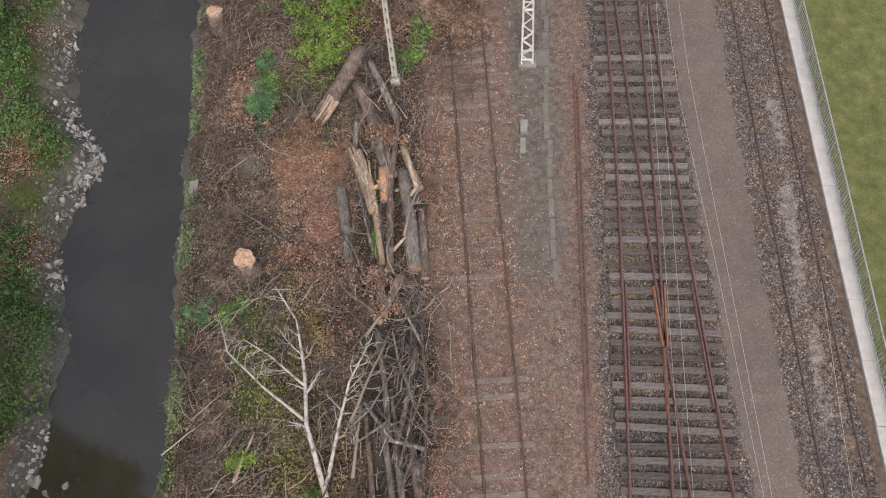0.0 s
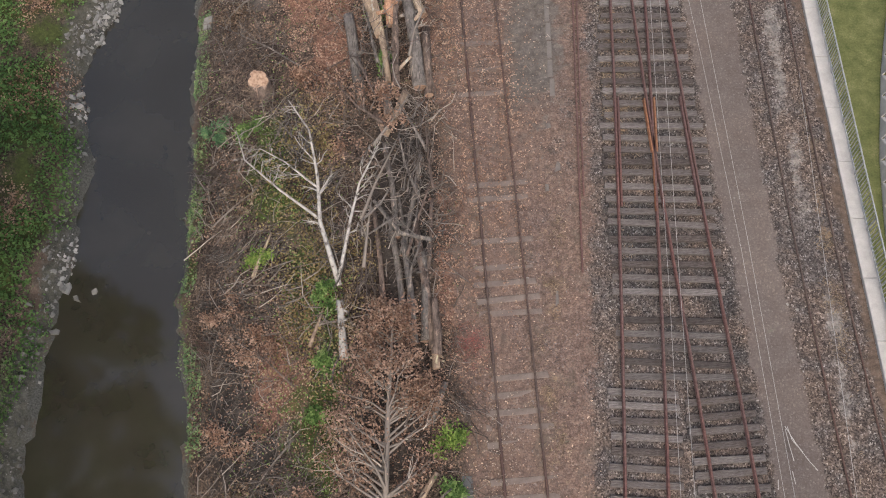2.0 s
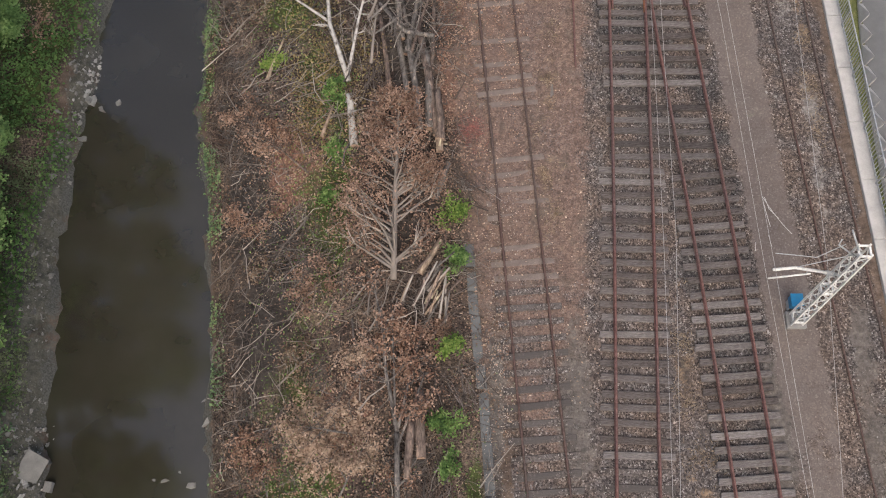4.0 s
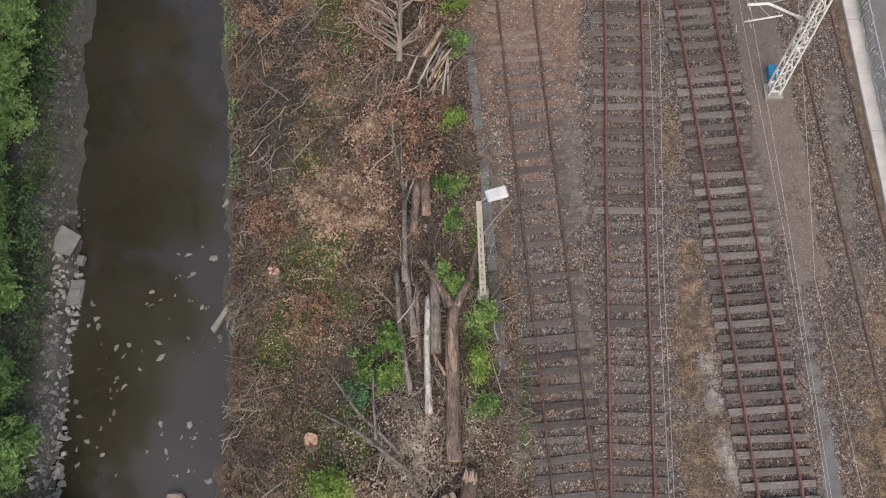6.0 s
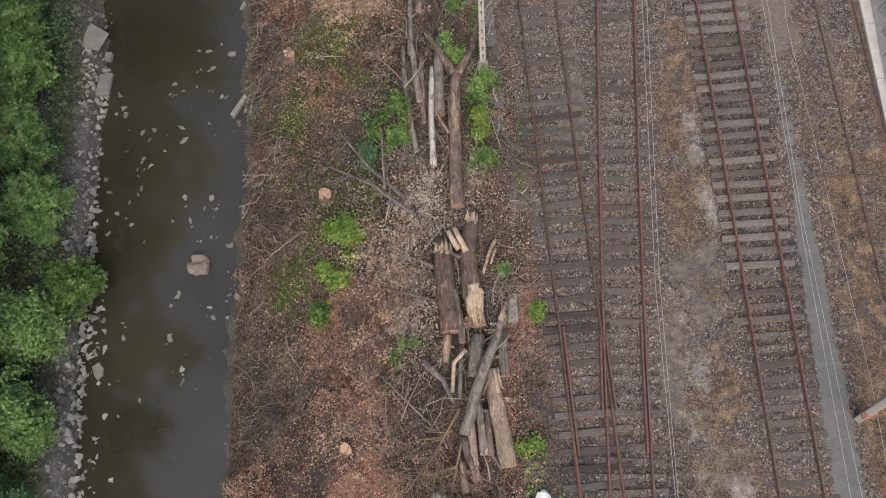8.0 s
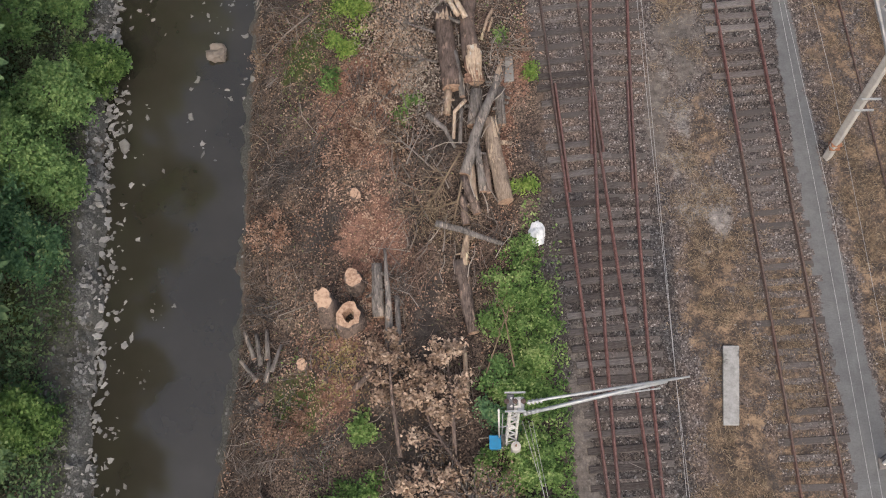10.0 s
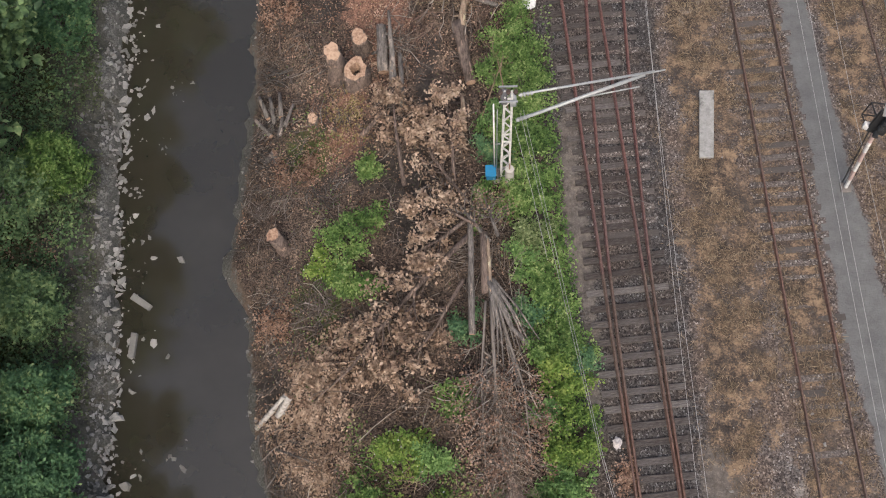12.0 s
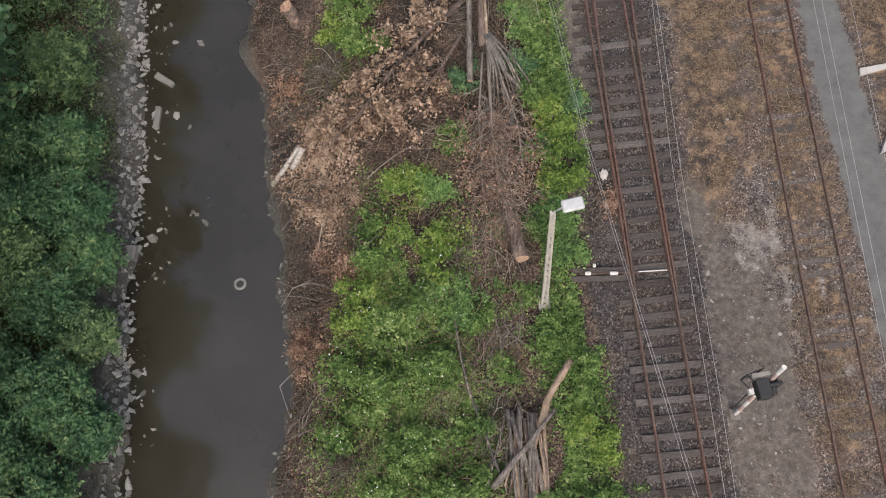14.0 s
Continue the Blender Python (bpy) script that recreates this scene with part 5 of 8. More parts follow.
def fallen_tree(label, paths, bark, seed, leaf=None, leaf_size=0.09, per_tip=9, cloud=0.2, forks=5, depth=2, spread=0.6, flat=0.5, low=0.25, taper=0.6):
    """A felled tree: a trunk through each path, side limbs on it and, where they are left, leaves."""
    rng = np.random.default_rng(seed)
    x, y, z = paths[0][0][0]
    ob = thing("fallen_tree", (0, 0, 0), label, "fallen tree", "felled trees")
    tips = []
    for points, r0, r1, limbs, reach in paths:
        bm, ends = trunk_mesh(points, np.linspace(r0, r1, len(points)), 8, 0.05, True)
        part("trunk", bm, bark, ob, smooth=True)
        pts = np.array(points, float)
        seg = np.linalg.norm(np.diff(pts, axis=0), axis=1)
        run = np.concatenate([[0], np.cumsum(seg)]) / seg.sum()
        for k in range(limbs):
            f = rng.uniform(low, 1.0)
            at = np.array([np.interp(f, run, pts[:, c]) for c in range(3)])
            along = pts[-1] - pts[0]
            along /= np.linalg.norm(along)
            side = rng.normal(0, 1, 3) * np.array([1, 1, flat])
            side -= along * (side @ along)
            side /= np.linalg.norm(side)
            way = along * rng.uniform(0.4, 1.0) + side
            end = at + way / np.linalg.norm(way) * reach * rng.uniform(0.5, 1.0) * (1.2 - taper * f)
            end[2] = max(end[2], float(height(end[0], end[1])) + 0.08)
            rr = (r0 * (1 - f) + r1 * f)
            rows, more = limb_tubes(at, end, rr * 0.6, 0.008, rng, depth - 1, spread, forks)
            laid("limb", branch_mesh("limb", rows, bark, rng), ob)
            tips += more
            tips += [at + (end - at) * u for u in rng.uniform(0.35, 1, 3)]
    if leaf:
        tips = np.array(tips)
        c = np.repeat(tips, per_tip, 0) + rng.normal(0, cloud, (len(tips) * per_tip, 3)) * np.array([1, 1, 0.6])
        c[:, 2] = np.maximum(c[:, 2], height(c[:, 0], c[:, 1]) + 0.03)
        laid("foliage", as_mesh("foliage", *leaves(c, leaf_size, rng, 0.8), leaf), ob, kind="stuff")
    return ob


# the bare birch on the heap
fallen_tree("bare white birch felled across a heap of brushwood", [
    ([(-5.95, 5.5, 0.3), (-6.81, 8.0, 0.7), (-7.06, 10.0, 0.8), (-7.52, 12.0, 1.0), (-8.57, 13.5, 1.1)], 0.11, 0.02, 12, 1.6),
    ([(-6.93, 8.2, 0.7), (-8.56, 9.4, 0.8), (-10.12, 10.8, 0.65), (-10.68, 12.3, 0.5)], 0.065, 0.015, 12, 1.3),
    ([(-7.04, 9.5, 0.8), (-8.41, 10.6, 0.85), (-9.56, 11.3, 0.75)], 0.05, 0.015, 10, 1.1),
    ([(-5.97, 5.8, 0.4), (-5.6, 8.1, 0.8), (-5.33, 9.6, 0.95), (-4.64, 11.1, 1.2)], 0.08, 0.03, 14, 1.5)], BIRCH, 31)
log([(-5.9, 4.9, 0.25), (-5.75, 3.8, 0.2), (-5.6, 2.6, 0.12)], 0.13, 0.15, BIRCH, "white birch log with dark bark scars")
fallen_tree("forked grey dead limb lying on brushwood", [([(-4.71, 8.8, 1.0), (-3.6, 7.4, 1.0), (-2.4, 7.1, 1.1)], 0.07, 0.09, 5, 1.0), ([(-3.76, 8.1, 1.15), (-4.97, 7.3, 0.9)], 0.06, 0.03, 4, 0.8)], GREY_BARK, 32)
# the brown-leaved crown
fallen_tree("felled young tree with withered brown leaves", [
    ([(-3.77, -3.2, 0.35), (-3.75, 0.3, 1.0), (-3.72, 2.1, 1.2), (-3.7, 4.2, 1.3)], 0.12, 0.03, 74, 3.0)], DEADWOOD, 33, COPPER_LEAF, 0.085, 17, 0.2, 4, 2, 0.6, 0.3, 0.02, 0.95)
fallen_tree("felled grey tree with thin bare limbs", [
    ([(-3.32, -12.6, 0.3), (-3.36, -11.0, 0.35), (-3.42, -9.0, 0.5)], 0.12, 0.09, 3, 1.0),
    ([(-3.42, -9.0, 0.5), (-3.9, -6.8, 0.6), (-4.1, -5.0, 0.7), (-4.6, -3.0, 0.7)], 0.08, 0.02, 14, 1.6),
    ([(-3.42, -9.0, 0.5), (-3.0, -7.1, 0.7), (-2.65, -5.6, 0.8)], 0.06, 0.02, 9, 1.2),
    ([(-3.42, -9.6, 0.45), (-2.9, -8.2, 0.7), (-2.45, -6.9, 0.7)], 0.05, 0.02, 7, 1.0),
    ([(-3.5, -8.4, 0.55), (-3.72, -4.8, 0.7)], 0.05, 0.02, 9, 1.2)], GREY_BARK, 34, RUST_LEAF, 0.095, 7, 0.16)
fallen_tree("felled tree with bare reddish boughs in a tangle", [
    ([(-4.2, 12.2, 0.8), (-5.6, 13.2, 0.8), (-6.6, 14.4, 0.7)], 0.08, 0.03, 12, 1.6), ([(-4.5, 10.4, 0.9), (-6.2, 11.0, 0.9)], 0.07, 0.03, 9, 1.4)], BARK, 35, RUST_LEAF, 0.08, 4, 0.15)
fallen_tree("dry bleached bough with fine twigs on the bank", [
    ([(-7.6, 15.2, 0.1), (-10.0, 17.0, -0.3), (-12.6, 18.8, -1.2)], 0.05, 0.02, 14, 1.6)], GREY_BARK, 36, DEAD_LEAF, 0.07, 3, 0.15)
fallen_tree("felled bough with pale yellowish leaves", [
    ([(-1.9, -21.8, 0.4), (-3.4, -21.2, 0.4), (-4.8, -20.6, 0.25)], 0.07, 0.025, 14, 1.5), ([(-2.2, -23.0, 0.4), (-4.2, -22.4, 0.3)], 0.06, 0.02, 12, 1.4)], GREY_BARK, 37, TAN_LEAF, 0.09, 6, 0.2)
fallen_tree("bare grey bough with long forking twigs", [
    ([(-3.0, -19.6, 0.3), (-4.7, -18.3, 0.35), (-6.5, -17.4, 0.15)], 0.1, 0.03, 9, 1.3), ([(-3.4, -18.9, 0.3), (-4.9, -17.5, 0.3), (-6.5, -15.4, 0.0)], 0.08, 0.025, 6, 1.0), ([(-4.2, -18.5, 0.4), (-4.3, -17.4, 0.6), (-4.35, -16.2, 0.7)], 0.06, 0.03, 3, 0.7)], GREY_BARK, 38)
fallen_tree("cut bough with straw-coloured twigs at the heap's end", [
    ([(-1.3, -27.0, 0.5), (-2.2, -28.6, 0.35), (-3.2, -29.9, 0.1)], 0.05, 0.015, 34, 1.9), ([(-1.2, -28.0, 0.5), (-1.7, -30.5, 0.3)], 0.05, 0.015, 24, 1.7)], STRAW, 39)
fallen_tree("felled tree top with withered tan leaves", [
    ([(-3.4, -38.6, 0.7), (-3.7, -36.6, 1.0), (-3.9, -34.6, 0.9)], 0.09, 0.03, 14, 1.2), ([(-1.5, -38.6, 0.8), (-1.6, -36.4, 1.0), (-1.9, -34.6, 0.9)], 0.08, 0.03, 14, 1.1)], BARK, 40, TAN_LEAF, 0.125, 9, 0.11)
fallen_tree("felled tree top with withered tan leaves", [
    ([(-1.0, -39.4, 0.9), (-2.3, -37.6, 1.0), (-3.0, -35.6, 0.8)], 0.08, 0.03, 18, 1.3), ([(-0.6, -40.4, 1.0), (-2.0, -39.6, 1.1), (-3.4, -39.4, 0.8)], 0.07, 0.02, 14, 1.1)], BARK, 49, TAN_LEAF, 0.125, 7, 0.12)
fallen_tree("large felled crown with pale withered leaves", [
    ([(-0.9, -40.6, 0.8), (-2.4, -42.2, 1.1), (-3.9, -43.8, 0.9), (-5.3, -45.5, 0.4), (-6.7, -46.6, -0.1)], 0.12, 0.03, 34, 2.0),
    ([(-1.0, -40.0, 0.8), (-2.0, -40.9, 1.1), (-3.0, -41.4, 1.0)], 0.09, 0.03, 18, 1.5),
    ([(-1.2, -42.4, 0.9), (-2.2, -44.2, 1.0), (-3.6, -46.0, 0.7)], 0.08, 0.02, 20, 1.6)], BARK, 41, TAN_LEAF, 0.13, 7, 0.10)
fallen_tree("dry brown tree top with hanging bare twigs", [
    ([(-0.2, -43.2, 0.8), (-0.1, -46.6, 0.8), (0.1, -48.6, 0.75), (0.4, -50.0, 0.6)], 0.075, 0.03, 40, 2.0),
    ([(-0.4, -43.2, 0.8), (-0.6, -46.0, 0.8), (-0.5, -49.0, 0.7)], 0.05, 0.02, 28, 1.6), ([(0.1, -43.6, 0.9), (0.9, -46.4, 0.8), (1.1, -49.0, 0.6)], 0.05, 0.02, 26, 1.5)], DEADWOOD, 42, COPPER_LEAF, 0.08, 4, 0.16)
fallen_tree("tangle of broken grey boughs under withered leaves", [
    ([(-0.2, -41.0, 1.0), (-1.4, -39.4, 0.9), (-2.6, -39.0, 0.7)], 0.08, 0.02, 16, 1.4), ([(0.1, -40.8, 1.0), (-0.4, -39.2, 1.0)], 0.07, 0.02, 12, 1.0)], GREY_BARK, 43, DEAD_LEAF, 0.09, 3, 0.16)
fallen_tree("bare yellowish saplings cut down over green shrubs", [
    ([(0.6, -35.4, 0.4), (0.2, -33.0, 0.5), (1.3, -30.9, 0.5)], 0.03, 0.012, 7, 0.9), ([(-0.4, -35.6, 0.4), (0.6, -32.8, 0.6)], 0.03, 0.012, 7, 0.9)], STRAW, 44)
fallen_tree("thin cut sapling lying among weeds", [
    ([(-1.69, -53.5, 0.5), (-1.4, -55.4, 0.5), (-1.11, -56.6, 0.5), (0.0, -59.7, 0.3)], 0.03, 0.05, 8, 1.0), ([(-0.6, -59.9, 0.3), (0.1, -57.4, 0.6)], 0.04, 0.02, 6, 0.9)], GREY_BARK, 45)
fallen_tree("withered boughs of dry branches heaped over trunks", [
    ([(-4.4, 29.0, 0.6), (-3.3, 26.6, 0.6), (-2.6, 25.0, 0.3)], 0.06, 0.02, 18, 1.8), ([(-5.2, 30.0, 0.5), (-4.4, 27.2, 0.6)], 0.06, 0.02, 16, 1.6), ([(-2.4, 30.0, 0.4), (-1.7, 27.0, 0.4)], 0.05, 0.02, 14, 1.6)], BARK, 46, DEAD_LEAF, 0.09, 4, 0.18)


fallen_tree("felled bough with rust-brown leaves thrown over grey trunks", [
    ([(-5.8, 15.6, 0.9), (-5.0, 13.8, 1.1), (-4.0, 12.4, 1.0)], 0.07, 0.02, 12, 1.1), ([(-5.2, 21.6, 1.0), (-4.0, 20.0, 1.1)], 0.05, 0.02, 8, 0.8)], BARK, 47, RUST_LEAF, 0.09, 8, 0.14)


rng_limb = np.random.default_rng(50)
for k, (x, y, a, n) in enumerate(((-4.6, 9.6, 1.2, 3.2), (-3.4, 10.4, 1.9, 2.8), (-2.9, 8.2, 1.3, 3.4), (-4.2, 12.6, 1.0, 2.6), (-3.3, 12.2, 2.1, 2.4), (-2.6, 10.8, 1.7, 2.8), (-4.9, 7.4, 1.5, 2.6), (-3.0, 5.9, 1.4, 2.6), (-4.1, 16.2, 1.6, 2.8), (-3.3, 17.0, 1.3, 2.4), (-5.2, 16.6, 1.8, 2.4), (-4.6, 20.0, 1.7, 2.4))):
    dx, dy = n / 2 * math.cos(a), n / 2 * math.sin(a)
    z = 0.85 + 0.3 * rng_limb.random()
    fallen_tree("bleached forking limb tangled in the log pile", [([(x - dx, y - dy, z - 0.25), (x + rng_limb.normal(0, 0.1), y, z), (x + dx, y + dy, z + 0.1)], 0.075, 0.025, 6, 1.2)], (DEADWOOD, GREY_BARK, BARK)[k % 3], 500 + k, None, forks=3)
# leafy cut boughs all over the bank
rng_bough = np.random.default_rng(48)
BOUGHS = ((-8.5, 2.5, 0), (-9.8, 4.3, 0), (-8.2, -1.5, 1), (-6.3, -3.0, 0), (-5.2, -5.6, 2), (-7.4, -6.5, 1), (-6.2, -8.8, 2), (-5.0, -10.2, 2), (-8.5, -9.2, 0), (-7.0, -13.2, 0), (-9.0, -16.4, 1), (-4.6, -24.6, 2), (-3.3, -26.6, 1), (-6.2, -26.2, 0), (-9.0, -30.4, 0), (-8.2, -37.0, 0), (-7.8, -43.6, 0), (-9.2, 22.2, 0), (-5.2, 27.2, 0), (-10.8, 9.4, 1), (-11.6, 19.6, 1), (-3.0, -5.4, 0), (-10.2, -0.5, 0), (-5.8, 4.2, 1), (-7.2, 15.5, 0), (-4.2, -13.0, 1), (-8.8, -20.6, 1), (-7.0, -48.6, 2), (-6.8, -51.4, 0), (-7.2, -55.0, 0))
for k, (x, y, kind_of) in enumerate(BOUGHS):
    a, n = rng_bough.uniform(0, 6.283), rng_bough.uniform(0.9, 1.5)
    z = float(height(x, y))
    ends = [(x + s * n * math.cos(a), y + s * n * math.sin(a)) for s in (-1, 1)]
    fallen_tree(("cut bough with red-brown withered leaves on the bank", "bare dry bough with a few dead leaves", "cut bough with tan withered leaves on the bank")[kind_of], [
        ([(*ends[0], float(height(*ends[0])) + 0.12), (x, y, z + 0.35), (*ends[1], float(height(*ends[1])) + 0.3)], 0.045, 0.015, 9, 1.2)], (BARK, DEADWOOD, GREY_BARK)[kind_of], 300 + k, ((RUST_LEAF, COPPER_LEAF)[k % 2], DEAD_LEAF, TAN_LEAF)[kind_of], 0.08, (14, 6, 14)[kind_of], 0.15)


# ---- bushes ----
def bush(x, y, reach, tall, leaf, label, dense=1.0, size=0.095, flowers=False, stretch=(1.0, 1.0)):
    rng = np.random.default_rng(int(abs(x * 131 + y * 977)) + 7)
    z, tall = float(height(x, y)), tall * 1.4
    ob = thing("bush", (0, 0, 0), label, "bush", "shrubs between river and railway")
    clumps = int(34 * reach * reach * dense) + 8
    lobes = int(3 + 3 * reach)
    la, lr = rng.uniform(0, 6.283, lobes), np.sqrt(rng.random(lobes)) * reach * 0.8
    tallness, pick = rng.uniform(0.35, 1.3, lobes), rng.integers(0, lobes, clumps)
    r = np.abs(rng.normal(0, 0.36, clumps)) * reach
    a = rng.uniform(0, 6.283, clumps)
    cx = x + (lr[pick] * np.cos(la[pick]) + r * np.cos(a)) * stretch[0]
    cy = y + (lr[pick] * np.sin(la[pick]) + r * np.sin(a)) * stretch[1]
    dome = np.clip(1 - (r / (reach * 0.9)) ** 2, 0.08, 1)
    cz = height(cx, cy) + tall * dome * tallness[pick] * rng.uniform(0.6, 1.25, clumps)
    tips = np.column_stack([cx, cy, cz])
    roots = np.column_stack([x + (cx - x) * 0.35, y + (cy - y) * 0.35, height(x + (cx - x) * 0.35, y + (cy - y) * 0.35) - 0.03])
    laid("stemwork", as_mesh("stemwork", *tubes(roots, tips, 0.012, 0.004, 0.08, 3, 3, rng), TWIG), ob, kind="stuff")
    k = 40
    c = np.repeat(tips, k, 0) + rng.normal(0, 0.135, (clumps * k, 3)) * np.array([1, 1, 0.6])
    c[:, 2] = np.maximum(c[:, 2], height(c[:, 0], c[:, 1]) + 0.02)
    laid("foliage", as_mesh("foliage", *leaves(c, size, rng, 0.55), leaf), ob, kind="stuff")
    if flowers:
        c = tips[rng.integers(0, clumps, clumps // 2)] + rng.normal(0, 0.15, (clumps // 2, 3))
        c[:, 2] += 0.12
        laid("blossom", as_mesh("blossom", *leaves(c, 0.06, rng, 0.4), WHITE_STEEL), ob, "tiny white blossoms", kind="stuff")
    return ob


LUSH, LIME, MID, WEEDY = "lush green bush with broad leaves", "lime green bush with fresh leaves", "low green shrub among dead brush", "patch of low green weeds"
bush(-8.2, 27.2, 1.7, 1.0, LIME_LEAF, LIME)
bush(-7.0, 29.4, 1.6, 1.0, GREEN_LEAF, LUSH)
bush(-9.6, 29.6, 1.5, 0.9, GREEN_LEAF, LUSH)
bush(-7.4, 25.2, 1.3, 0.8, LIME_LEAF, LIME, 0.8)
bush(-10.3, 23.3, 1.2, 0.6, DARK_LEAF, MID, 0.9)
bush(-10.1, 24.4, 0.9, 0.6, GREEN_LEAF, MID, 0.6)
bush(-4.0, 24.9, 0.8, 0.6, GREEN_LEAF, MID, 0.7)
bush(-3.2, 26.4, 0.9, 0.5, GREEN_LEAF, MID, 0.5)
bush(-5.2, 18.2, 0.5, 0.3, GREEN_LEAF, WEEDY, 0.5)
bush(-4.6, 15.9, 0.6, 0.3, GREEN_LEAF, WEEDY, 0.5)
bush(-10.6, 13.0, 0.7, 0.3, GREEN_LEAF, WEEDY, 0.6)
bush(-12.0, 13.2, 0.7, 0.3, DARK_LEAF, WEEDY, 0.6)
bush(-9.4, 6.9, 0.5, 0.35, LIME_LEAF, WEEDY, 0.8)
bush(-6.6, 5.0, 0.7, 0.35, GREEN_LEAF, WEEDY, 0.6)
bush(-6.2, 2.4, 0.6, 0.35, GREEN_LEAF, WEEDY, 0.9)
bush(-6.4, 0.6, 0.45, 0.3, GREEN_LEAF, WEEDY, 0.8)
bush(-1.7, -0.3, 0.6, 0.5, LIME_LEAF, MID, 0.8)
bush(-1.6, -2.4, 0.6, 0.5, GREEN_LEAF, MID, 0.8)
bush(-1.55, -5.9, 0.35, 0.5, LIME_LEAF, LIME, 1.6)
bush(-1.6, -8.6, 0.55, 0.4, GREEN_LEAF, MID, 0.9)
bush(-1.7, -10.0, 0.5, 0.4, GREEN_LEAF, MID, 0.7)
bush(-1.6, -12.6, 0.75, 0.7, GREEN_LEAF, LUSH, 1.2)
bush(-0.4, -14.0, 0.75, 0.7, GREEN_LEAF, LUSH, 1.2)
bush(-0.4, -15.7, 0.6, 0.6, LIME_LEAF, LIME, 1.1)
bush(-0.35, -17.1, 0.55, 0.4, GREEN_LEAF, MID, 0.7)
bush(-3.9, -14.6, 0.6, 0.5, GREEN_LEAF, LUSH, 1.0)
bush(-4.3, -15.9, 0.9, 0.5, GREEN_LEAF, LUSH, 1.0)
bush(-5.1, -16.8, 0.6, 0.4, DARK_LEAF, MID, 1.0)
bush(-5.9, -20.4, 0.95, 0.9, LIME_LEAF, LIME, 1.4)
bush(-6.2, -21.9, 0.75, 0.7, LIME_LEAF, LIME, 1.2)
bush(-6.6, -23.4, 0.45, 0.4, GREEN_LEAF, WEEDY, 0.8)
bush(0.28, -21.87, 0.16, 0.3, GREEN_LEAF, WEEDY, 1.0)
bush(1.46, -23.3, 0.22, 0.25, LIME_LEAF, WEEDY, 0.8)
bush(1.1, -28.4, 0.45, 0.3, LIME_LEAF, WEEDY, 0.9)
bush(-3.5, -24.7, 0.6, 0.25, GREEN_LEAF, WEEDY, 0.4)
for x, y, r in ((1.0, -31.2, 0.8), (0.6, -32.8, 1.0), (1.6, -33.0, 0.7), (1.2, -34.6, 1.1), (0.6, -36.4, 1.0), (1.7, -36.6, 0.9), (1.4, -38.6, 1.1), (0.3, -39.4, 0.9)):
    bush(x, y, r, 0.5, GREEN_LEAF, "dense green shrub along the railway's edge", 1.2)
for x, y, r, k in ((1.5, -40.7, 1.0, 2), (2.0, -42.4, 1.1, 0), (2.3, -44.2, 1.1, 0), (2.3, -46.2, 1.0, 1), (2.5, -48.0, 1.0, 1), (2.2, -49.8, 1.1, 0), (2.6, -51.2, 0.7, 0), (1.5, -50.6, 0.6, 0), (2.4, -54.2, 1.3, 0), (3.2, -56.2, 0.9, 0), (3.4, -58.2, 0.9, 1), (3.3, -60.2, 1.0, 0), (3.6, -62.4, 1.1, 0)):
    bush(x, y, r, 0.55, (GREEN_LEAF, LIME_LEAF, SAGE_LEAF, BANK_GREEN)[3 if k == 0 and int(-y) % 2 else k], "dense green shrub along the railway's edge", 1.2)
for x, y, r, k, t in ((-5.4, -40.3, 1.2, 0, 1.0), (-5.2, -42.4, 1.1, 0, 0.9), (-6.2, -41.4, 0.9, 1, 0.7), (-5.0, -37.6, 0.6, 0, 0.4), (-3.3, -48.9, 1.2, 1, 0.9), (-1.9, -48.6, 0.9, 0, 0.7), (-4.4, -50.8, 1.3, 0, 0.8), (-2.6, -51.0, 1.3, 1, 0.9), (-5.4, -52.8, 1.2, 1, 0.8)) + ((-3.6, -53.2, 1.4, 0, 1.0), (-1.9, -53.4, 1.2, 0, 0.8), (-4.8, -55.4, 1.4, 0, 0.9), (-2.8, -55.8, 1.4, 0, 1.0), (-5.6, -57.6, 1.2, 0, 0.7), (-3.4, -58.2, 1.4, 0, 0.8), (-1.4, -57.6, 1.0, 0, 0.6), (-4.2, -60.4, 1.2, 0, 0.6), (-2.2, -60.6, 1.2, 0, 0.6), (-5.0, -63.0, 1.4, 0, 0.7), (-2.6, -63.2, 1.3, 0, 0.7)):
    bush(x, y, r, t, (GREEN_LEAF, LIME_LEAF, BANK_GREEN, SAGE_LEAF)[k if k else (0, 2, 0, 3)[int(10 * abs(x + y)) % 4]], (LUSH, LIME)[k], 1.0, 0.1, k == 1 or y < -52)
for k, (x, y, r) in enumerate(((0.0, -33.9, 0.6), (-0.1, -35.6, 0.6), (-0.2, -37.2, 0.7), (-0.2, -38.9, 0.6), (1.0, -41.6, 0.7), (1.3, -43.4, 0.7), (1.5, -45.2, 0.7), (1.5, -47.2, 0.7), (3.0, -45.4, 0.5), (3.1, -47.4, 0.5))):
    bush(x, y, r, 0.5, (GREEN_LEAF, BANK_GREEN, DARK_LEAF)[k % 3], "dense green shrub along the railway's edge", 1.0)
for x, y in ((0.4, -55.6), (-0.6, -54.2), (-0.3, -61.6), (-0.9, -59.4), (1.9, -60.6), (0.9, -52.9)):
    bush(x, y, 0.75, 0.45, GREEN_LEAF, MID, 0.7)
bush(1.45, -50.3, 0.5, 0.4, SAGE_LEAF, "pale sage-green shrub against a felled trunk", 0.9)
bush(0.15, -49.9, 0.4, 0.4, SAGE_LEAF, "pale sage-green shrub against a felled trunk", 0.7)
bush(-0.9, -43.8, 0.8, 0.5, DARK_LEAF, MID, 0.6)
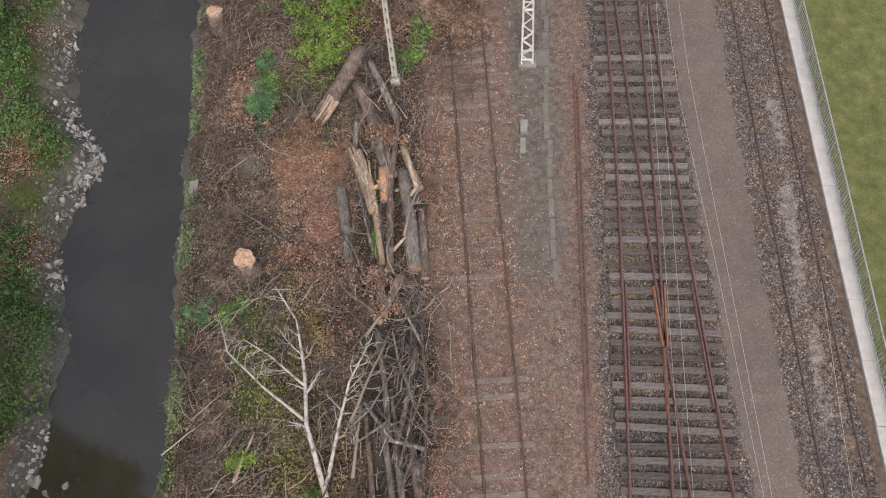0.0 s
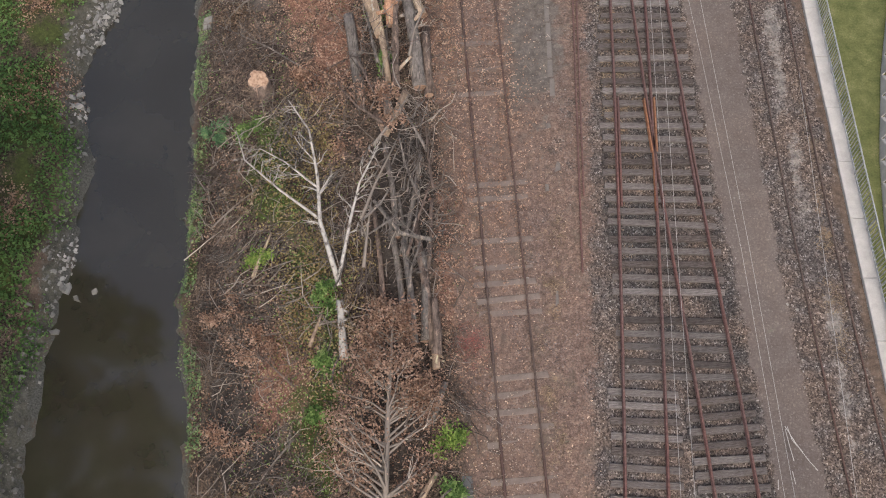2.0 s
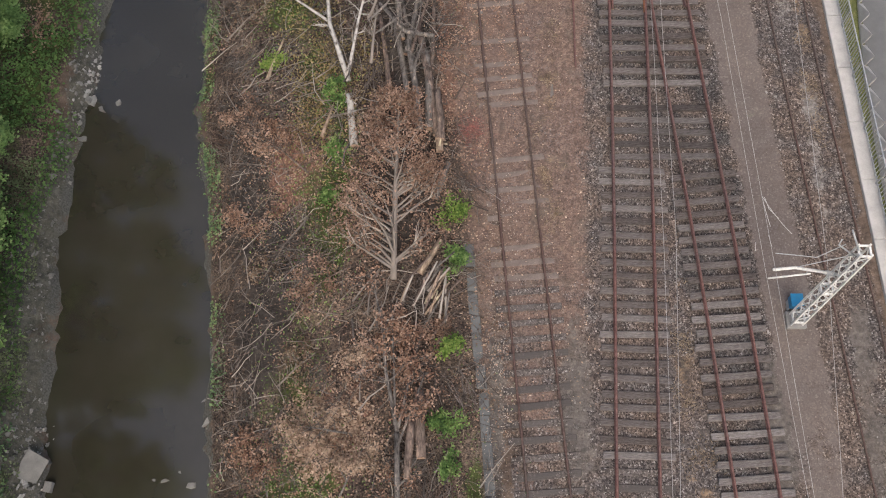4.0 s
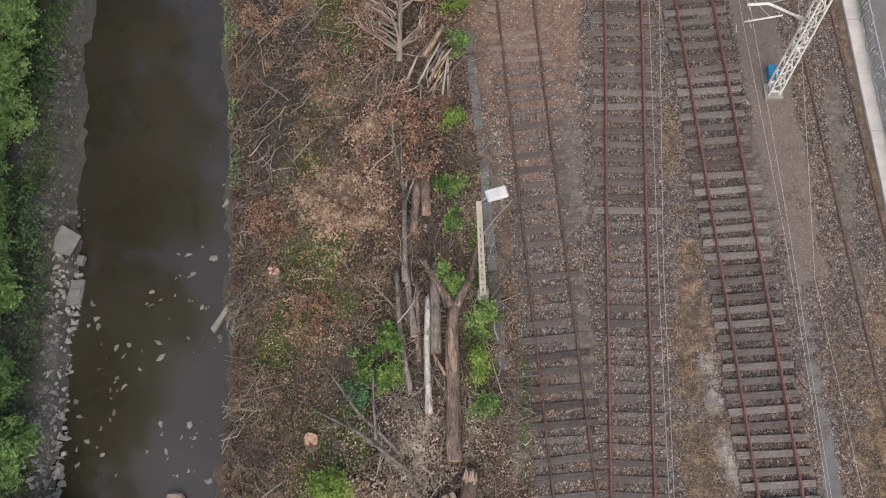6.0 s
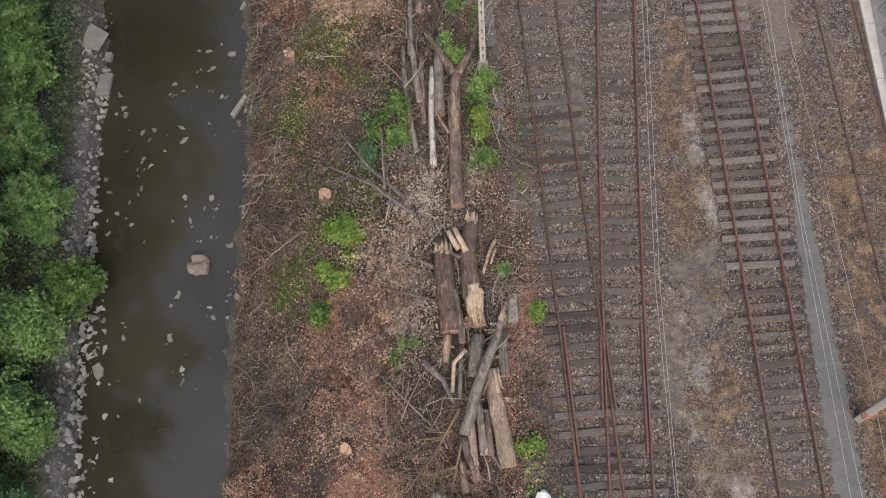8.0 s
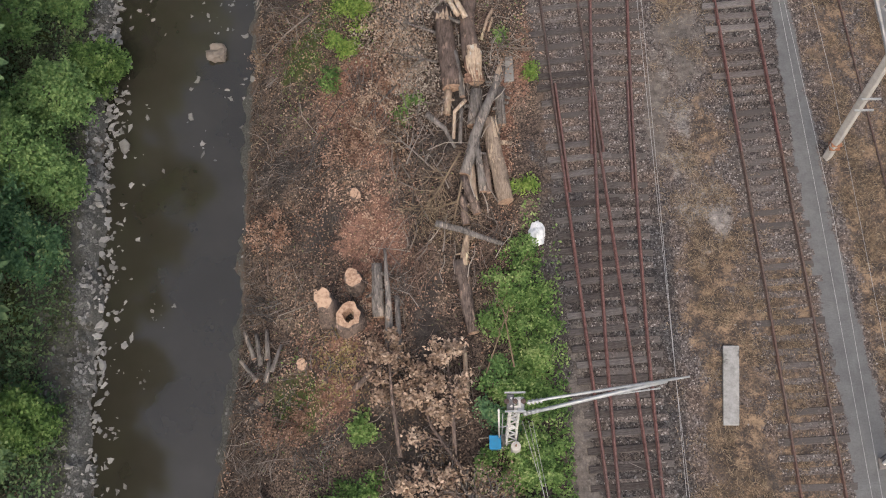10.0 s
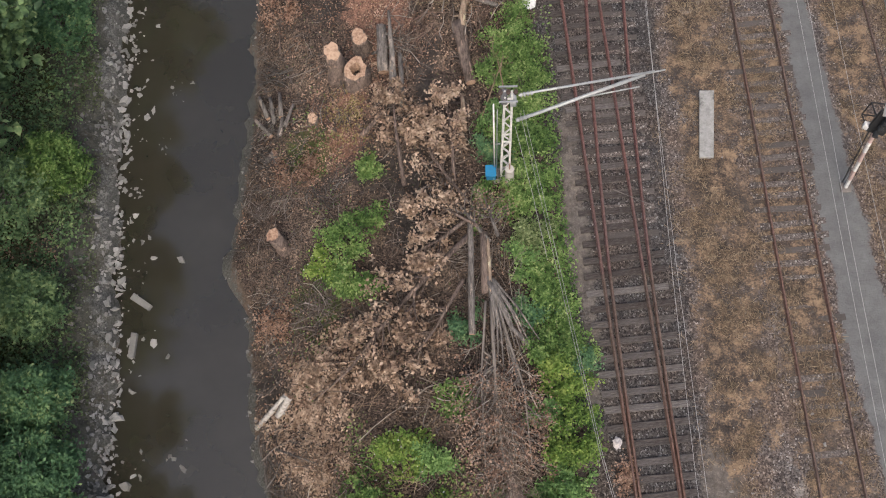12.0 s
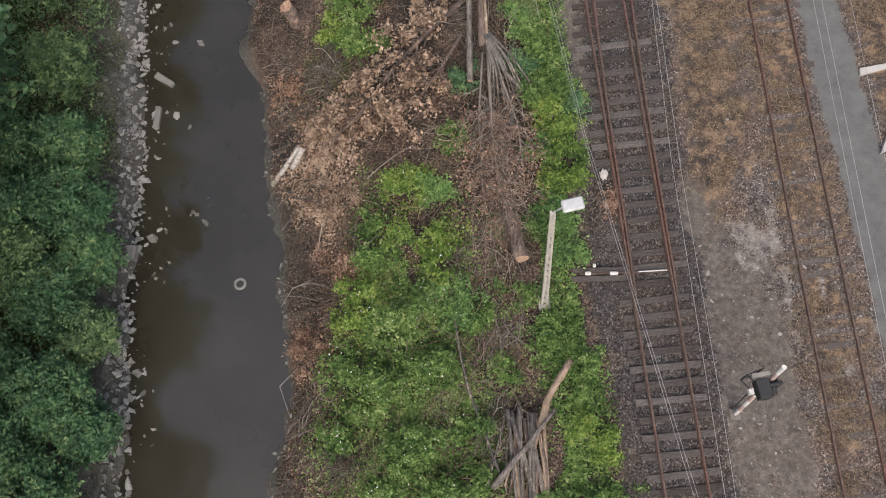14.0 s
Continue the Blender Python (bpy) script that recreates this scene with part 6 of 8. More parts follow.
bush(-1.6, -46.6, 0.8, 0.5, GREEN_LEAF, MID, 0.7)


# ---- standing trees on the far bank ----
def tree(x, y, tall, reach, leaf, label, seed, leaf_size=0.15, clumps=150, per=22, base=0.25, lean=0.0):
    rng = np.random.default_rng(seed)
    z = float(height(x, y))
    ob = thing("tree", (0, 0, 0), label, "tree", "trees on the far bank")
    top = (x + lean + rng.normal(0, 0.25), y + rng.normal(0, 0.25), z + tall * 0.85)
    bm, ends = trunk_mesh([(x, y, z - 0.2), (x + 0.1 + lean * 0.25, y, z + tall * 0.4), top], (0.05 + tall * 0.016, 0.04 + tall * 0.009, 0.03), 8, capped=True)
    part("trunk", bm, GREY_BARK, ob, smooth=True)
    rows, pts = [], []
    for k in range(clumps):
        f = rng.uniform(base, 1.0)
        wide = reach * math.sqrt(max(0.05, 1 - ((f - 0.55) / 0.55) ** 2))
        a, rr = rng.uniform(0, 6.283), wide * rng.uniform(0.35, 1.05)
        tip = np.array([x + lean * f * f + rr * math.cos(a), y + rr * math.sin(a), z + tall * f])
        pts.append(tip)
        if k % 4 == 0:
            root = np.array([x + lean * max(0.15, f - 0.18) ** 2, y, z + tall * max(0.15, f - 0.18)])
            rows.append((root, tip, 0.02 + tall * 0.003, 0.008))
    laid("branchwork", branch_mesh("branchwork", rows, GREY_BARK, rng, 0.06, 3), ob)
    pts = np.array(pts)
    c = np.repeat(pts, per, 0) + rng.normal(0, reach * 0.085 + 0.05, (len(pts) * per, 3)) * np.array([1, 1, 0.6])
    c[:, 2] = np.maximum(c[:, 2], height(c[:, 0], c[:, 1]) + 0.05)
    laid("crown", as_mesh("crown", *leaves(c, leaf_size * 0.88, rng, 0.36), leaf), ob, kind="stuff")
    return ob


SMALL_TREES = ((-21.2, 0.8, 2.8, 1.3, 0), (-20.8, -3.3, 2.8, 1.3, 1), (-20.6, -7.3, 2.8, 1.2, 0), (-20.1, -11.0, 2.8, 1.2, 0), (-21.4, 8.4, 3.6, 1.4, 1), (-24.6, 27.5, 3.4, 1.5, 2), (-21.2, 2.8, 3.0, 1.4, 0), (-20.6, -1.2, 3.4, 1.4, 0), (-20.2, -5.4, 3.0, 1.3, 0), (-20.4, -9.2, 3.4, 1.2, 2), (-19.5, -12.9, 3.2, 1.2, 1), (-18.9, -16.1, 3.4, 1.2, 2), (-18.1, -18.8, 3.0, 1.2, 0), (-16.9, -21.8, 2.4, 1.1, 1), (-17.9, -23.9, 3.2, 1.4, 0))
SOUTH_TREES = ((-18.8, -26.6, 3.4, 1.5, 0), (-17.6, -27.4, 2.6, 1.2, 2), (-18.2, -30.6, 3.2, 1.4, 2), (-17.4, -37.2, 3.0, 1.2, 1), (-17.5, -43.0, 3.2, 1.25, 0), (-16.8, -46.4, 3.2, 1.3, 2), (-16.5, -48.9, 3.6, 1.4, 2), (-15.9, -50.9, 2.8, 1.1, 2), (-16.8, -52.7, 3.4, 1.4, 2), (-15.7, -53.8, 2.6, 1.2, 0), (-16.4, -56.4, 3.6, 1.4, 2), (-15.4, -57.6, 2.6, 1.1, 2), (-16.6, -60.0, 3.4, 1.4, 2), (-15.6, -62.0, 3.0, 1.3, 2))
for k, (x, y, tall, reach, look_of) in enumerate(SMALL_TREES + SOUTH_TREES):
    tree(x, y, tall, reach, ((BRIGHT_LEAF, BRIGHT_LEAF, SUNNY_LEAF) if y > -15 else (SUNNY_LEAF, GREEN_LEAF, SUNNY_LEAF) if y > -28 else (TREE_LEAF, GREEN_LEAF, DARK_LEAF))[look_of], ("small green broadleaf tree on the far bank", "small lime green tree leaning over the bank", "small dark green tree on the far bank")[look_of], 100 + k, 0.145, 120, 44)
for k, y in enumerate((-66, -63.4, -61, -58.3, -55.4, -51.6, -49.8, -47, -38.9, -29, -25.2, -20.4, -14.4)):
    tree(float(left_bank(y)) - (3.3, 3.9, 2.9)[k % 3], y, (3.9, 3.4, 4.3)[k % 3], 1.55, ((DARK_LEAF, DARK_LEAF, TREE_LEAF) if y < -28 else (SUNNY_LEAF, BANK_GREEN, SUNNY_LEAF))[k % 3], "dense dark green tree behind the bank", 400 + k, 0.15, 110, 42)
TALL_TREES = tuple((-22.8 + 0.035 * y * (y < 0) * -0.9 + (0.5, -0.8, 0.1)[k % 3], y + (0, 0.9, -0.6)[k % 3], (1.0, 0.8, 1.1, 0.92, 0.74)[k % 5] * float(np.interp(y, (-60, -48, -36, -20, -10, 8), (15, 12, 9.5, 11.5, 15, 17))), (2.7, 2.3, 2.9)[k % 3]) for k, y in enumerate(np.arange(-70, 9, 4.1)))
for k, (x, y, tall, reach) in enumerate(TALL_TREES):
    tree(x, y, tall, reach, SUNNY_LEAF if y > -24 else TREE_LEAF if y > -44 else DARK_LEAF, "tall dark broadleaf tree behind the bank", 200 + k, 0.42, 150, 15, 0.34, 3.4)


# ---- brushwood, litter, stones: what nobody could count ----
CLEARINGS = ((-3.7, 0.4, 2.3, 4.2, 0.75), (-7.6, 18.4, 2.6, 4.4, 0.8), (-6.2, -15.6, 1.6, 3.0, 0.7), (-2.6, -33, 1.0, 4.0, 0.7), (-6.2, -30, 1.6, 2.0, 0.4), (-6.0, -36, 1.4, 2.0, 0.6), (-3.8, -55, 2.6, 7.5, 0.85), (-7.8, 24.0, 2.6, 4.0, 0.5), (-6.4, 2.0, 0.8, 4, 0.4), (0.9, -42, 1.6, 12, 0.9))


def strip_points(n, rng, lo=0.25, y0=-66, y1=34, right=-1.6, clear=1.0, patchy=False):
    """Random places on the bank between river and railway, thinned where the ground lies open."""
    y = rng.uniform(y0, y1, n)
    a, b = right_bank(y) + lo, np.minimum(line_a(y) + right, 0.9)
    x = a + (b - a) * rng.random(n)
    keep = np.ones(n)
    for cx, cy, rx, ry, s in CLEARINGS:
        keep *= 1 - clear * s * np.clip(1.8 * blob(x, y, cx, cy, rx, ry), 0, 1)
    p = rng.uniform(0, 6.28, 3)
    drift = np.sin(0.9 * x + 1.1 * np.sin(0.5 * y + p[0]) + p[1]) + np.sin(0.75 * y - 0.6 * x + p[2]) + 0.7 * np.sin(2.3 * x + 1.9 * y + p[0])
    keep *= np.clip(0.05 + 0.8 * (drift - 0.3), 0.03, 1) if patchy else np.clip(0.55 + 0.3 * drift, 0.08, 1)
    keep *= np.clip(0.55 + 0.45 * (np.sin(5.3 * x + 1.7 * np.sin(3.1 * y) + p[1]) + np.sin(4.7 * y - 2.9 * x + p[2])), 0.08, 1)
    ok = rng.random(n) < keep
    return x[ok], y[ok]


def heap(x, y):
    return sum(h * blob(x, y, cx, cy, rx, ry) for cx, cy, rx, ry, h in HEAPS)


def brushwood(n, lo, hi, thick, material, label, seed, y0=-66, y1=34, lift=0.22, clear=1.0, away=0.0, x0=-99, x1=99, lean=None, right=-1.6):
    rng = np.random.default_rng(seed)
    x, y = strip_points(n, rng, 0.3 + away, y0, y1, right, clear)
    ok = (x > x0) & (x < x1)
    x, y = x[ok], y[ok]
    m = len(x)
    length = rng.uniform(lo, hi, m) ** 1.0
    a = rng.uniform(0, 6.283, m) * 0.5 + 0.5 * (0.6 + 1.3 * np.sin(0.35 * x + 0.5 * y) + rng.normal(0, 0.5, m))
    if lean is not None:
        a = rng.normal(lean, 0.45, m)
    z = height(x, y) + rng.random(m) * (lift + heap(x, y)) + 0.02
    dx, dy = np.cos(a) * length / 2, np.sin(a) * length / 2
    x = np.maximum(x, np.maximum(right_bank(y - dy), right_bank(y + dy)) + 0.3 + np.abs(dx))
    s = np.column_stack([x - dx, y - dy, z])
    e = np.column_stack([x + dx, y + dy, z + rng.normal(0, 0.10, m) * length])
    for p in (s, e):
        p[:, 2] = np.maximum(p[:, 2], height(p[:, 0], p[:, 1]) + 0.01)
    r = thick * rng.uniform(0.5, 1.5, m)
    me = as_mesh("brushwood", *tubes(s, e, r, r * 0.4, 0.07, 3, 4, rng), material)
    return tagged(new("brushwood", me), label, "brushwood", kind="stuff")


brushwood(27000, 0.22, 0.95, 0.013, TWIG, "thick carpet of dry grey-brown twigs on the bank", 61)
brushwood(14000, 0.2, 0.7, 0.009, RED_TWIG, "reddish-brown dry twigs scattered over the bank", 62)
brushwood(1500, 0.8, 2.2, 0.019, DEADWOOD, "longer dry branches strewn over the bank", 63, lift=0.35)
brushwood(800, 0.7, 2.2, 0.024, DEADWOOD, "heaped dry branches beside the felled trunks", 64, 3, 15, 0.5)
brushwood(4000, 0.5, 1.8, 0.014, TWIG, "dry branches heaped over the farthest trunks", 67, 13, 34, 0.4)
brushwood(1300, 0.2, 0.7, 0.018, BARE_WOOD, "pale splinters and chips of fresh wood", 65, lift=0.3, clear=0.2)
brushwood(7000, 0.2, 0.6, 0.008, STRAW, "dry straw-coloured stalks among the twigs", 66, clear=0.5)


brushwood(340, 1.0, 2.8, 0.04, GREY_BARK, "stout grey branches piled along the felled trunks", 68, 1, 15, 0.8, 0.3, 0, -6.2, -1.9, 1.5)
brushwood(500, 0.8, 2.0, 0.03, DEADWOOD, "stout grey branches piled along the felled trunks", 69, -8, -3, 0.6, 0.3, 0, -5.0, -1.9, 1.2)
brushwood(2300, 0.7, 2.0, 0.026, DEADWOOD, "loose branches thrown over the log pile", 76, -32, -10, 0.7, 0.3, 0, -4.2, 0.4, 1.6)
brushwood(1300, 0.6, 2.0, 0.028, DEADWOOD, "loose branches thrown over the far trunks", 77, 13, 26, 1.05, 0.3, 0, -6.4, -2.6, 1.6)
brushwood(7000, 0.6, 1.9, 0.011, DEADWOOD, "dry hanging twigs of the felled tree tops", 78, -52, -41, 0.9, 0.0, 0, -0.9, 1.5, 1.6)


brushwood(1000, 0.6, 1.8, 0.019, DEADWOOD, "grey dead branches tangled on the river side", 80, -9, 4, 0.4, 0.3, 0, -10.8, -4.4)
brushwood(5000, 0.6, 2.0, 0.014, RED_TWIG, "brown brush heaped beside the lamp post", 79, 23, 34, 0.6, 0.2, 0, -6.5, -0.6, None, 0.6)


brushwood(2600, 0.5, 1.7, 0.012, STRAW, "dry straw-coloured stalks over the green shrubs", 84, -66, -46, 0.8, 0.0, 0, -6.6, 2.6)
brushwood(1500, 0.5, 1.6, 0.012, RED_TWIG, "brown dead stalks over the green shrubs", 85, -66, -46, 0.8, 0.0, 0, -6.6, 1.2)
brushwood(15000, 0.2, 0.85, 0.013, GREY_TWIG, "grey twigs matted along the river side", 83, -46, 6, 0.25, 0.4, 0, -12, -5.0)
brushwood(3000, 0.08, 0.36, 0.013, BARE_WOOD, "pale wood chips round the log pile", 82, -33, -5, 0.15, 0.2, 0, -3.6, 0.9)


def brush_bundles(count, material, label, seed, y0=-66, y1=34, x0=-99, x1=99, lo=0.5, hi=1.9, thick=0.017, per=44, tall=0.5, right=-1.8):
    """Cut boughs thrown down in heaps: in each heap the sticks lie roughly one way, upon one another."""
    rng = np.random.default_rng(seed)
    x, y = strip_points(count, rng, 0.5, y0, y1, right, 0.7)
    ok = (x > x0) & (x < x1)
    x, y = x[ok], y[ok]
    m = len(x)
    way = rng.uniform(0, math.pi, m)
    size = rng.uniform(0.55, 1.25, m)
    pick = np.repeat(np.arange(m), per)
    k = len(pick)
    a = way[pick] + rng.normal(0, 0.38, k)
    off, run = rng.normal(0, 0.34, k) * size[pick], rng.normal(0, 0.4, k) * size[pick]
    cx = x[pick] - off * np.sin(way[pick]) + run * np.cos(way[pick])
    cy = y[pick] + off * np.cos(way[pick]) + run * np.sin(way[pick])
    length = rng.uniform(lo, hi, k) ** 1.2 * size[pick]
    dx, dy = np.cos(a) * length / 2, np.sin(a) * length / 2
    cx = np.maximum(cx, np.maximum(right_bank(cy - dy), right_bank(cy + dy)) + 0.25 + np.abs(dx))
    cz = height(cx, cy) + 0.03 + tall * size[pick] * rng.random(k) * np.clip(1.1 - np.abs(off) - np.abs(run) * 0.5, 0.15, 1)
    s = np.column_stack([cx - dx, cy - dy, cz])
    e = np.column_stack([cx + dx, cy + dy, cz + rng.normal(0, 0.09, k) * length])
    for p in (s, e):
        p[:, 2] = np.maximum(p[:, 2], height(p[:, 0], p[:, 1]) + 0.01)
    r = thick * rng.uniform(0.35, 1.5, k) * size[pick]
    me = as_mesh("brushwood", *tubes(s, e, r, r * 0.35, 0.13, 3, 4, rng), material)
    return tagged(new("brushwood", me), label, "brushwood", kind="stuff")


brush_bundles(260, TWIG, "heaps of grey-brown cut twigs on the bank", 261)
brush_bundles(130, DEADWOOD, "heaps of bleached dry branches on the bank", 262, lo=0.5, hi=1.6, thick=0.018, per=24)
brush_bundles(80, RED_TWIG, "heaps of reddish-brown brush on the bank", 263)
brush_bundles(420, GREY_TWIG, "dark grey branches heaped along the river side", 264, -60, 14, -12.5, -6.0, 0.35, 1.25, 0.016, 46, 0.4)
brush_bundles(120, GREY_TWIG, "dark grey brush heaped round the felled trunks", 265, -34, 20, -6.5, -1.5, 0.4, 1.3, 0.016, 40, 0.4)


def trailing_twigs(count, seed):
    """The dry top of the felled trunk: fine twigs trailing off both ways from its stem."""
    rng = np.random.default_rng(seed)
    f = rng.random(count)
    x, y = -0.1 + 0.62 * f + rng.normal(0, 0.12, count), -45.6 - 4.7 * f
    a, n = -1.5 + rng.normal(0, 0.75, count), rng.uniform(0.5, 1.5, count)
    z = height(x, y) + 0.75 + 0.25 * rng.random(count)
    s = np.column_stack([x, y, z])
    ex, ey = x + n * np.cos(a), y + n * np.sin(a) * 0.9
    e = np.column_stack([ex, ey, np.maximum(height(ex, ey) + 0.05, z + rng.normal(-0.15, 0.25, count))])
    me = as_mesh("brushwood", *tubes(s, e, 0.013, 0.004, 0.12, 3, 4, rng), TAN_TWIG)
    return tagged(new("brushwood", me), "fluffy dry brown twigs trailing from a felled trunk", "brushwood", kind="stuff")


trailing_twigs(520, 921)


def litter(n, size, material, label, seed, clear=0.5, patches=(), y0=-66, y1=34, patchy=False):
    rng = np.random.default_rng(seed)
    if patches:
        x, y = [], []
        for cx, cy, rx, ry in patches:
            k = int(n * rx * ry / sum(p[2] * p[3] for p in patches))
            a, p = rng.uniform(0, 6.283, k), rng.uniform(0, 6.283, 2)
            r = rng.random(k) ** 0.6 * (1 + 0.3 * np.sin(2 * a + p[0]) + 0.25 * np.sin(5 * a + p[1])) * rng.uniform(0.8, 1.4, k)
            x.append(cx + rx * r * np.cos(a))
            y.append(cy + ry * r * np.sin(a))
        x, y = np.concatenate(x), np.concatenate(y)
    else:
        x, y = strip_points(n, rng, 0.35, y0, y1, -0.9, clear, patchy)
    if not patches:
        thin = rng.random(len(x)) > 1.3 * heap(x, y)
        x, y = x[thin], y[thin]
    z = height(x, y) + 0.02 + rng.random(len(x)) * (0.12 + 0.8 * heap(x, y))
    me = as_mesh("leaf_litter", *leaves(np.column_stack([x, y, z]), size, rng, 0.5), material)
    return tagged(new("leaf_litter", me), label, "fallen leaves", kind="stuff")


litter(52000, 0.073, DEAD_LEAF, "brown fallen leaves over the whole bank", 71)
litter(24000, 0.073, RUST_LEAF, "rust-coloured fallen leaves in drifts", 72, patches=RUST_PATCHES)
litter(80000, 0.073, RUST_LEAF, "patches of red-brown dead leaves on the bank", 172, 0.4, patchy=True)
litter(46000, 0.068, TAN_LEAF, "patches of pale withered leaves on the bank", 73, 0.4, patchy=True)
litter(10000, 0.06, SAGE_LEAF, "scattered green shoots in the litter", 174, 0.4, patchy=True)
litter(9000, 0.09, OCHRE_LEAF, "ochre moss and dry grass under the birch", 175, patches=((-7.0, 6.0, 1.7, 4.6), (-8.0, 12.0, 1.8, 2.4), (-5.9, -35.0, 1.0, 1.2), (-7.6, 27.0, 2.0, 3.0)))
litter(9000, 0.1, TAN_LEAF, "drift of tan withered leaves over cut boughs", 74, patches=((-6.2, -9.0, 1.6, 1.6), (-6.6, -45.8, 1.6, 1.4), (-7.2, -48.2, 1.2, 1.4)))
litter(11000, 0.07, GREEN_LEAF, "sparse low green weeds in the litter", 75, patches=tuple(p for p in MOSS_PATCHES))


PALE_LEAF = leaf_material("bleached_leaves", (0.1, (0.13, 0.105, 0.085)), (0.5, (0.35, 0.29, 0.24)), (1.0, (0.66, 0.59, 0.51)))
litter(9000, 0.085, PALE_LEAF, "bleached grey leaves round the log pile", 176, patches=((-3.6, -20.6, 1.8, 3.0), (-2.6, -18.4, 1.0, 2.0), (-3.2, -23.2, 1.2, 1.6), (-1.0, -18.6, 0.6, 2.0)))
litter(52000, 0.1, GREEN_LEAF, "low green weeds filling the ground between shrubs", 177, patches=((-3.4, -56.5, 2.3, 7.0), (2.2, -46.0, 0.7, 8.0), (1.0, -35.5, 0.8, 4.0), (2.8, -57.5, 0.8, 4.0)))
litter(9000, 0.09, SAGE_LEAF, "greyish green weeds among the shrubs", 178, patches=((-3.4, -57.5, 2.0, 6.0), (-0.5, -56.0, 1.2, 4.5)))
litter(3600, 0.09, RUST_LEAF, "red-brown creeper leaves on the far bank", 180, patches=((-20.8, 15.5, 0.9, 1.6), (-21.2, 21.0, 0.8, 2.2), (-20.4, 9.5, 0.7, 1.4), (-18.6, -36.0, 0.8, 0.9), (-18.4, -40.5, 0.8, 1.2)))
litter(2600, 0.11, RUST_LEAF, "heap of rust-red leaves beside the log pile", 182, patches=((-4.3, -23.7, 0.8, 0.5), (-5.7, 21.5, 0.7, 0.8), (-6.4, 28.2, 1.4, 0.8), (-3.6, 27.4, 1.2, 1.2), (4.35, -49.5, 0.22, 0.2)))
litter(4200, 0.13, COPPER_LEAF, "heap of dry brown leaves and twigs behind the log pile", 183, patches=((-3.2, 28.0, 1.8, 1.2), (-1.4, 27.4, 1.0, 1.4), (-11.4, 23.6, 0.8, 1.4)))
litter(2200, 0.05, PALE_LEAF, "pale chips and dry leaves along the rails", 179, patches=((0.4, -21.0, 1.0, 4.0), (0.2, -6.0, 0.7, 6.0), (0.2, -15, 0.6, 3)))


def weeds_far_bank():
    rng = np.random.default_rng(81)
    n = 100000
    y = rng.uniform(-66, 34, n)
    x = left_bank(y) - np.interp(y, (-2, 4, 16, 19, 24), (0.8, 0.1, 0.1, 1.0, 1.0)) - 0.5 * np.abs(rng.normal(0, 1, n)) * (rng.random(n) < 0.9) - rng.random(n) ** 1.1 * 5.5
    keep = (np.sin(1.1 * x + 0.8 * y) + np.sin(0.7 * y - 1.7 * x) + rng.normal(0, 0.55, n)) > np.interp(y, (-8, 2), (-0.5, -0.35))
    for cx, cy, rx, ry in ((-19.6, 16.2, 1.3, 1.6), (-21.7, 28, 1.8, 1.6), (-21.3, 24.6, 0.8, 1.1), (-21.4, 20.4, 1.1, 1.6), (-18.6, 6.2, 1.2, 1.2)):
        keep &= rng.random(n) > 0.9 * blob(x, y, cx, cy, rx, ry)
    x, y = x[keep], y[keep]
    z = height(x, y) + rng.random(len(x)) * 0.4
    for side, look_of, label in ((y > -8, MEADOW_LEAF, "dark green weeds in patches on the far bank"), (y <= -8, TREE_LEAF, "low green undergrowth covering the far bank")):
        me = as_mesh("undergrowth", *leaves(np.column_stack([x, y, z])[side], 0.13, rng, 0.6), look_of)
        tagged(new("undergrowth", me), label, "undergrowth", kind="stuff")


weeds_far_bank()


def dusty_grass():
    rng = np.random.default_rng(83)
    n = 44000
    y = rng.uniform(-48, 3, n)
    x = left_bank(y) - 0.6 - 2.8 * rng.random(n) ** 0.8
    keep = np.sin(1.9 * x + 1.1 * y) + np.sin(1.3 * y - 2.2 * x) + rng.normal(0, 0.6, n) > -0.2
    x, y = x[keep], y[keep]
    me = as_mesh("bank_grass", *leaves(np.column_stack([x, y, height(x, y) + 0.03 + 0.14 * rng.random(len(x))]), 0.1, rng, 0.4), DUSTY_LEAF)
    tagged(new("bank_grass", me), "dusty grey-green grass on the far slope", "grass", kind="stuff")


dusty_grass()


def dry_grass(n, seed):
    rng = np.random.default_rng(seed)
    x, y = rng.uniform(1, 16, n), rng.uniform(-62, 24, n)
    dense = straw_mask(x, y) + sum(blob(x, y, *p) for p in STRAW_PATCHES) * 0.8
    tuft = np.sin(3.1 * x + 1.3 * y + 1.7 * np.sin(1.1 * y)) + np.sin(2.9 * y - 1.1 * x) + np.sin(0.6 * y + 0.9 * x)
    keep = (rng.random(n) < dense * np.clip(0.2 + 0.6 * tuft, 0.02, 1)) & ((x < path_left(y) - 0.1) | (x > path_right(y) + 0.1))
    for line in (line_a, line_b, line_c, line_d):
        keep &= (np.abs(np.abs(x - line(y)) - 0.75) > 0.1)
    x, y = x[keep], y[keep]
    m = len(x)
    a = rng.uniform(0, 6.283, m)
    n_ = rng.uniform(0.06, 0.2, m)
    z = height(x, y)
    s = np.column_stack([x, y, z])
    e = np.column_stack([x + np.cos(a) * n_, y + np.sin(a) * n_, z + n_ * rng.uniform(0.1, 0.7, m)])
    me = as_mesh("dry_grass", *tubes(s, e, 0.013, 0.004, 0.08, 3, 2, rng), STRAW)
    tagged(new("dry_grass", me), "withered straw-coloured grass between the tracks", "dry grass", kind="stuff")


dry_grass(330000, 91)


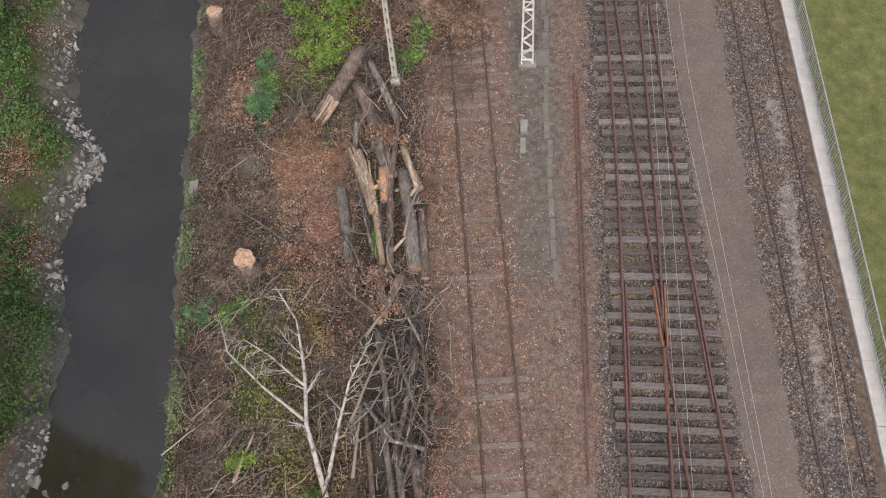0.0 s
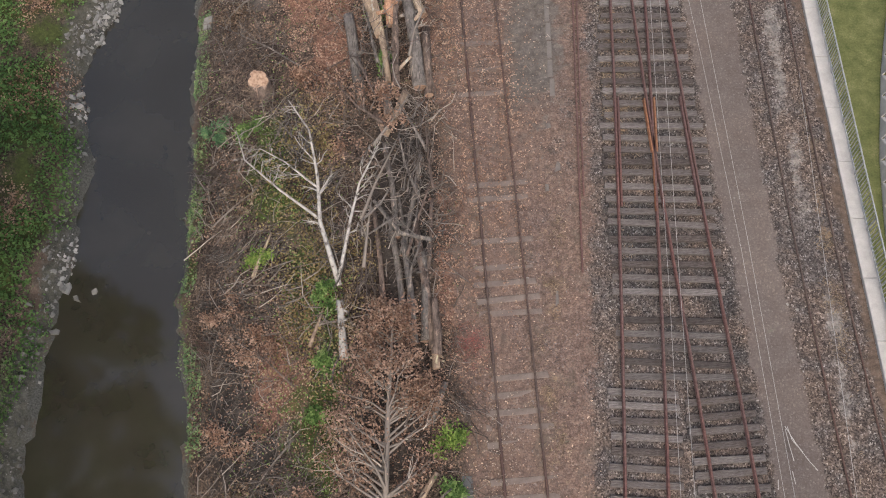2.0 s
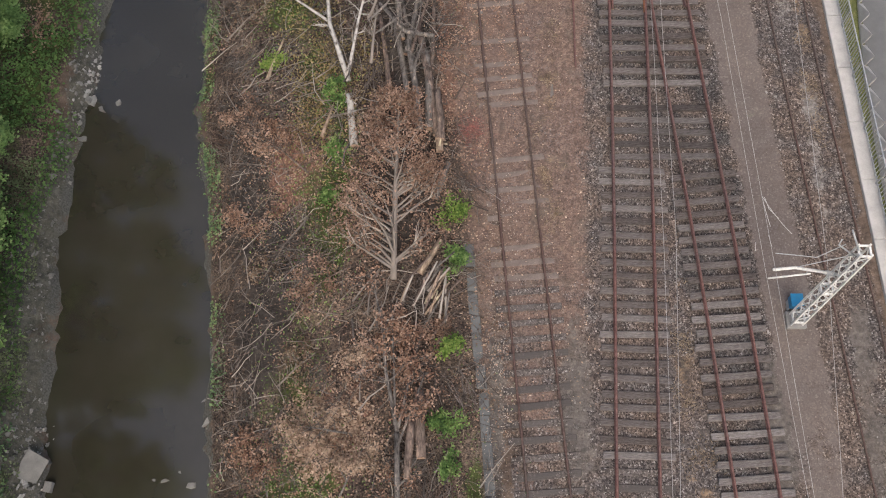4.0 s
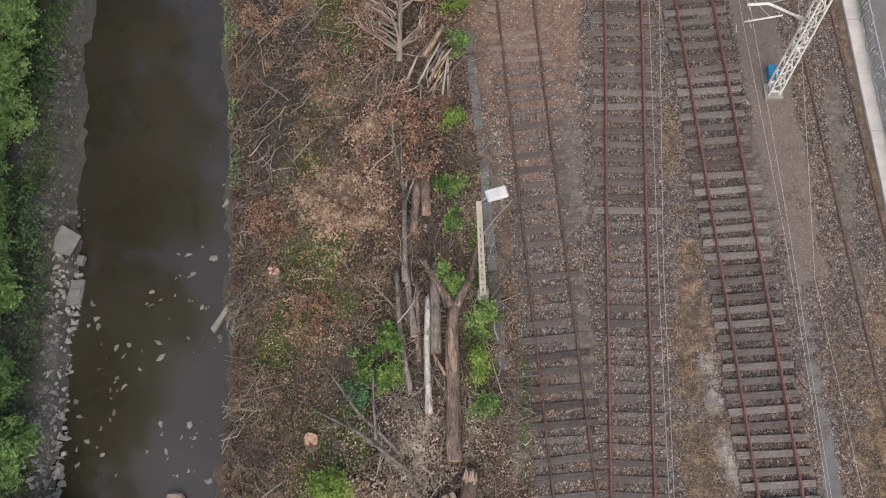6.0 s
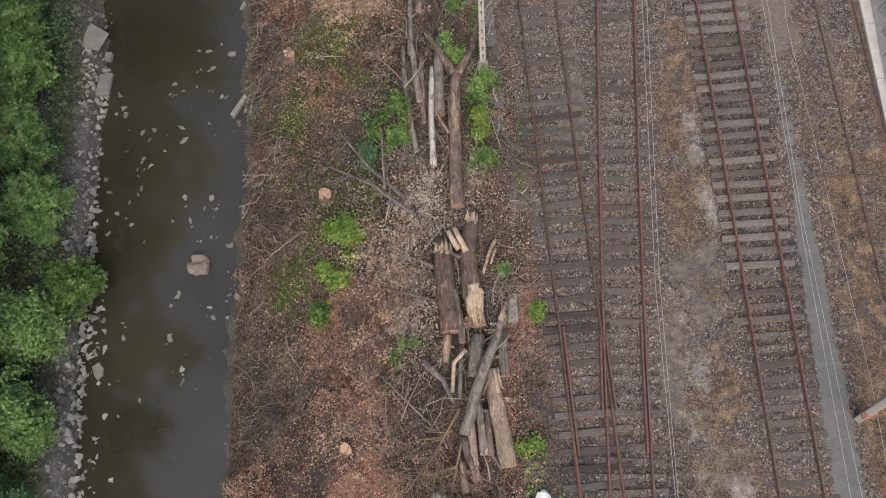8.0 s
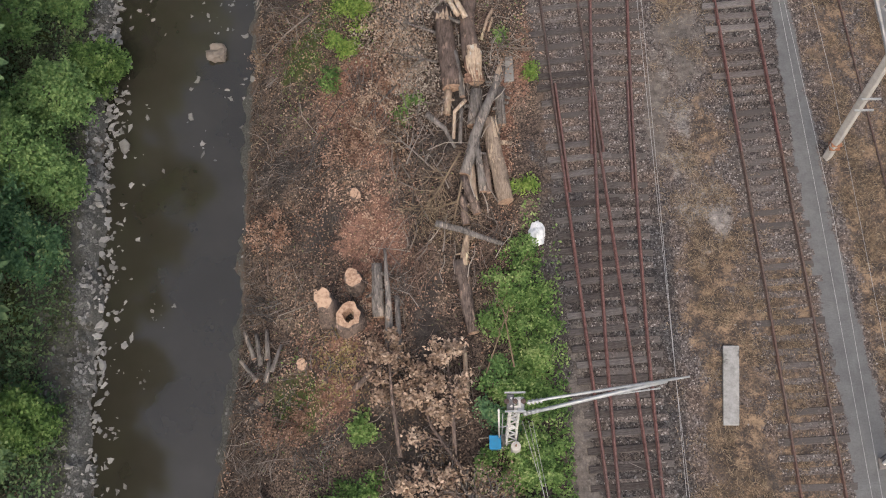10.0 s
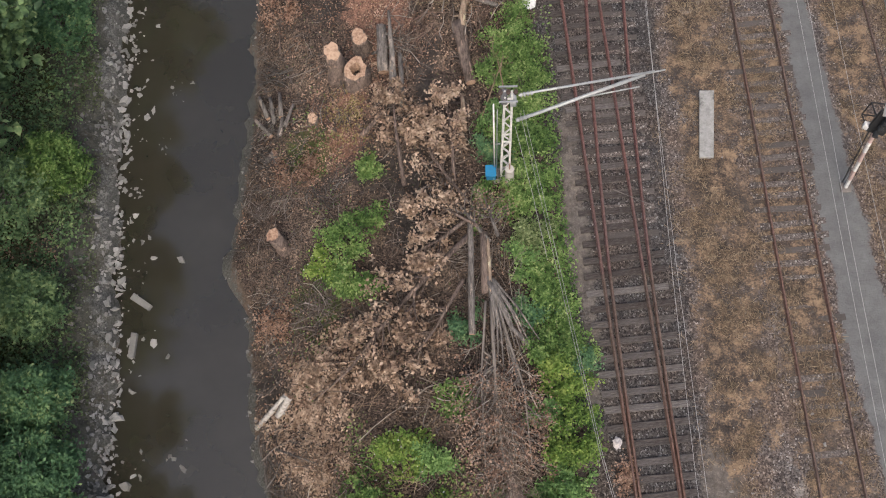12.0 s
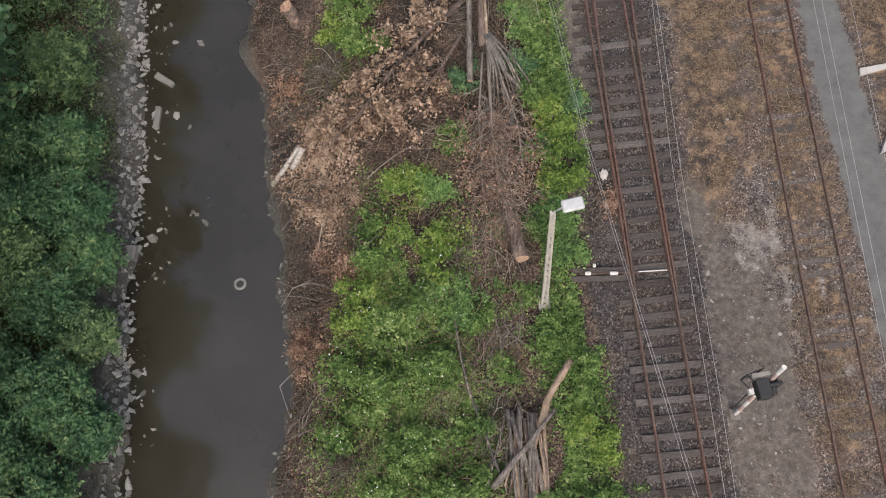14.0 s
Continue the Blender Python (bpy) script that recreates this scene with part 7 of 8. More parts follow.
def stones(n, size, material, label, seed, where):
    rng = np.random.default_rng(seed)
    x, y = where(n, rng)
    z = height(x, y)
    s = size * (0.4 + 1.9 * rng.random(len(x)) ** 3)
    me = facets(as_mesh("stones", *rocks(np.column_stack([x, y, z + s * 0.15]), s, rng), material))
    return tagged(new("stones", me), label, "stones", kind="stuff")


def on_ballast(n, rng):
    y = rng.uniform(-64, 34, n)
    x = line_a(y) - 1.0 + rng.random(n) * (line_d(y) + 1.2 - line_a(y) + 1.0)
    inside = (x > path_left(y) - 0.05) & (x < path_right(y) + 0.05) & (y < -8) | (x > line_c(y) + 1.7) & (x < line_d(y) - 1.6) & (y > -8) & (rng.random(n) < 0.92) | (x > wall_line(y) - 0.1) | (y < -32) & (x < line_b(y) + 2.2) & (rng.random(n) < 0.85)
    return x[~inside], y[~inside]


def near_points(n, rng):
    return rng.normal(9.2, 1.3, n), rng.normal(-56, 4.0, n)


def on_shore(n, rng):
    y = rng.uniform(-64, 32, n)
    keep = (np.sin(0.5 * y) + np.sin(1.37 * y + 1.0) + rng.normal(0, 0.5, n) > -0.2) & ((y < -5) | (rng.random(n) < 0.3))
    return (left_bank(y) - 0.55 + rng.normal(0, 0.45, n))[keep], y[keep]


def on_slope(n, rng):
    y = rng.uniform(-64, 32, n)
    return left_bank(y) - 0.2 - np.interp(y, (-6, 4), (1.9, 0.6)) * rng.random(n) ** 1.3, y


def rubble(n, rng):
    y = np.concatenate([rng.normal(21.0, 1.5, n // 2), rng.normal(15.4, 1.2, n // 5), rng.normal(7.6, 0.8, n // 5), rng.normal(27.6, 0.6, n // 10)])
    x = left_bank(y) + np.where(y > 18, 0.0, 0.3) + rng.normal(0.02, 0.4, len(y))
    return x, y


stones(6000, 0.022, PEBBLE, "pale and dark ballast stones strewn over the yard", 101, on_ballast)
stones(520, 0.042, PEBBLE, "larger pale stones strewn over the yard", 102, on_ballast)
stones(420, 0.05, PEBBLE, "pale rubble scattered round the signal", 103, near_points)
stones(4600, 0.07, ROCK, "line of pale stones along the far bank", 104, on_shore)
stones(3000, 0.06, ROCK, "small grey stones on the far bank's slope", 108, on_slope)


def revetment(seed):
    """Squared stones along the water, a close row at the foot and loose ones above it."""
    rng = np.random.default_rng(seed)
    foot = np.arange(-66, -13, 0.3)
    foot = foot + rng.normal(0, 0.05, len(foot))
    foot = foot[rng.random(len(foot)) < np.interp(foot, (-66, -50, -44, -16, -13), (0.55, 0.7, 0.95, 0.95, 0.4))]
    loose = rng.uniform(-66, -8, 1900)
    loose = loose[rng.random(1900) < 0.55 + 0.4 * np.sin(0.9 * loose + np.sin(2.3 * loose))]
    y = np.concatenate([foot, loose])
    x = left_bank(y) + np.concatenate([rng.normal(0.0, 0.12, len(foot)), 0.3 - 0.95 * rng.random(len(loose))])
    size = np.concatenate([0.17 * rng.uniform(0.5, 1.3, len(foot)), 0.12 * rng.uniform(0.3, 1.6, len(loose))])
    me = facets(as_mesh("stones", *rocks(np.column_stack([x, y, np.maximum(height(x, y), WATER) + 0.06]), size, rng, 0.45), BANK_STONE))
    tagged(new("stones", me), "row of flat pale grey stones edging the far bank", "stones", kind="stuff")


revetment(109)
stones(1100, 0.1, BANK_STONE, "heap of pale river stones at the water's edge", 105, rubble)


def river_stones(n, seed):
    rng = np.random.default_rng(seed)
    heart_y = np.concatenate([rng.normal(-17, 5, 20), rng.uniform(-60, -32, 14)])
    heart_f = np.concatenate([rng.random(20), rng.random(14) ** 2 * 0.5])
    pick = rng.integers(0, 34, n)
    y = heart_y[pick] + rng.normal(0, 0.45, n)
    f = np.clip(heart_f[pick] + rng.normal(0, 0.07, n), 0, 1)
    x = left_bank(y) + 0.3 + f * (right_bank(y) - left_bank(y) - 0.5)
    s = 0.085 * rng.uniform(0.35, 1.5, len(x)) ** 1.6
    me = facets(as_mesh("stones", *rocks(np.column_stack([x, y, WATER + s * 0.05]), s, rng, 0.28), ROCK))
    tagged(new("stones", me), "pale stones breaking the surface of the river", "stones", kind="stuff")


river_stones(170, 106)


def foot_stones(n, rng):
    y = np.concatenate([rng.uniform(-47, -21, n // 2), rng.choice(np.array((-24.5, -23.0, -29.0, -31.5, -35.0, -38.5, -43.0, -50.0, -55.5)), n // 2) + rng.normal(0, 0.9, n // 2)])
    return left_bank(y) + 0.1 + np.abs(rng.normal(0, 0.55, len(y))), y


def wet_stones(n, size, label, seed):
    rng = np.random.default_rng(seed)
    x, y = foot_stones(n, rng)
    s = size * rng.uniform(0.4, 1.5, len(x)) ** 1.5
    me = facets(as_mesh("stones", *rocks(np.column_stack([x, y, WATER + s * 0.08]), s, rng, 0.35), BANK_STONE))
    tagged(new("stones", me), label, "stones", kind="stuff")


wet_stones(230, 0.11, "pale stones lying in the water along the far bank", 110)


def near_bank_stones(n, rng):
    y = np.concatenate([rng.uniform(-64, 32, n // 2), rng.uniform(-60, -36, n // 3), rng.normal(23.6, 1.4, n // 8)])
    return right_bank(y) + rng.normal(0.05, 0.2, len(y)), y


def edge_weeds(n, seed):
    rng = np.random.default_rng(seed)
    y = rng.uniform(-14, 32, n)
    keep = (np.sin(0.8 * y) + np.sin(1.9 * y + 2.0) + rng.normal(0, 0.5, n) > 0.25) & (rng.random(n) < np.interp(y, (-14, -2, 6), (0.15, 0.5, 1)))
    y = y[keep]
    x = right_bank(y) + 0.15 + 0.75 * rng.random(len(y)) ** 1.5
    z = height(x, y) + 0.25 * rng.random(len(y))
    me = as_mesh("bank_weeds", *leaves(np.column_stack([x, y, z]), 0.1, rng, 0.7), TREE_LEAF)
    tagged(new("bank_weeds", me), "grassy green weeds along the near water's edge", "weeds", kind="stuff")


edge_weeds(12000, 181)
stones(900, 0.055, ROCK, "grey stones along the near water's edge", 107, near_bank_stones)


def wood_chips():
    rng = np.random.default_rng(161)
    n = 1900
    y = rng.uniform(-8, 29, n)
    x = line_a(y) - 2.6 + 5.4 * rng.random(n) ** 1.4
    z = height(x, y) + 0.02
    me = as_mesh("wood_chips", *leaves(np.column_stack([x, y, z]), 0.066, rng, 0.4), TAN_LEAF)
    tagged(new("wood_chips", me), "pale wood chips and dry leaves along the old track", "wood chips", kind="stuff")


wood_chips()


# ---- masts, lamps, signals, wires ----
def lattice_mast(base, top, w0, w1, label, bays=14, material=None):
    """A four-legged lattice mast with zigzag lacing, on a concrete footing."""
    look_of = material or WHITE_STEEL
    base, top = Vector(base), Vector(top)
    ob = thing("catenary_mast", base, label, "mast", "masts of the overhead line")
    rise = top - base

    def corner(k, f):
        w = (w0 * (1 - f) + w1 * f) / 2
        return rise * f + Vector(((-w, w, w, -w)[k], (-w, -w, w, w)[k], 0))

    bm = bmesh.new()
    add_box(bm, (0, 0, 0.02), (w0 + 0.3, w0 + 0.25, 0.3), bevel=0.03)
    part("footing", bm, OLD_CONCRETE, ob)
    for k in range(4):
        bm = bmesh.new()
        add_bar(bm, corner(k, 0.02), corner(k, 1), 0.06)
        part("leg", bm, look_of, ob)
    for k in range(4):
        for b in range(bays):
            f0, f1 = 0.03 + 0.95 * b / bays, 0.03 + 0.95 * (b + 1) / bays
            i, j = (k, (k + 1) % 4) if b % 2 else ((k + 1) % 4, k)
            bm = bmesh.new()
            add_bar(bm, corner(i, f0), corner(j, f1), 0.035)
            part("lacing", bm, look_of, ob)
    for f in (0.06, 0.5, 0.985):
        bm = bmesh.new()
        for k in range(4):
            add_bar(bm, corner(k, f), corner((k + 1) % 4, f), 0.06)
        part("collar", bm, look_of, ob)
    return ob


def pipe(owner, name, pts, width, material, label=""):
    o = Vector(owner.location)
    bm = sweep([Vector(p) - o for p in pts], width, 8)
    return part(name, bm, material, owner, label, True)


def insulator(owner, a, b):
    o = Vector(owner.location)
    a, b = Vector(a) - o, Vector(b) - o
    bm = bmesh.new()
    add_bar(bm, a, b, 0.07, sides=8)
    for f in (0.15, 0.38, 0.62, 0.85):
        d = (b - a).normalized() * 0.03
        p = a.lerp(b, f)
        add_bar(bm, p - d, p + d, 0.16, sides=8)
    part("insulator", bm, GALVANISED, owner, "ribbed grey insulator")


mast = lattice_mast((11.13, -4.68, -0.05), (11.12, -4.72, 7.3), 0.42, 0.34, "white lattice catenary mast beside the dirt road")
pipe(mast, "strut", [(10.95, -4.7, 5.1), (9.15, -5.1, 6.8), (8.45, -5.2, 6.9)], 0.1, WHITE_STEEL)
insulator(mast, (10.85, -4.72, 5.2), (10.45, -4.82, 5.57))
pipe(mast, "stay", [(10.95, -4.7, 6.85), (9.15, -5.1, 6.82)], 0.03, GALVANISED)
pipe(mast, "steady_arm", [(9.9, -4.95, 5.85), (8.65, -5.02, 5.6)], 0.06, WHITE_STEEL)
pipe(mast, "drop_rod", [(9.75, -4.95, 6.25), (9.75, -4.97, 5.85)], 0.03, GALVANISED)
pipe(mast, "bracket", [(11.0, -4.7, 6.7), (10.5, -4.4, 6.9), (10.55, -4.3, 7.1)], 0.06, GALVANISED)
pipe(mast, "bracket", [(10.95, -4.7, 7.2), (10.7, -4.2, 7.6)], 0.06, GALVANISED)
pipe(mast, "feeder_wire", [(10.6, -4.5, 7.2), (9.7, -4.9, 7.15), (9.0, -4.9, 7.35), (8.4, -4.9, 7.5)], 0.03, GALVANISED)

lattice_mast((1.38, 24.9, -0.05), (1.25, 24.95, 7.3), 0.5, 0.3, "white lattice catenary mast on a concrete footing", 14)

mast_n = lattice_mast((0.42, -37.95, -0.1), (0.52, -37.6, 6.0), 0.32, 0.24, "white lattice mast with a transformer head among shrubs", 12)
pipe(mast_n, "boom", [(0.9, -37.6, 5.93), (1.5, -37.5, 5.95), (5.3, -36.95, 6.04)], 0.09, GALVANISED)
pipe(mast_n, "boom", [(0.8, -37.66, 4.15), (1.5, -37.56, 4.45), (5.0, -37.0, 5.95)], 0.13, GALVANISED)
pipe(mast_n, "boom_end", [(5.0, -37.0, 6.0), (5.65, -36.9, 6.05)], 0.06, GALVANISED)
pipe(mast_n, "steady_arm", [(3.0, -37.3, 5.0), (4.9, -37.1, 5.3)], 0.05, GALVANISED)
insulator(mast_n, (0.85, -37.62, 5.93), (1.35, -37.54, 5.95))
insulator(mast_n, (0.8, -37.66, 4.15), (1.3, -37.58, 4.36))
for dx, dy, w, d, h, z in ((-0.15, 0.02, 0.22, 0.46, 0.35, 5.9), (0.15, -0.05, 0.22, 0.46, 0.3, 5.85)):
    bm = bmesh.new()
    add_box(bm, (0.1 + dx, 0.35 + dy, z), (w, d, h), bevel=0.03)
    part("head_box", bm, (DULL_STEEL, GALVANISED)[dx > 0], mast_n, "weathered grey switch box")
for dy in (-0.28, 0.28):
    bm = bmesh.new()
    add_bar(bm, (-0.22, 0.35 + dy, 6.1), (0.4, 0.35 + dy, 6.1), 0.05)
    part("cross_arm", bm, GALVANISED, mast_n)
for dx in (-0.16, 0.09, 0.33):
    bm = bmesh.new()
    add_bar(bm, (dx, 0.35, 6.1), (dx, 0.35, 6.4), 0.09, sides=8)
    add_bar(bm, (dx, 0.35, 6.2), (dx, 0.35, 6.26), 0.16, sides=8)
    part("insulator", bm, DARK_RAIL, mast_n, "dark brown ribbed insulator")
pipe(mast_n, "drive_rod", [(0.02, -37.95, 0.4), (0.02, -37.75, 5.6)], 0.06, WHITE_STEEL)
pipe(mast_n, "drive_rod", [(0.10, -38.05, 0.4), (0.14, -37.85, 5.4)], 0.03, GALVANISED)
pipe(mast_n, "guide", [(0.02, -37.85, 2.6), (0.4, -37.8, 2.6)], 0.05, GALVANISED)


def cabinet(x, y, z, w, d, h, label):
    bm = bmesh.new()
    add_box(bm, (0, 0, h / 2), (w, d, h), bevel=0.02)
    ob = part("cabinet", bm, BLUE_PAINT, None)
    ob.location = (x, y, z)
    tagged(ob, label, "electrical cabinet", "blue cabinets at the masts")
    bm = bmesh.new()
    add_box(bm, (0, 0, h + 0.012), (w + 0.05, d + 0.05, 0.03), bevel=0.008)
    part("lid", bm, BLUE_PAINT, ob)
    bm = bmesh.new()
    add_box(bm, (0, -d / 2 - 0.008, h * 0.5), (w * 0.8, 0.02, h * 0.8))
    door = part("door", bm, BLUE_PAINT, ob)
    bm = bmesh.new()
    add_box(bm, (w * 0.3, -d / 2 - 0.025, h * 0.5), (0.03, 0.02, 0.12))
    part("handle", bm, GALVANISED, door, "steel handle")
    for sx in (-1, 1):
        bm = bmesh.new()
        add_box(bm, (sx * w * 0.4, 0, -0.2), (0.05, d * 0.8, 0.42))
        part("leg", bm, GALVANISED, ob)
    return ob


cabinet(11.05, -4.12, 0.3, 0.4, 0.42, 0.42, "blue switch cabinet at the foot of a mast")
cabinet(-0.12, -38.1, 0.35, 0.36, 0.42, 0.42, "bright blue switch cabinet at the foot of a mast")


def tension_weight():
    ob = thing("tension_weight", (0.58, -38.32, -0.1), "pale concrete balance weight beside a mast", "balance weight")
    for k in range(8):
        bm = bmesh.new()
        add_bar(bm, (0, 0, 0.16 + 0.17 * k), (0, 0, 0.32 + 0.17 * k), 0.34, sides=16)
        part("disc", bm, POST_CONCRETE, ob, smooth=False)
    bm = bmesh.new()
    add_bar(bm, (0, 0, 0), (0, 0, 2.0), 0.04, sides=8)
    part("rod", bm, RUSTED, ob)


tension_weight()


def lamp_post(base, top, head, label):
    """A slotted concrete post with a curved pipe arm and a flat lamp head."""
    base, top, head = Vector(base), Vector(top), Vector(head)
    ob = thing("lamp_post", base, label, "lamp post", "lamp posts of the yard")
    rise = top - base
    for s in (-1, 1):
        bm = bmesh.new()
        vs = []
        for f, w, d in ((0, 0.15, 0.24), (1, 0.075, 0.13)):
            c = rise * f + Vector((s * (0.082 * (1 - f) + 0.05 * f), 0, -0.2 if f == 0 else 0))
            hw = (0.042 * (1 - f) + 0.03 * f)
            vs.append([bm.verts.new(c + Vector((a * hw, b * d / 2, 0))) for a, b in ((-1, -1), (1, -1), (1, 1), (-1, 1))])
        for j in range(4):
            bm.faces.new((vs[0][j], vs[0][(j + 1) % 4], vs[1][(j + 1) % 4], vs[1][j]))
        bm.faces.new(vs[1])
        part("upright", bm, POST_CONCRETE, ob)
    for k in range(30):
        f = (k + 0.5) / 30
        if 0.06 < f < 0.85 and k % 2:
            continue
        bm = bmesh.new()
        add_box(bm, rise * f, (0.125 * (1 - f) + 0.078 * f, 0.16 * (1 - f) + 0.09 * f, rise.z / 30 * 0.98))
        part("web", bm, POST_CONCRETE, ob)
    bm = bmesh.new()
    add_box(bm, (0, 0, 0.12), (0.42, 0.44, 0.4), bevel=0.03)
    part("footing", bm, POST_CONCRETE, ob)
    bm = bmesh.new()
    way = (head - top)
    pts = [rise + way * f + Vector((0, 0, 0.28 * math.sin(math.pi * min(f * 1.4, 1) * 0.5))) for f in (0, 0.1, 0.25, 0.5, 0.8)]
    pts[0] = rise - Vector((0, 0, 0.4))
    bm.free()
    bm = sweep(pts, 0.06, 8)
    arm = part("arm", bm, GALVANISED, ob)
    turn = Matrix.Rotation(math.atan2(way.y, way.x), 4, "Z")
    bm = bmesh.new()
    add_box(bm, head - base + Vector((0, 0, 0.26)), (0.62, 0.36, 0.14), turn, bevel=0.035)
    lamp = part("lamp_head", bm, LAMP_HEAD, ob, "flat light grey lamp housing")
    bm = bmesh.new()
    add_box(bm, head - base + Vector((0, 0, 0.175)), (0.46, 0.26, 0.03), turn)
    part("lens", bm, LAMP_HEAD, lamp)
    return ob


lamp_post((-0.39, -13.07, -0.12), (-0.39, -13.06, 9.1), (0.12, -12.91, 9.15), "slotted concrete lamp post with a flat head beside shrubs")
lamp_post((1.66, -53.23, -0.1), (1.58, -52.9, 9.1), (2.12, -52.78, 9.15), "slotted concrete lamp post among green bushes")
lamp_post((-4.43, 23.88, -0.15), (-4.42, 23.95, 9.1), (-3.9, 24.1, 9.15), "slotted concrete lamp post behind the felled trunks")


def wooden_pole():
    base, top = Vector((12.70, -27.3, -0.1)), Vector((12.4, -26.9, 9.4))
    ob = thing("utility_pole", base, "tall pale square concrete pole with steel crossbars", "utility pole")
    bm = bmesh.new()
    add_bar(bm, (0, 0, -0.2), top - base, 0.3, 0.26)
    bmesh.ops.bevel(bm, geom=list(bm.edges), offset=0.03, segments=1, affect="EDGES")
    part("shaft", bm, POST_CONCRETE, ob)
    for f in (0.42, 0.5):
        bm = bmesh.new()
        c = (top - base) * f
        add_bar(bm, c + Vector((-0.2, -0.18, 0)), c + Vector((0.45, -0.18, 0)), 0.06)
        part("crossbar", bm, GALVANISED, ob)
    for f in (0.1, 0.13):
        bm = bmesh.new()
        c = (top - base) * f
        add_box(bm, c, (0.38, 0.36, 0.05))
        part("band", bm, RUSTED, ob)


wooden_pole()


FADED_BAND = plain_material("faded_pink_paint", (0.50, 0.36, 0.32), 0.6, 0.0, 0.2)


def signal(base, top, head_z, facing, label, boxed=False):
    """A railway signal: a banded post, a black head with hoods and a small cabinet."""
    base, top = Vector(base), Vector(top)
    ob = thing("railway_signal", base, label, "railway signal", "signals of the yard")
    rise = top - base
    bands = 9
    for k in range(bands):
        bm = bmesh.new()
        add_bar(bm, rise * (k / bands), rise * ((k + 1) / bands), 0.15, sides=12)
        part("band", bm, (WHITE_STEEL, FADED_BAND)[k % 2], ob, ("white painted band", "faded red painted band")[k % 2])
    c = rise * (head_z / rise.z) + Vector((0, -0.14, 0))
    turn = Matrix.Rotation(facing, 4, "Z")
    bm = bmesh.new()
    add_box(bm, c, (0.62, 0.12, 1.5), turn, bevel=0.03)
    head = part("head", bm, BLACK_PAINT, ob, "black signal plate")
    for dz in (-0.5, -0.1, 0.3, 0.6):
        bm = bmesh.new()
        p = c + turn @ Vector((0, -0.08, dz))
        add_bar(bm, p, p + turn @ Vector((0, -0.22, -0.02)), 0.2, sides=12)
        part("hood", bm, BLACK_PAINT, head)
    bm = bmesh.new()
    add_box(bm, c + turn @ Vector((0, 0.12, -0.1)), (0.5, 0.22, 1.2), turn, bevel=0.03)
    part("casing", bm, BLACK_PAINT, head)
    bm = bmesh.new()
    if boxed:
        add_box(bm, c + turn @ Vector((-0.3, -0.06, 0.55)), (0.42, 0.62, 0.5), turn, bevel=0.03)
        part("hood_box", bm, BLACK_PAINT, head)
        bm = bmesh.new()
        add_box(bm, c + turn @ Vector((-0.3, 0.36, 0.79)), (0.56, 0.12, 0.06), turn)
    else:
        add_box(bm, c + turn @ Vector((0.05, 0.02, 0.79)), (0.6, 0.5, 0.04), turn)
    part("cap", bm, OLD_CONCRETE, head, "pale weathered top plate")
    bm = bmesh.new()
    add_box(bm, c + turn @ Vector((-0.36, 0.05, -0.55)), (0.2, 0.2, 0.25), turn, bevel=0.02)
    part("terminal_box", bm, WHITE_STEEL, ob, "small white terminal box")
    bm = bmesh.new()
    for a, b in (((-0.3, 0.1, -0.7), (-0.55, 0.5, -0.7)), ((-0.55, 0.5, -0.7), (0.0, 0.6, -0.7)), ((-0.55, 0.5, -0.7), (-0.55, 0.5, 0.2)), ((-0.3, 0.1, 0.2), (-0.55, 0.5, 0.2)), ((0.0, 0.6, -0.7), (0.0, 0.6, 0.2)), ((-0.55, 0.5, 0.2), (0.0, 0.6, 0.2))):
        add_bar(bm, c + turn @ Vector(a), c + turn @ Vector(b), 0.035)
    part("service_cage", bm, BLACK_PAINT, ob, "dark steel service cage")
    for s in (-0.13, 0.13):
        bm = bmesh.new()
        add_bar(bm, rise * 0.02 + Vector((s, 0.14, 0)), rise * 0.62 + Vector((s, 0.14, 0)), 0.03)
        part("ladder_rail", bm, BLACK_PAINT, ob)
    bm = bmesh.new()
    add_box(bm, (0, 0, -0.03), (0.4, 0.4, 0.2), bevel=0.03)
    part("footing", bm, WORN_CONCRETE, ob)


signal((13.19, -38.79, -0.05), (12.8, -38.1, 5.9), 4.75, radians(-20), "black railway signal on a red and white banded post")
signal((8.19, -57.36, -0.05), (8.39, -56.78, 5.8), 4.0, radians(10), "black railway signal on a banded post in gravel", True)


def wire(label, pts, width=0.014):
    bm = sweep(pts, width, 5)
    tagged(part("overhead_wire", bm, WIRE), label, "wire", "overhead wires")


CONTACT, CARRIER = "thin grey contact wire above the track", "thin grey carrier wire above the track"
wire(CONTACT, [(5.9, 40, 5.5), (5.62, 3, 5.5), (5.5, -4, 5.5), (5.2, -13.5, 5.5), (5.0, -24, 5.5), (5.35, -37, 5.5), (5.62, -44, 5.5), (5.94, -50.3, 5.5), (6.5, -57.5, 5.5), (7.3, -70, 5.5)])
wire(CARRIER, [(5.9, 40, 7.2), (5.6, -4, 7.1), (5.2, -14, 6.4), (5.0, -24, 6.3), (5.2, -36.9, 6.3), (5.34, -44, 6.1), (5.56, -50, 6.0), (6.8, -70, 6.6)])
wire(CONTACT, [(6.1, 36, 5.5), (6.64, 19.3, 5.5), (7.4, 12, 5.5), (8.05, 4.8, 5.5), (8.65, -5.0, 5.5), (9.24, -13, 5.5), (9.6, -21, 5.5), (10.2, -31.3, 5.5), (10.75, -43, 5.5), (11.6, -60, 5.5), (12.2, -72, 5.5)])
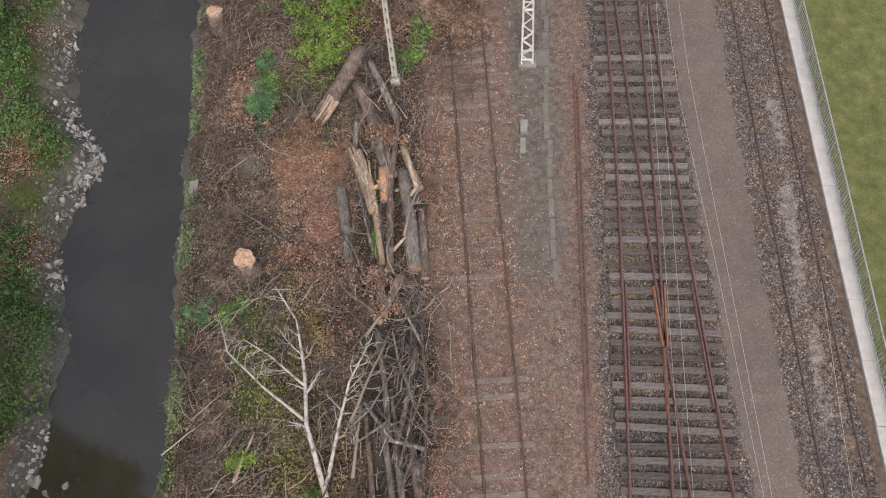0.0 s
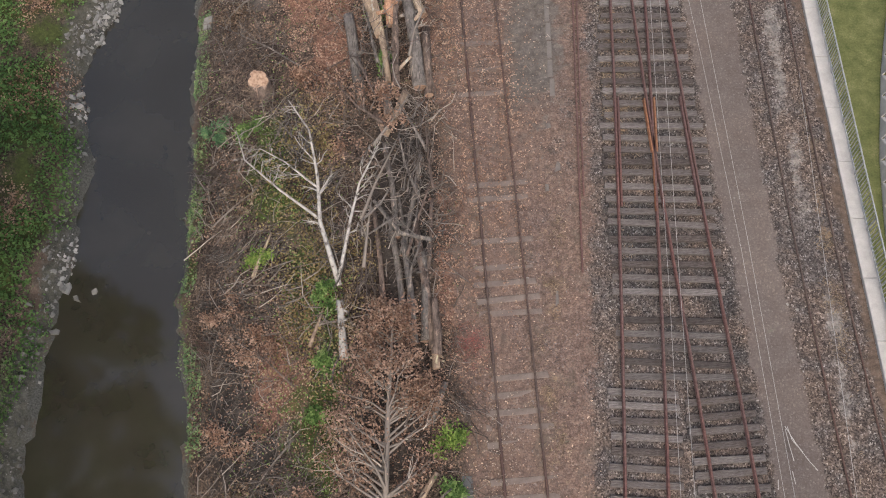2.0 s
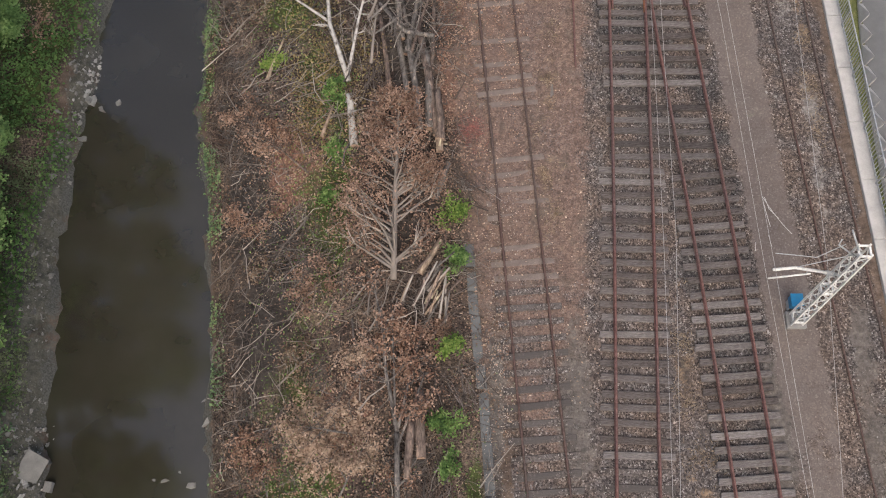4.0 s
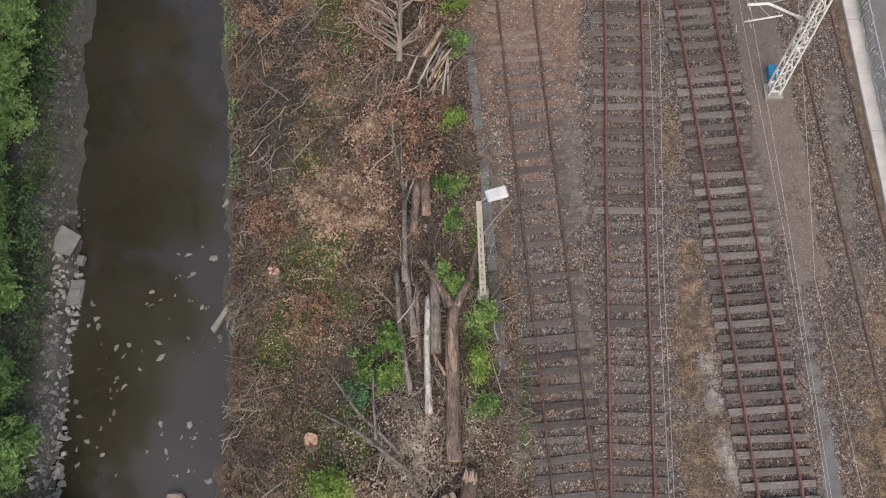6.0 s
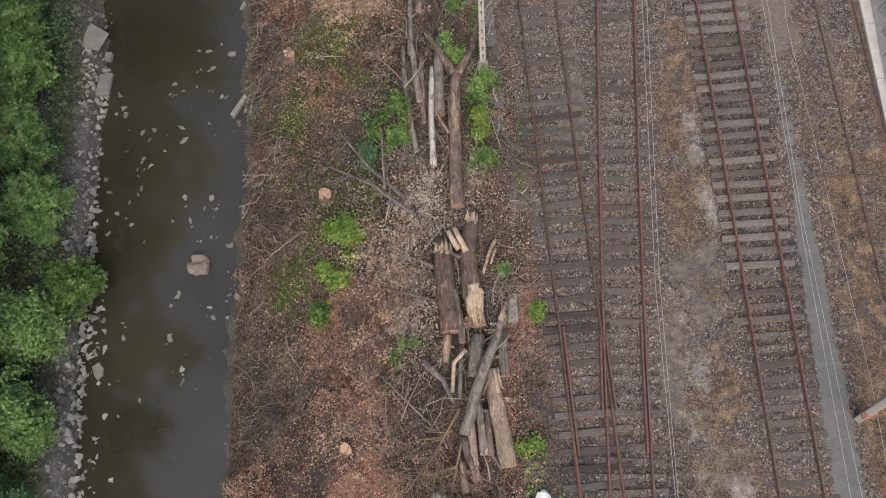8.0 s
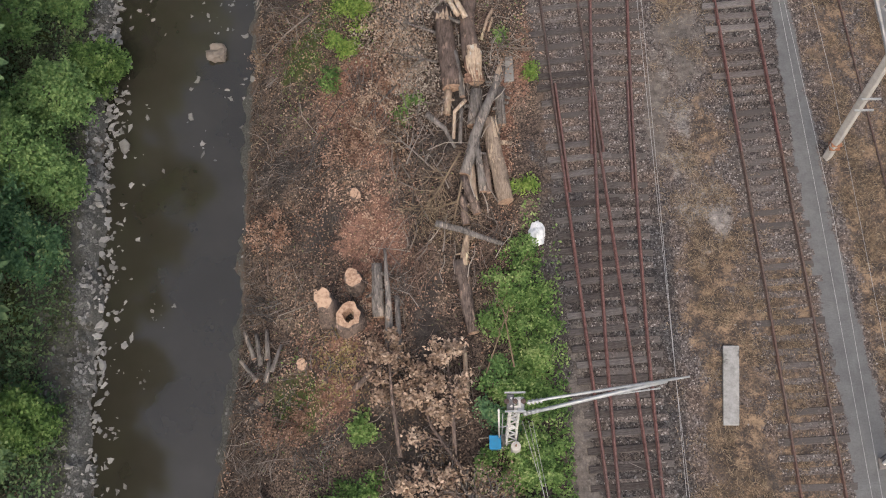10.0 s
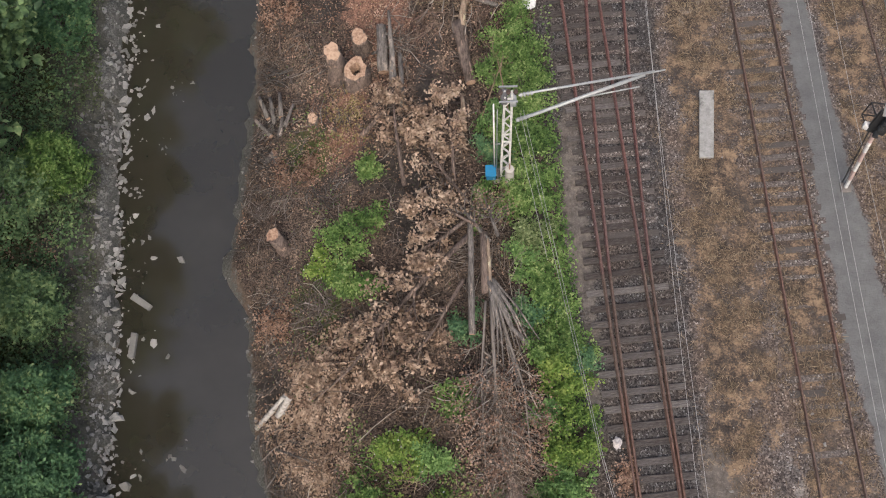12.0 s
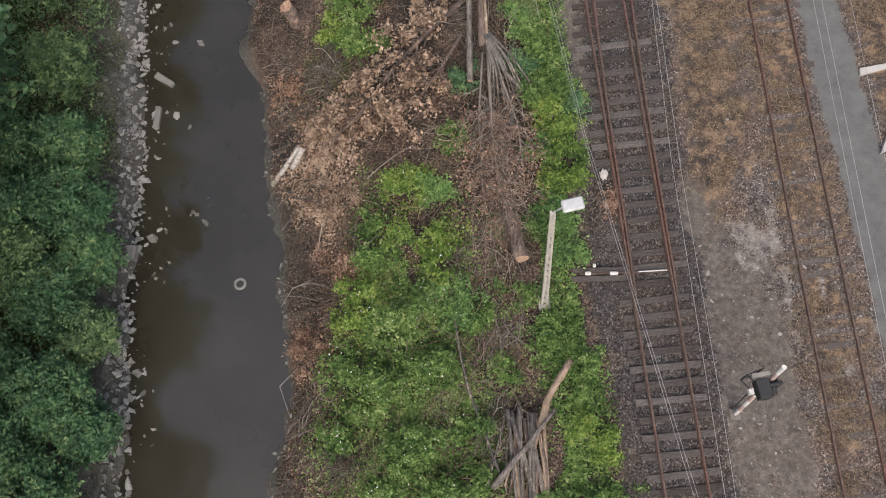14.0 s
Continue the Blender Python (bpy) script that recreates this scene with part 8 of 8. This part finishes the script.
wire(CARRIER, [(6.2, 36, 6.9), (6.8, 19.3, 6.7), (8.0, 4.8, 6.5), (8.5, -5.1, 6.95), (9.1, -13, 6.4), (9.5, -22, 6.2), (10.2, -32, 6.6), (10.7, -43, 6.3), (12.0, -71, 6.6)])
wire("thin grey wire hanging beside the road", [(10.9, 12, 5.0), (10.7, -4.4, 5.2), (10.3, -14, 4.6), (11.2, -27, 5.4), (11.9, -38, 5.0), (12.6, -52, 5.2), (13.4, -68, 5.2)])
wire("pair of overhead wires crossing to the shrubs", [(1.0, -38.1, 5.8), (2.25, -45, 5.6), (2.95, -49, 5.6), (4.32, -54.9, 5.6), (5.6, -60.5, 5.6), (7.4, -70, 5.6)])
wire("pair of overhead wires crossing to the shrubs", [(0.9, -38.1, 5.6), (2.2, -45, 5.3), (2.93, -49, 5.3), (4.3, -54.9, 5.3), (5.55, -60.5, 5.3), (7.2, -70, 5.4)])
wire("loose stay wire running down to the bushes", [(0.75, -37.9, 4.2), (1.35, -39.6, 2.2), (1.9, -41.6, 0.5)], 0.018)


# ---- single things on the ground ----
def slab(corners, thick, material, label, name="concrete_slab", z=None, tilt=(0, 0)):
    bm = bmesh.new()
    zs = [z if z is not None else float(height(x, y)) + 0.02 for x, y in corners]
    low = [bm.verts.new((x, y, h - 0.1)) for (x, y), h in zip(corners, zs)]
    high = [bm.verts.new((x, y, h + thick + tilt[0] * (k in (0, 1)) + tilt[1] * (k in (1, 2)))) for k, ((x, y), h) in enumerate(zip(corners, zs))]
    n = len(low)
    bm.faces.new(high)
    bm.faces.new(list(reversed(low)))
    for k in range(n):
        bm.faces.new((low[k], low[(k + 1) % n], high[(k + 1) % n], high[k]))
    bmesh.ops.recalc_face_normals(bm, faces=bm.faces)
    bmesh.ops.bevel(bm, geom=[e for e in bm.edges], offset=0.015, segments=1, affect="EDGES")
    return tagged(part(name, bm, material), label, "concrete slab", "concrete slabs lying about")


slab([(7.85, -37.46), (8.4, -37.47), (8.66, -34.63), (8.09, -34.62)], 0.1, STAINED, "long grey concrete slab with dark stains in dry grass", z=-0.02)
slab([(1.06, 21.1), (1.36, 21.1), (1.4, 21.75), (1.05, 21.75)], 0.1, OLD_CONCRETE, "small pale concrete block lying in gravel")
slab([(1.05, 20.1), (1.28, 20.1), (1.3, 20.85), (1.06, 20.85)], 0.08, OLD_CONCRETE, "small pale concrete block lying in gravel")
slab([(-13.7, 19.3), (-13.2, 19.25), (-13.1, 19.7), (-13.6, 19.75)], 0.3, OLD_CONCRETE, "pale broken block at the river's edge")
slab([(-18.37, -10.39), (-17.5, -10.61), (-17.11, -9.73), (-17.93, -9.29)], 0.12, OLD_CONCRETE, "square grey concrete slab sliding into the river", z=-2.05, tilt=(-0.04, -0.2))
slab([(-17.55, -12.6), (-16.95, -12.5), (-16.9, -11.5), (-17.45, -11.55)], 0.1, OLD_CONCRETE, "stepped concrete block on the river bank", z=-2.62)
slab([(-17.4, -12.3), (-16.98, -12.25), (-16.95, -11.95), (-17.38, -11.98)], 0.1, OLD_CONCRETE, "raised step of a concrete block on the river bank", z=-2.5)
slab([(-17.35, -10.85), (-17.05, -10.9), (-17.0, -10.5), (-17.3, -10.45)], 0.15, OLD_CONCRETE, "small concrete block on the river bank", z=-2.6)
slab([(-11.35, -5.2), (-11.05, -5.1), (-10.75, -3.6), (-10.85, -3.5)], 0.1, OLD_CONCRETE, "pointed concrete shard at the water's edge", z=-2.7)
slab([(-11.45, -8.3), (-11.1, -8.1), (-10.6, -6.9), (-10.75, -6.8)], 0.1, OLD_CONCRETE, "pointed concrete shard at the water's edge", z=-2.7)
slab([(-11.45, -13.6), (-11.3, -13.8), (-10.6, -12.5), (-10.7, -12.3)], 0.1, OLD_CONCRETE, "long concrete beam end in the river", z=-2.7)
slab([(-14.75, -44.3), (-14.5, -44.35), (-14.45, -43.35), (-14.7, -43.3)], 0.12, OLD_CONCRETE, "squared concrete post lying in the river", z=-2.75)
slab([(-14.9, -41.9), (-14.1, -42.4), (-13.95, -42.2), (-14.75, -41.65)], 0.12, OLD_CONCRETE, "squared concrete post lying in the river", z=-2.75)
slab([(-15.45, -50.3), (-14.95, -50.35), (-14.9, -49.75), (-15.45, -49.7)], 0.3, OLD_CONCRETE, "square concrete block at the shore", z=-2.7)
slab([(0.45, -23.75), (0.85, -23.7), (0.8, -22.6), (0.5, -22.65)], 0.07, OLD_CONCRETE, "flat grey slab beside the track")
slab([(14.2, -44.4), (15.4, -44.1), (15.4, -43.9), (14.2, -44.1)], 0.12, CONCRETE, "broken pale concrete post on the ground")
slab([(14.5, -47.7), (15.2, -47.4), (15.3, -46.9), (14.9, -46.8)], 0.2, CONCRETE, "broken pale concrete piece on the ground")

DAMP_CONCRETE = concrete_material("damp_concrete", (0.085, 0.086, 0.084), (0.16, 0.162, 0.16))
# the old cable trough between the tracks
rng_slab = np.random.default_rng(131)
for y in np.arange(4.2, 28.0, 0.95):
    x = 2.2 + 0.015 * (25 - y) + rng_slab.normal(0, 0.05 if y > 13 else 0.12)
    if rng_slab.random() < (1.0 if y > 14 else 0.55):
        w, n = (0.1 + 0.03 * rng_slab.random(), 0.44) if y > 13 else (0.06 + 0.08 * rng_slab.random(), 0.12 + 0.2 * rng_slab.random())
        if 24.8 < y < 25.8:
            x, w = x - 0.15, 0.36
        slab([(x - w, y - n), (x + w, y - n + 0.03 + (0.12 * rng_slab.random() if y < 13 else 0)), (x + w * (0.95 if y > 13 else rng_slab.uniform(0.3, 1)), y + n), (x - w * (1 if y > 13 else rng_slab.uniform(0.2, 1)), y + n)], 0.015, WORN_CONCRETE, "worn concrete trough cover sunk in gravel" if y > 13 else "broken piece of a concrete trough cover in dirt", "trough_cover", z=-0.045 if y > 13 else float(height(x, y)) + 0.012)
for y in np.arange(-15.4, -1.5, 0.95):
    x = -0.60 + 0.088 * (-5.4 - y) + rng_slab.normal(0, 0.03)
    slab([(x - 0.15, y - 0.46), (x + 0.23, y - 0.46), (x + 0.15, y + 0.46), (x - 0.21, y + 0.46)], 0.012, DAMP_CONCRETE, "damp grey concrete trough cover beside weeds", "trough_cover", z=float(height(x, y)) + 0.03)


def boulder():
    rng = np.random.default_rng(141)
    bm = bmesh.new()
    bmesh.ops.create_icosphere(bm, subdivisions=3, radius=1.0)
    for v in bm.verts:
        n = noise.noise(v.co * 1.6) * 0.6 + noise.noise(v.co * 3.7) * 0.2
        v.co = Vector((v.co.x * 0.46, v.co.y * 0.40, max(-0.25, min(v.co.z * 0.45, 0.26)))) * (1 + n)
    ob = part("boulder", bm, stone_material("tan_rock", (0.075, 0.062, 0.052), (0.235, 0.20, 0.168)), None)
    ob.location = (-12.15, -20.5, WATER + 0.06)
    tagged(ob, "big tan boulder standing in the river", "boulder")


boulder()
for k, (x, y, s) in enumerate(((-15.93, -24.95, 0.36), (-16.2, -24.2, 0.2), (-14.4, -49.4, 0.25), (-15.0, -56.8, 0.34), (-13.9, -48.0, 0.15), (-12.6, -48.3, 0.14), (-13.2, -44.3, 0.2), (-12.9, -40.3, 0.28), (-14.6, -55.0, 0.26), (-13.2, 24.9, 0.22), (-14.6, -58.9, 0.14), (-11.9, 0.9, 0.25), (-18.3, 4.6, 0.28), (-17.6, 6.0, 0.25), (-16.9, 6.3, 0.2))):
    rng = np.random.default_rng(300 + k)
    me = facets(as_mesh("rock", *rocks([(0, 0, 0)], s, rng, 0.5), ROCK))
    ob = new("rock", me)
    ob.location = (x, y, max(WATER + 0.02, float(height(x, y)) + 0.03))
    tagged(ob, "pale grey angular rock in the shallow river", "rock", "rocks in the river")


SHALLOWS = ((-13.13, -10.36, 0.12), (-12.75, -10.34, 0.12), (-12.15, -10.02, 0.12), (-11.65, -10.5, 0.2), (-12.43, -11.18, 0.16), (-16.19, -13.49, 0.2), (-15.27, -14.35, 0.2), (-14.79, -14.25, 0.15), (-13.59, -14.14, 0.17), (-13.45, -14.77, 0.22), (-15.5, -17.62, 0.15), (-13.11, -17.48, 0.22), (-16.24, -19.02, 0.18), (-13.56, -18.51, 0.12), (-12.77, -18.52, 0.15), (-13.23, -22.19, 0.2), (-13.0, -21.73, 0.14), (-13.15, -23.56, 0.2), (-15.1, -23.51, 0.15), (-11.48, -22.73, 0.11), (-16.18, -20.82, 0.24), (-16.41, -22.64, 0.28), (-10.45, -21.91, 0.2), (-11.03, -19.62, 0.22), (-14.11, -26.11, 0.12))
for k, (x, y, s) in enumerate(SHALLOWS):
    rng = np.random.default_rng(700 + k)
    ob = new("rock", facets(as_mesh("rock", *rocks([(0, 0, 0)], s * 1.1, rng, 0.35), ROCK)))
    ob.location = (x, y, max(WATER + 0.02, float(height(x, y)) + 0.03))
    tagged(ob, "flat pale stone breaking the surface of the river", "rock", "rocks in the river")


def tyre():
    bm = bmesh.new()
    rings, sides = 28, 10
    vs = [[bm.verts.new(((0.205 + 0.055 * math.cos(b)) * math.cos(a), (0.205 + 0.055 * math.cos(b)) * math.sin(a), 0.055 * math.sin(b))) for b in np.linspace(0, 2 * math.pi, sides, endpoint=False)] for a in np.linspace(0, 2 * math.pi, rings, endpoint=False)]
    for i in range(rings):
        for j in range(sides):
            bm.faces.new((vs[i][j], vs[(i + 1) % rings][j], vs[(i + 1) % rings][(j + 1) % sides], vs[i][(j + 1) % sides]))
    ob = part("tyre", bm, RUBBER, None, smooth=True)
    ob.location = (-10.55, -51.4, WATER + 0.02)
    tagged(ob, "old muddy grey tyre half sunk in the river", "tyre")


tyre()


def rubbish_bag():
    bm = bmesh.new()
    bmesh.ops.create_icosphere(bm, subdivisions=4, radius=1.0)
    for v in bm.verts:
        n = noise.noise(v.co * 1.7) * 0.3 + abs(noise.noise(v.co * 4.0)) * 0.22
        v.co = Vector((v.co.x * 0.3, v.co.y * 0.42, max(-0.2, v.co.z * 0.25))) * (1 + n)
    ob = part("sack", bm, plain_material("white_sack", (0.72, 0.72, 0.71), 0.6, 0.0, 0.15), None)
    ob.location = (1.58, -30.25, 0.12)
    tagged(ob, "crumpled white plastic sack beside the track", "sack")


rubbish_bag()


def rag():
    bm = bmesh.new()
    bmesh.ops.create_icosphere(bm, subdivisions=3, radius=1.0)
    for v in bm.verts:
        n = noise.noise(v.co * 2.1) * 0.5 + noise.noise(v.co * 5.0) * 0.2
        v.co = Vector((v.co.x * 0.14, v.co.y * 0.2, max(-0.05, v.co.z * 0.07))) * (1 + n)
    ob = part("rag", bm, plain_material("pale_cloth", (0.52, 0.47, 0.45), 0.9, 0.0, 0.2), None)
    ob.location = (4.11, -48.22, 0.07)
    tagged(ob, "crumpled pale rag lying on a blackened sleeper", "rag")


rag()


def leaf_heap():
    rng = np.random.default_rng(191)
    c = rng.normal(0, 1, (420, 3)) * np.array([0.2, 0.34, 0.05]) + np.array([4.34, -49.4, 0.08])
    c[:, 2] = np.maximum(c[:, 2], 0.03)
    me = as_mesh("leaf_heap", *leaves(c, 0.085, rng, 0.6), COPPER_LEAF)
    tagged(new("leaf_heap", me), "small heap of orange-brown leaves between the rails", "leaves", kind="stuff")


leaf_heap()
tagged(part("pole", sweep([(4.48, -38.73, 0.17), (5.2, -39.08, 0.2), (5.98, -39.44, 0.17)], 0.03, 6), WORN_CONCRETE), "thin grey rod lying across the rails", "rod")


def point_machine():
    ob = thing("point_lever", (4.6, -52.15, 0.05), "switch rodding with white-painted weights beside the points", "point machine")
    bm = bmesh.new()
    add_bar(bm, (-1.6, 0, 0.0), (1.3, 0.03, 0.06), 0.06)
    part("rod", bm, DARK_RAIL, ob)
    bm = bmesh.new()
    add_bar(bm, (0.55, 0.02, 0.12), (1.6, 0.06, 0.12), 0.035)
    part("stretcher", bm, WHITE_STEEL, ob, "pale stretcher bar")
    for x, w, y in ((-1.3, 0.22, 0.0), (-0.35, 0.3, -0.02), (-1.05, 0.12, 0.3)):
        bm = bmesh.new()
        add_box(bm, (x, y, 0.12), (w, 0.13, 0.14), bevel=0.03)
        part("weight", bm, WHITE_STEEL, ob, "white painted weight")
    for y in (-0.16, 0.16):
        bm = bmesh.new()
        add_box(bm, (-0.9, y, -0.03), (2.0, 0.2, 0.12), bevel=0.015)
        part("timber", bm, DARK_TIE, ob, "dark timber under the lever")


point_machine()


def old_rails():
    for dx, y0, y1 in ((0.0, 6.2, 24.2), (0.16, 9.5, 23.6)):
        me = rail_mesh(lambda y: 3.42 + 0.0 * np.asarray(y, float) + dx, 0, y0, y1, -0.095, 1.0, RAIL)
        ob = new("loose_rail", me)
        tagged(ob, "rusty disused rail lying in dry grass", "rail", "disused rails")


old_rails()


def red_net():
    rng = np.random.default_rng(151)
    n = 220
    s = np.column_stack([rng.normal(-0.85, 0.28, n), rng.normal(3.3, 0.35, n), np.full(n, 0.0)])
    e = s + np.column_stack([rng.normal(0, 0.18, n), rng.normal(0, 0.18, n), rng.uniform(0, 0.06, n)])
    me = as_mesh("net_scraps", *tubes(s, e, 0.004, 0.004, 0.2, 3, 4, rng), plain_material("red_plastic", (0.40, 0.13, 0.11), 0.6))
    tagged(new("net_scraps", me), "torn scraps of red plastic net on the ground", "plastic net", kind="stuff")


red_net()


def asphalt_road():
    bm = bmesh.new()
    ys = np.arange(22, -60, -2.0)
    rows = []
    for y in ys:
        x0 = float(np.interp(y, (-60, 1, 5, 8, 11, 15, 22), (16.4, 15.0, 14.95, 15.1, 15.35, 16.0, 17.6)))
        rows.append([bm.verts.new((x, y, 0.13)) for x in (x0 + 0.16, 28)])
    for a, b in zip(rows, rows[1:]):
        bm.faces.new((a[0], b[0], b[1], a[1]))
    tagged(part("road", bm, concrete_material("grey_asphalt", (0.10, 0.10, 0.10), (0.16, 0.16, 0.16), 1.0)), "smooth dark grey asphalt road behind the railing", "road", kind="structure")
    kerb = thing("kerb", (0, 0, 0), "pale concrete kerb along the asphalt road", "kerb", kind="structure")
    for y in np.arange(22, -40, -1.0):
        xa, xb = (float(np.interp(v, (-60, 1, 5, 8, 11, 15, 22), (16.4, 15.0, 14.95, 15.1, 15.35, 16.0, 17.6))) for v in (y, y - 1))
        bm = bmesh.new()
        vs = [bm.verts.new(p) for p in ((xa, y - 0.005, 0.0), (xa + 0.16, y - 0.005, 0.0), (xb + 0.16, y - 0.995, 0.7), (xb, y - 0.995, 0.0), (xa, y - 0.005, 0.2), (xa + 0.16, y - 0.005, 0.2), (xb + 0.16, y - 0.995, 0.93), (xb, y - 0.995, 0.2))]
        for f in ((3, 2, 1, 0), (4, 5, 6, 7), (0, 1, 5, 4), (1, 2, 6, 5), (2, 3, 7, 6), (3, 0, 4, 7)):
            bm.faces.new([vs[k] for k in f])
        bmesh.ops.recalc_face_normals(bm, faces=bm.faces)
        part("kerb_stone", bm, CONCRETE, kerb)


asphalt_road()


# bits of pale cable left on the dirt road
for pts in ([(10.42, 0.3, 0.03), (10.75, -0.35, 0.04), (11.1, -0.9, 0.03), (11.38, -1.26, 0.03)], [(10.5, 0.28, 0.03), (10.62, -0.2, 0.03), (10.95, -0.62, 0.03)], [(10.42, 0.2, 0.03), (10.5, -0.4, 0.04), (10.6, -0.95, 0.03)], [(9.98, -1.6, 0.03), (9.94, -1.95, 0.03)], [(10.5, -1.3, 0.03), (10.56, -1.75, 0.03)]):
    tagged(part("cable", sweep(pts, 0.028, 5), CONCRETE), "loose pale cable lying on the dirt road", "cable", "cable ends on the road")


# ---- sleepers, laid under their tracks ----
for owner, mesh, m in TIES:
    tie = new("sleeper", mesh)
    tie.parent = owner
    tie.matrix_basis = m
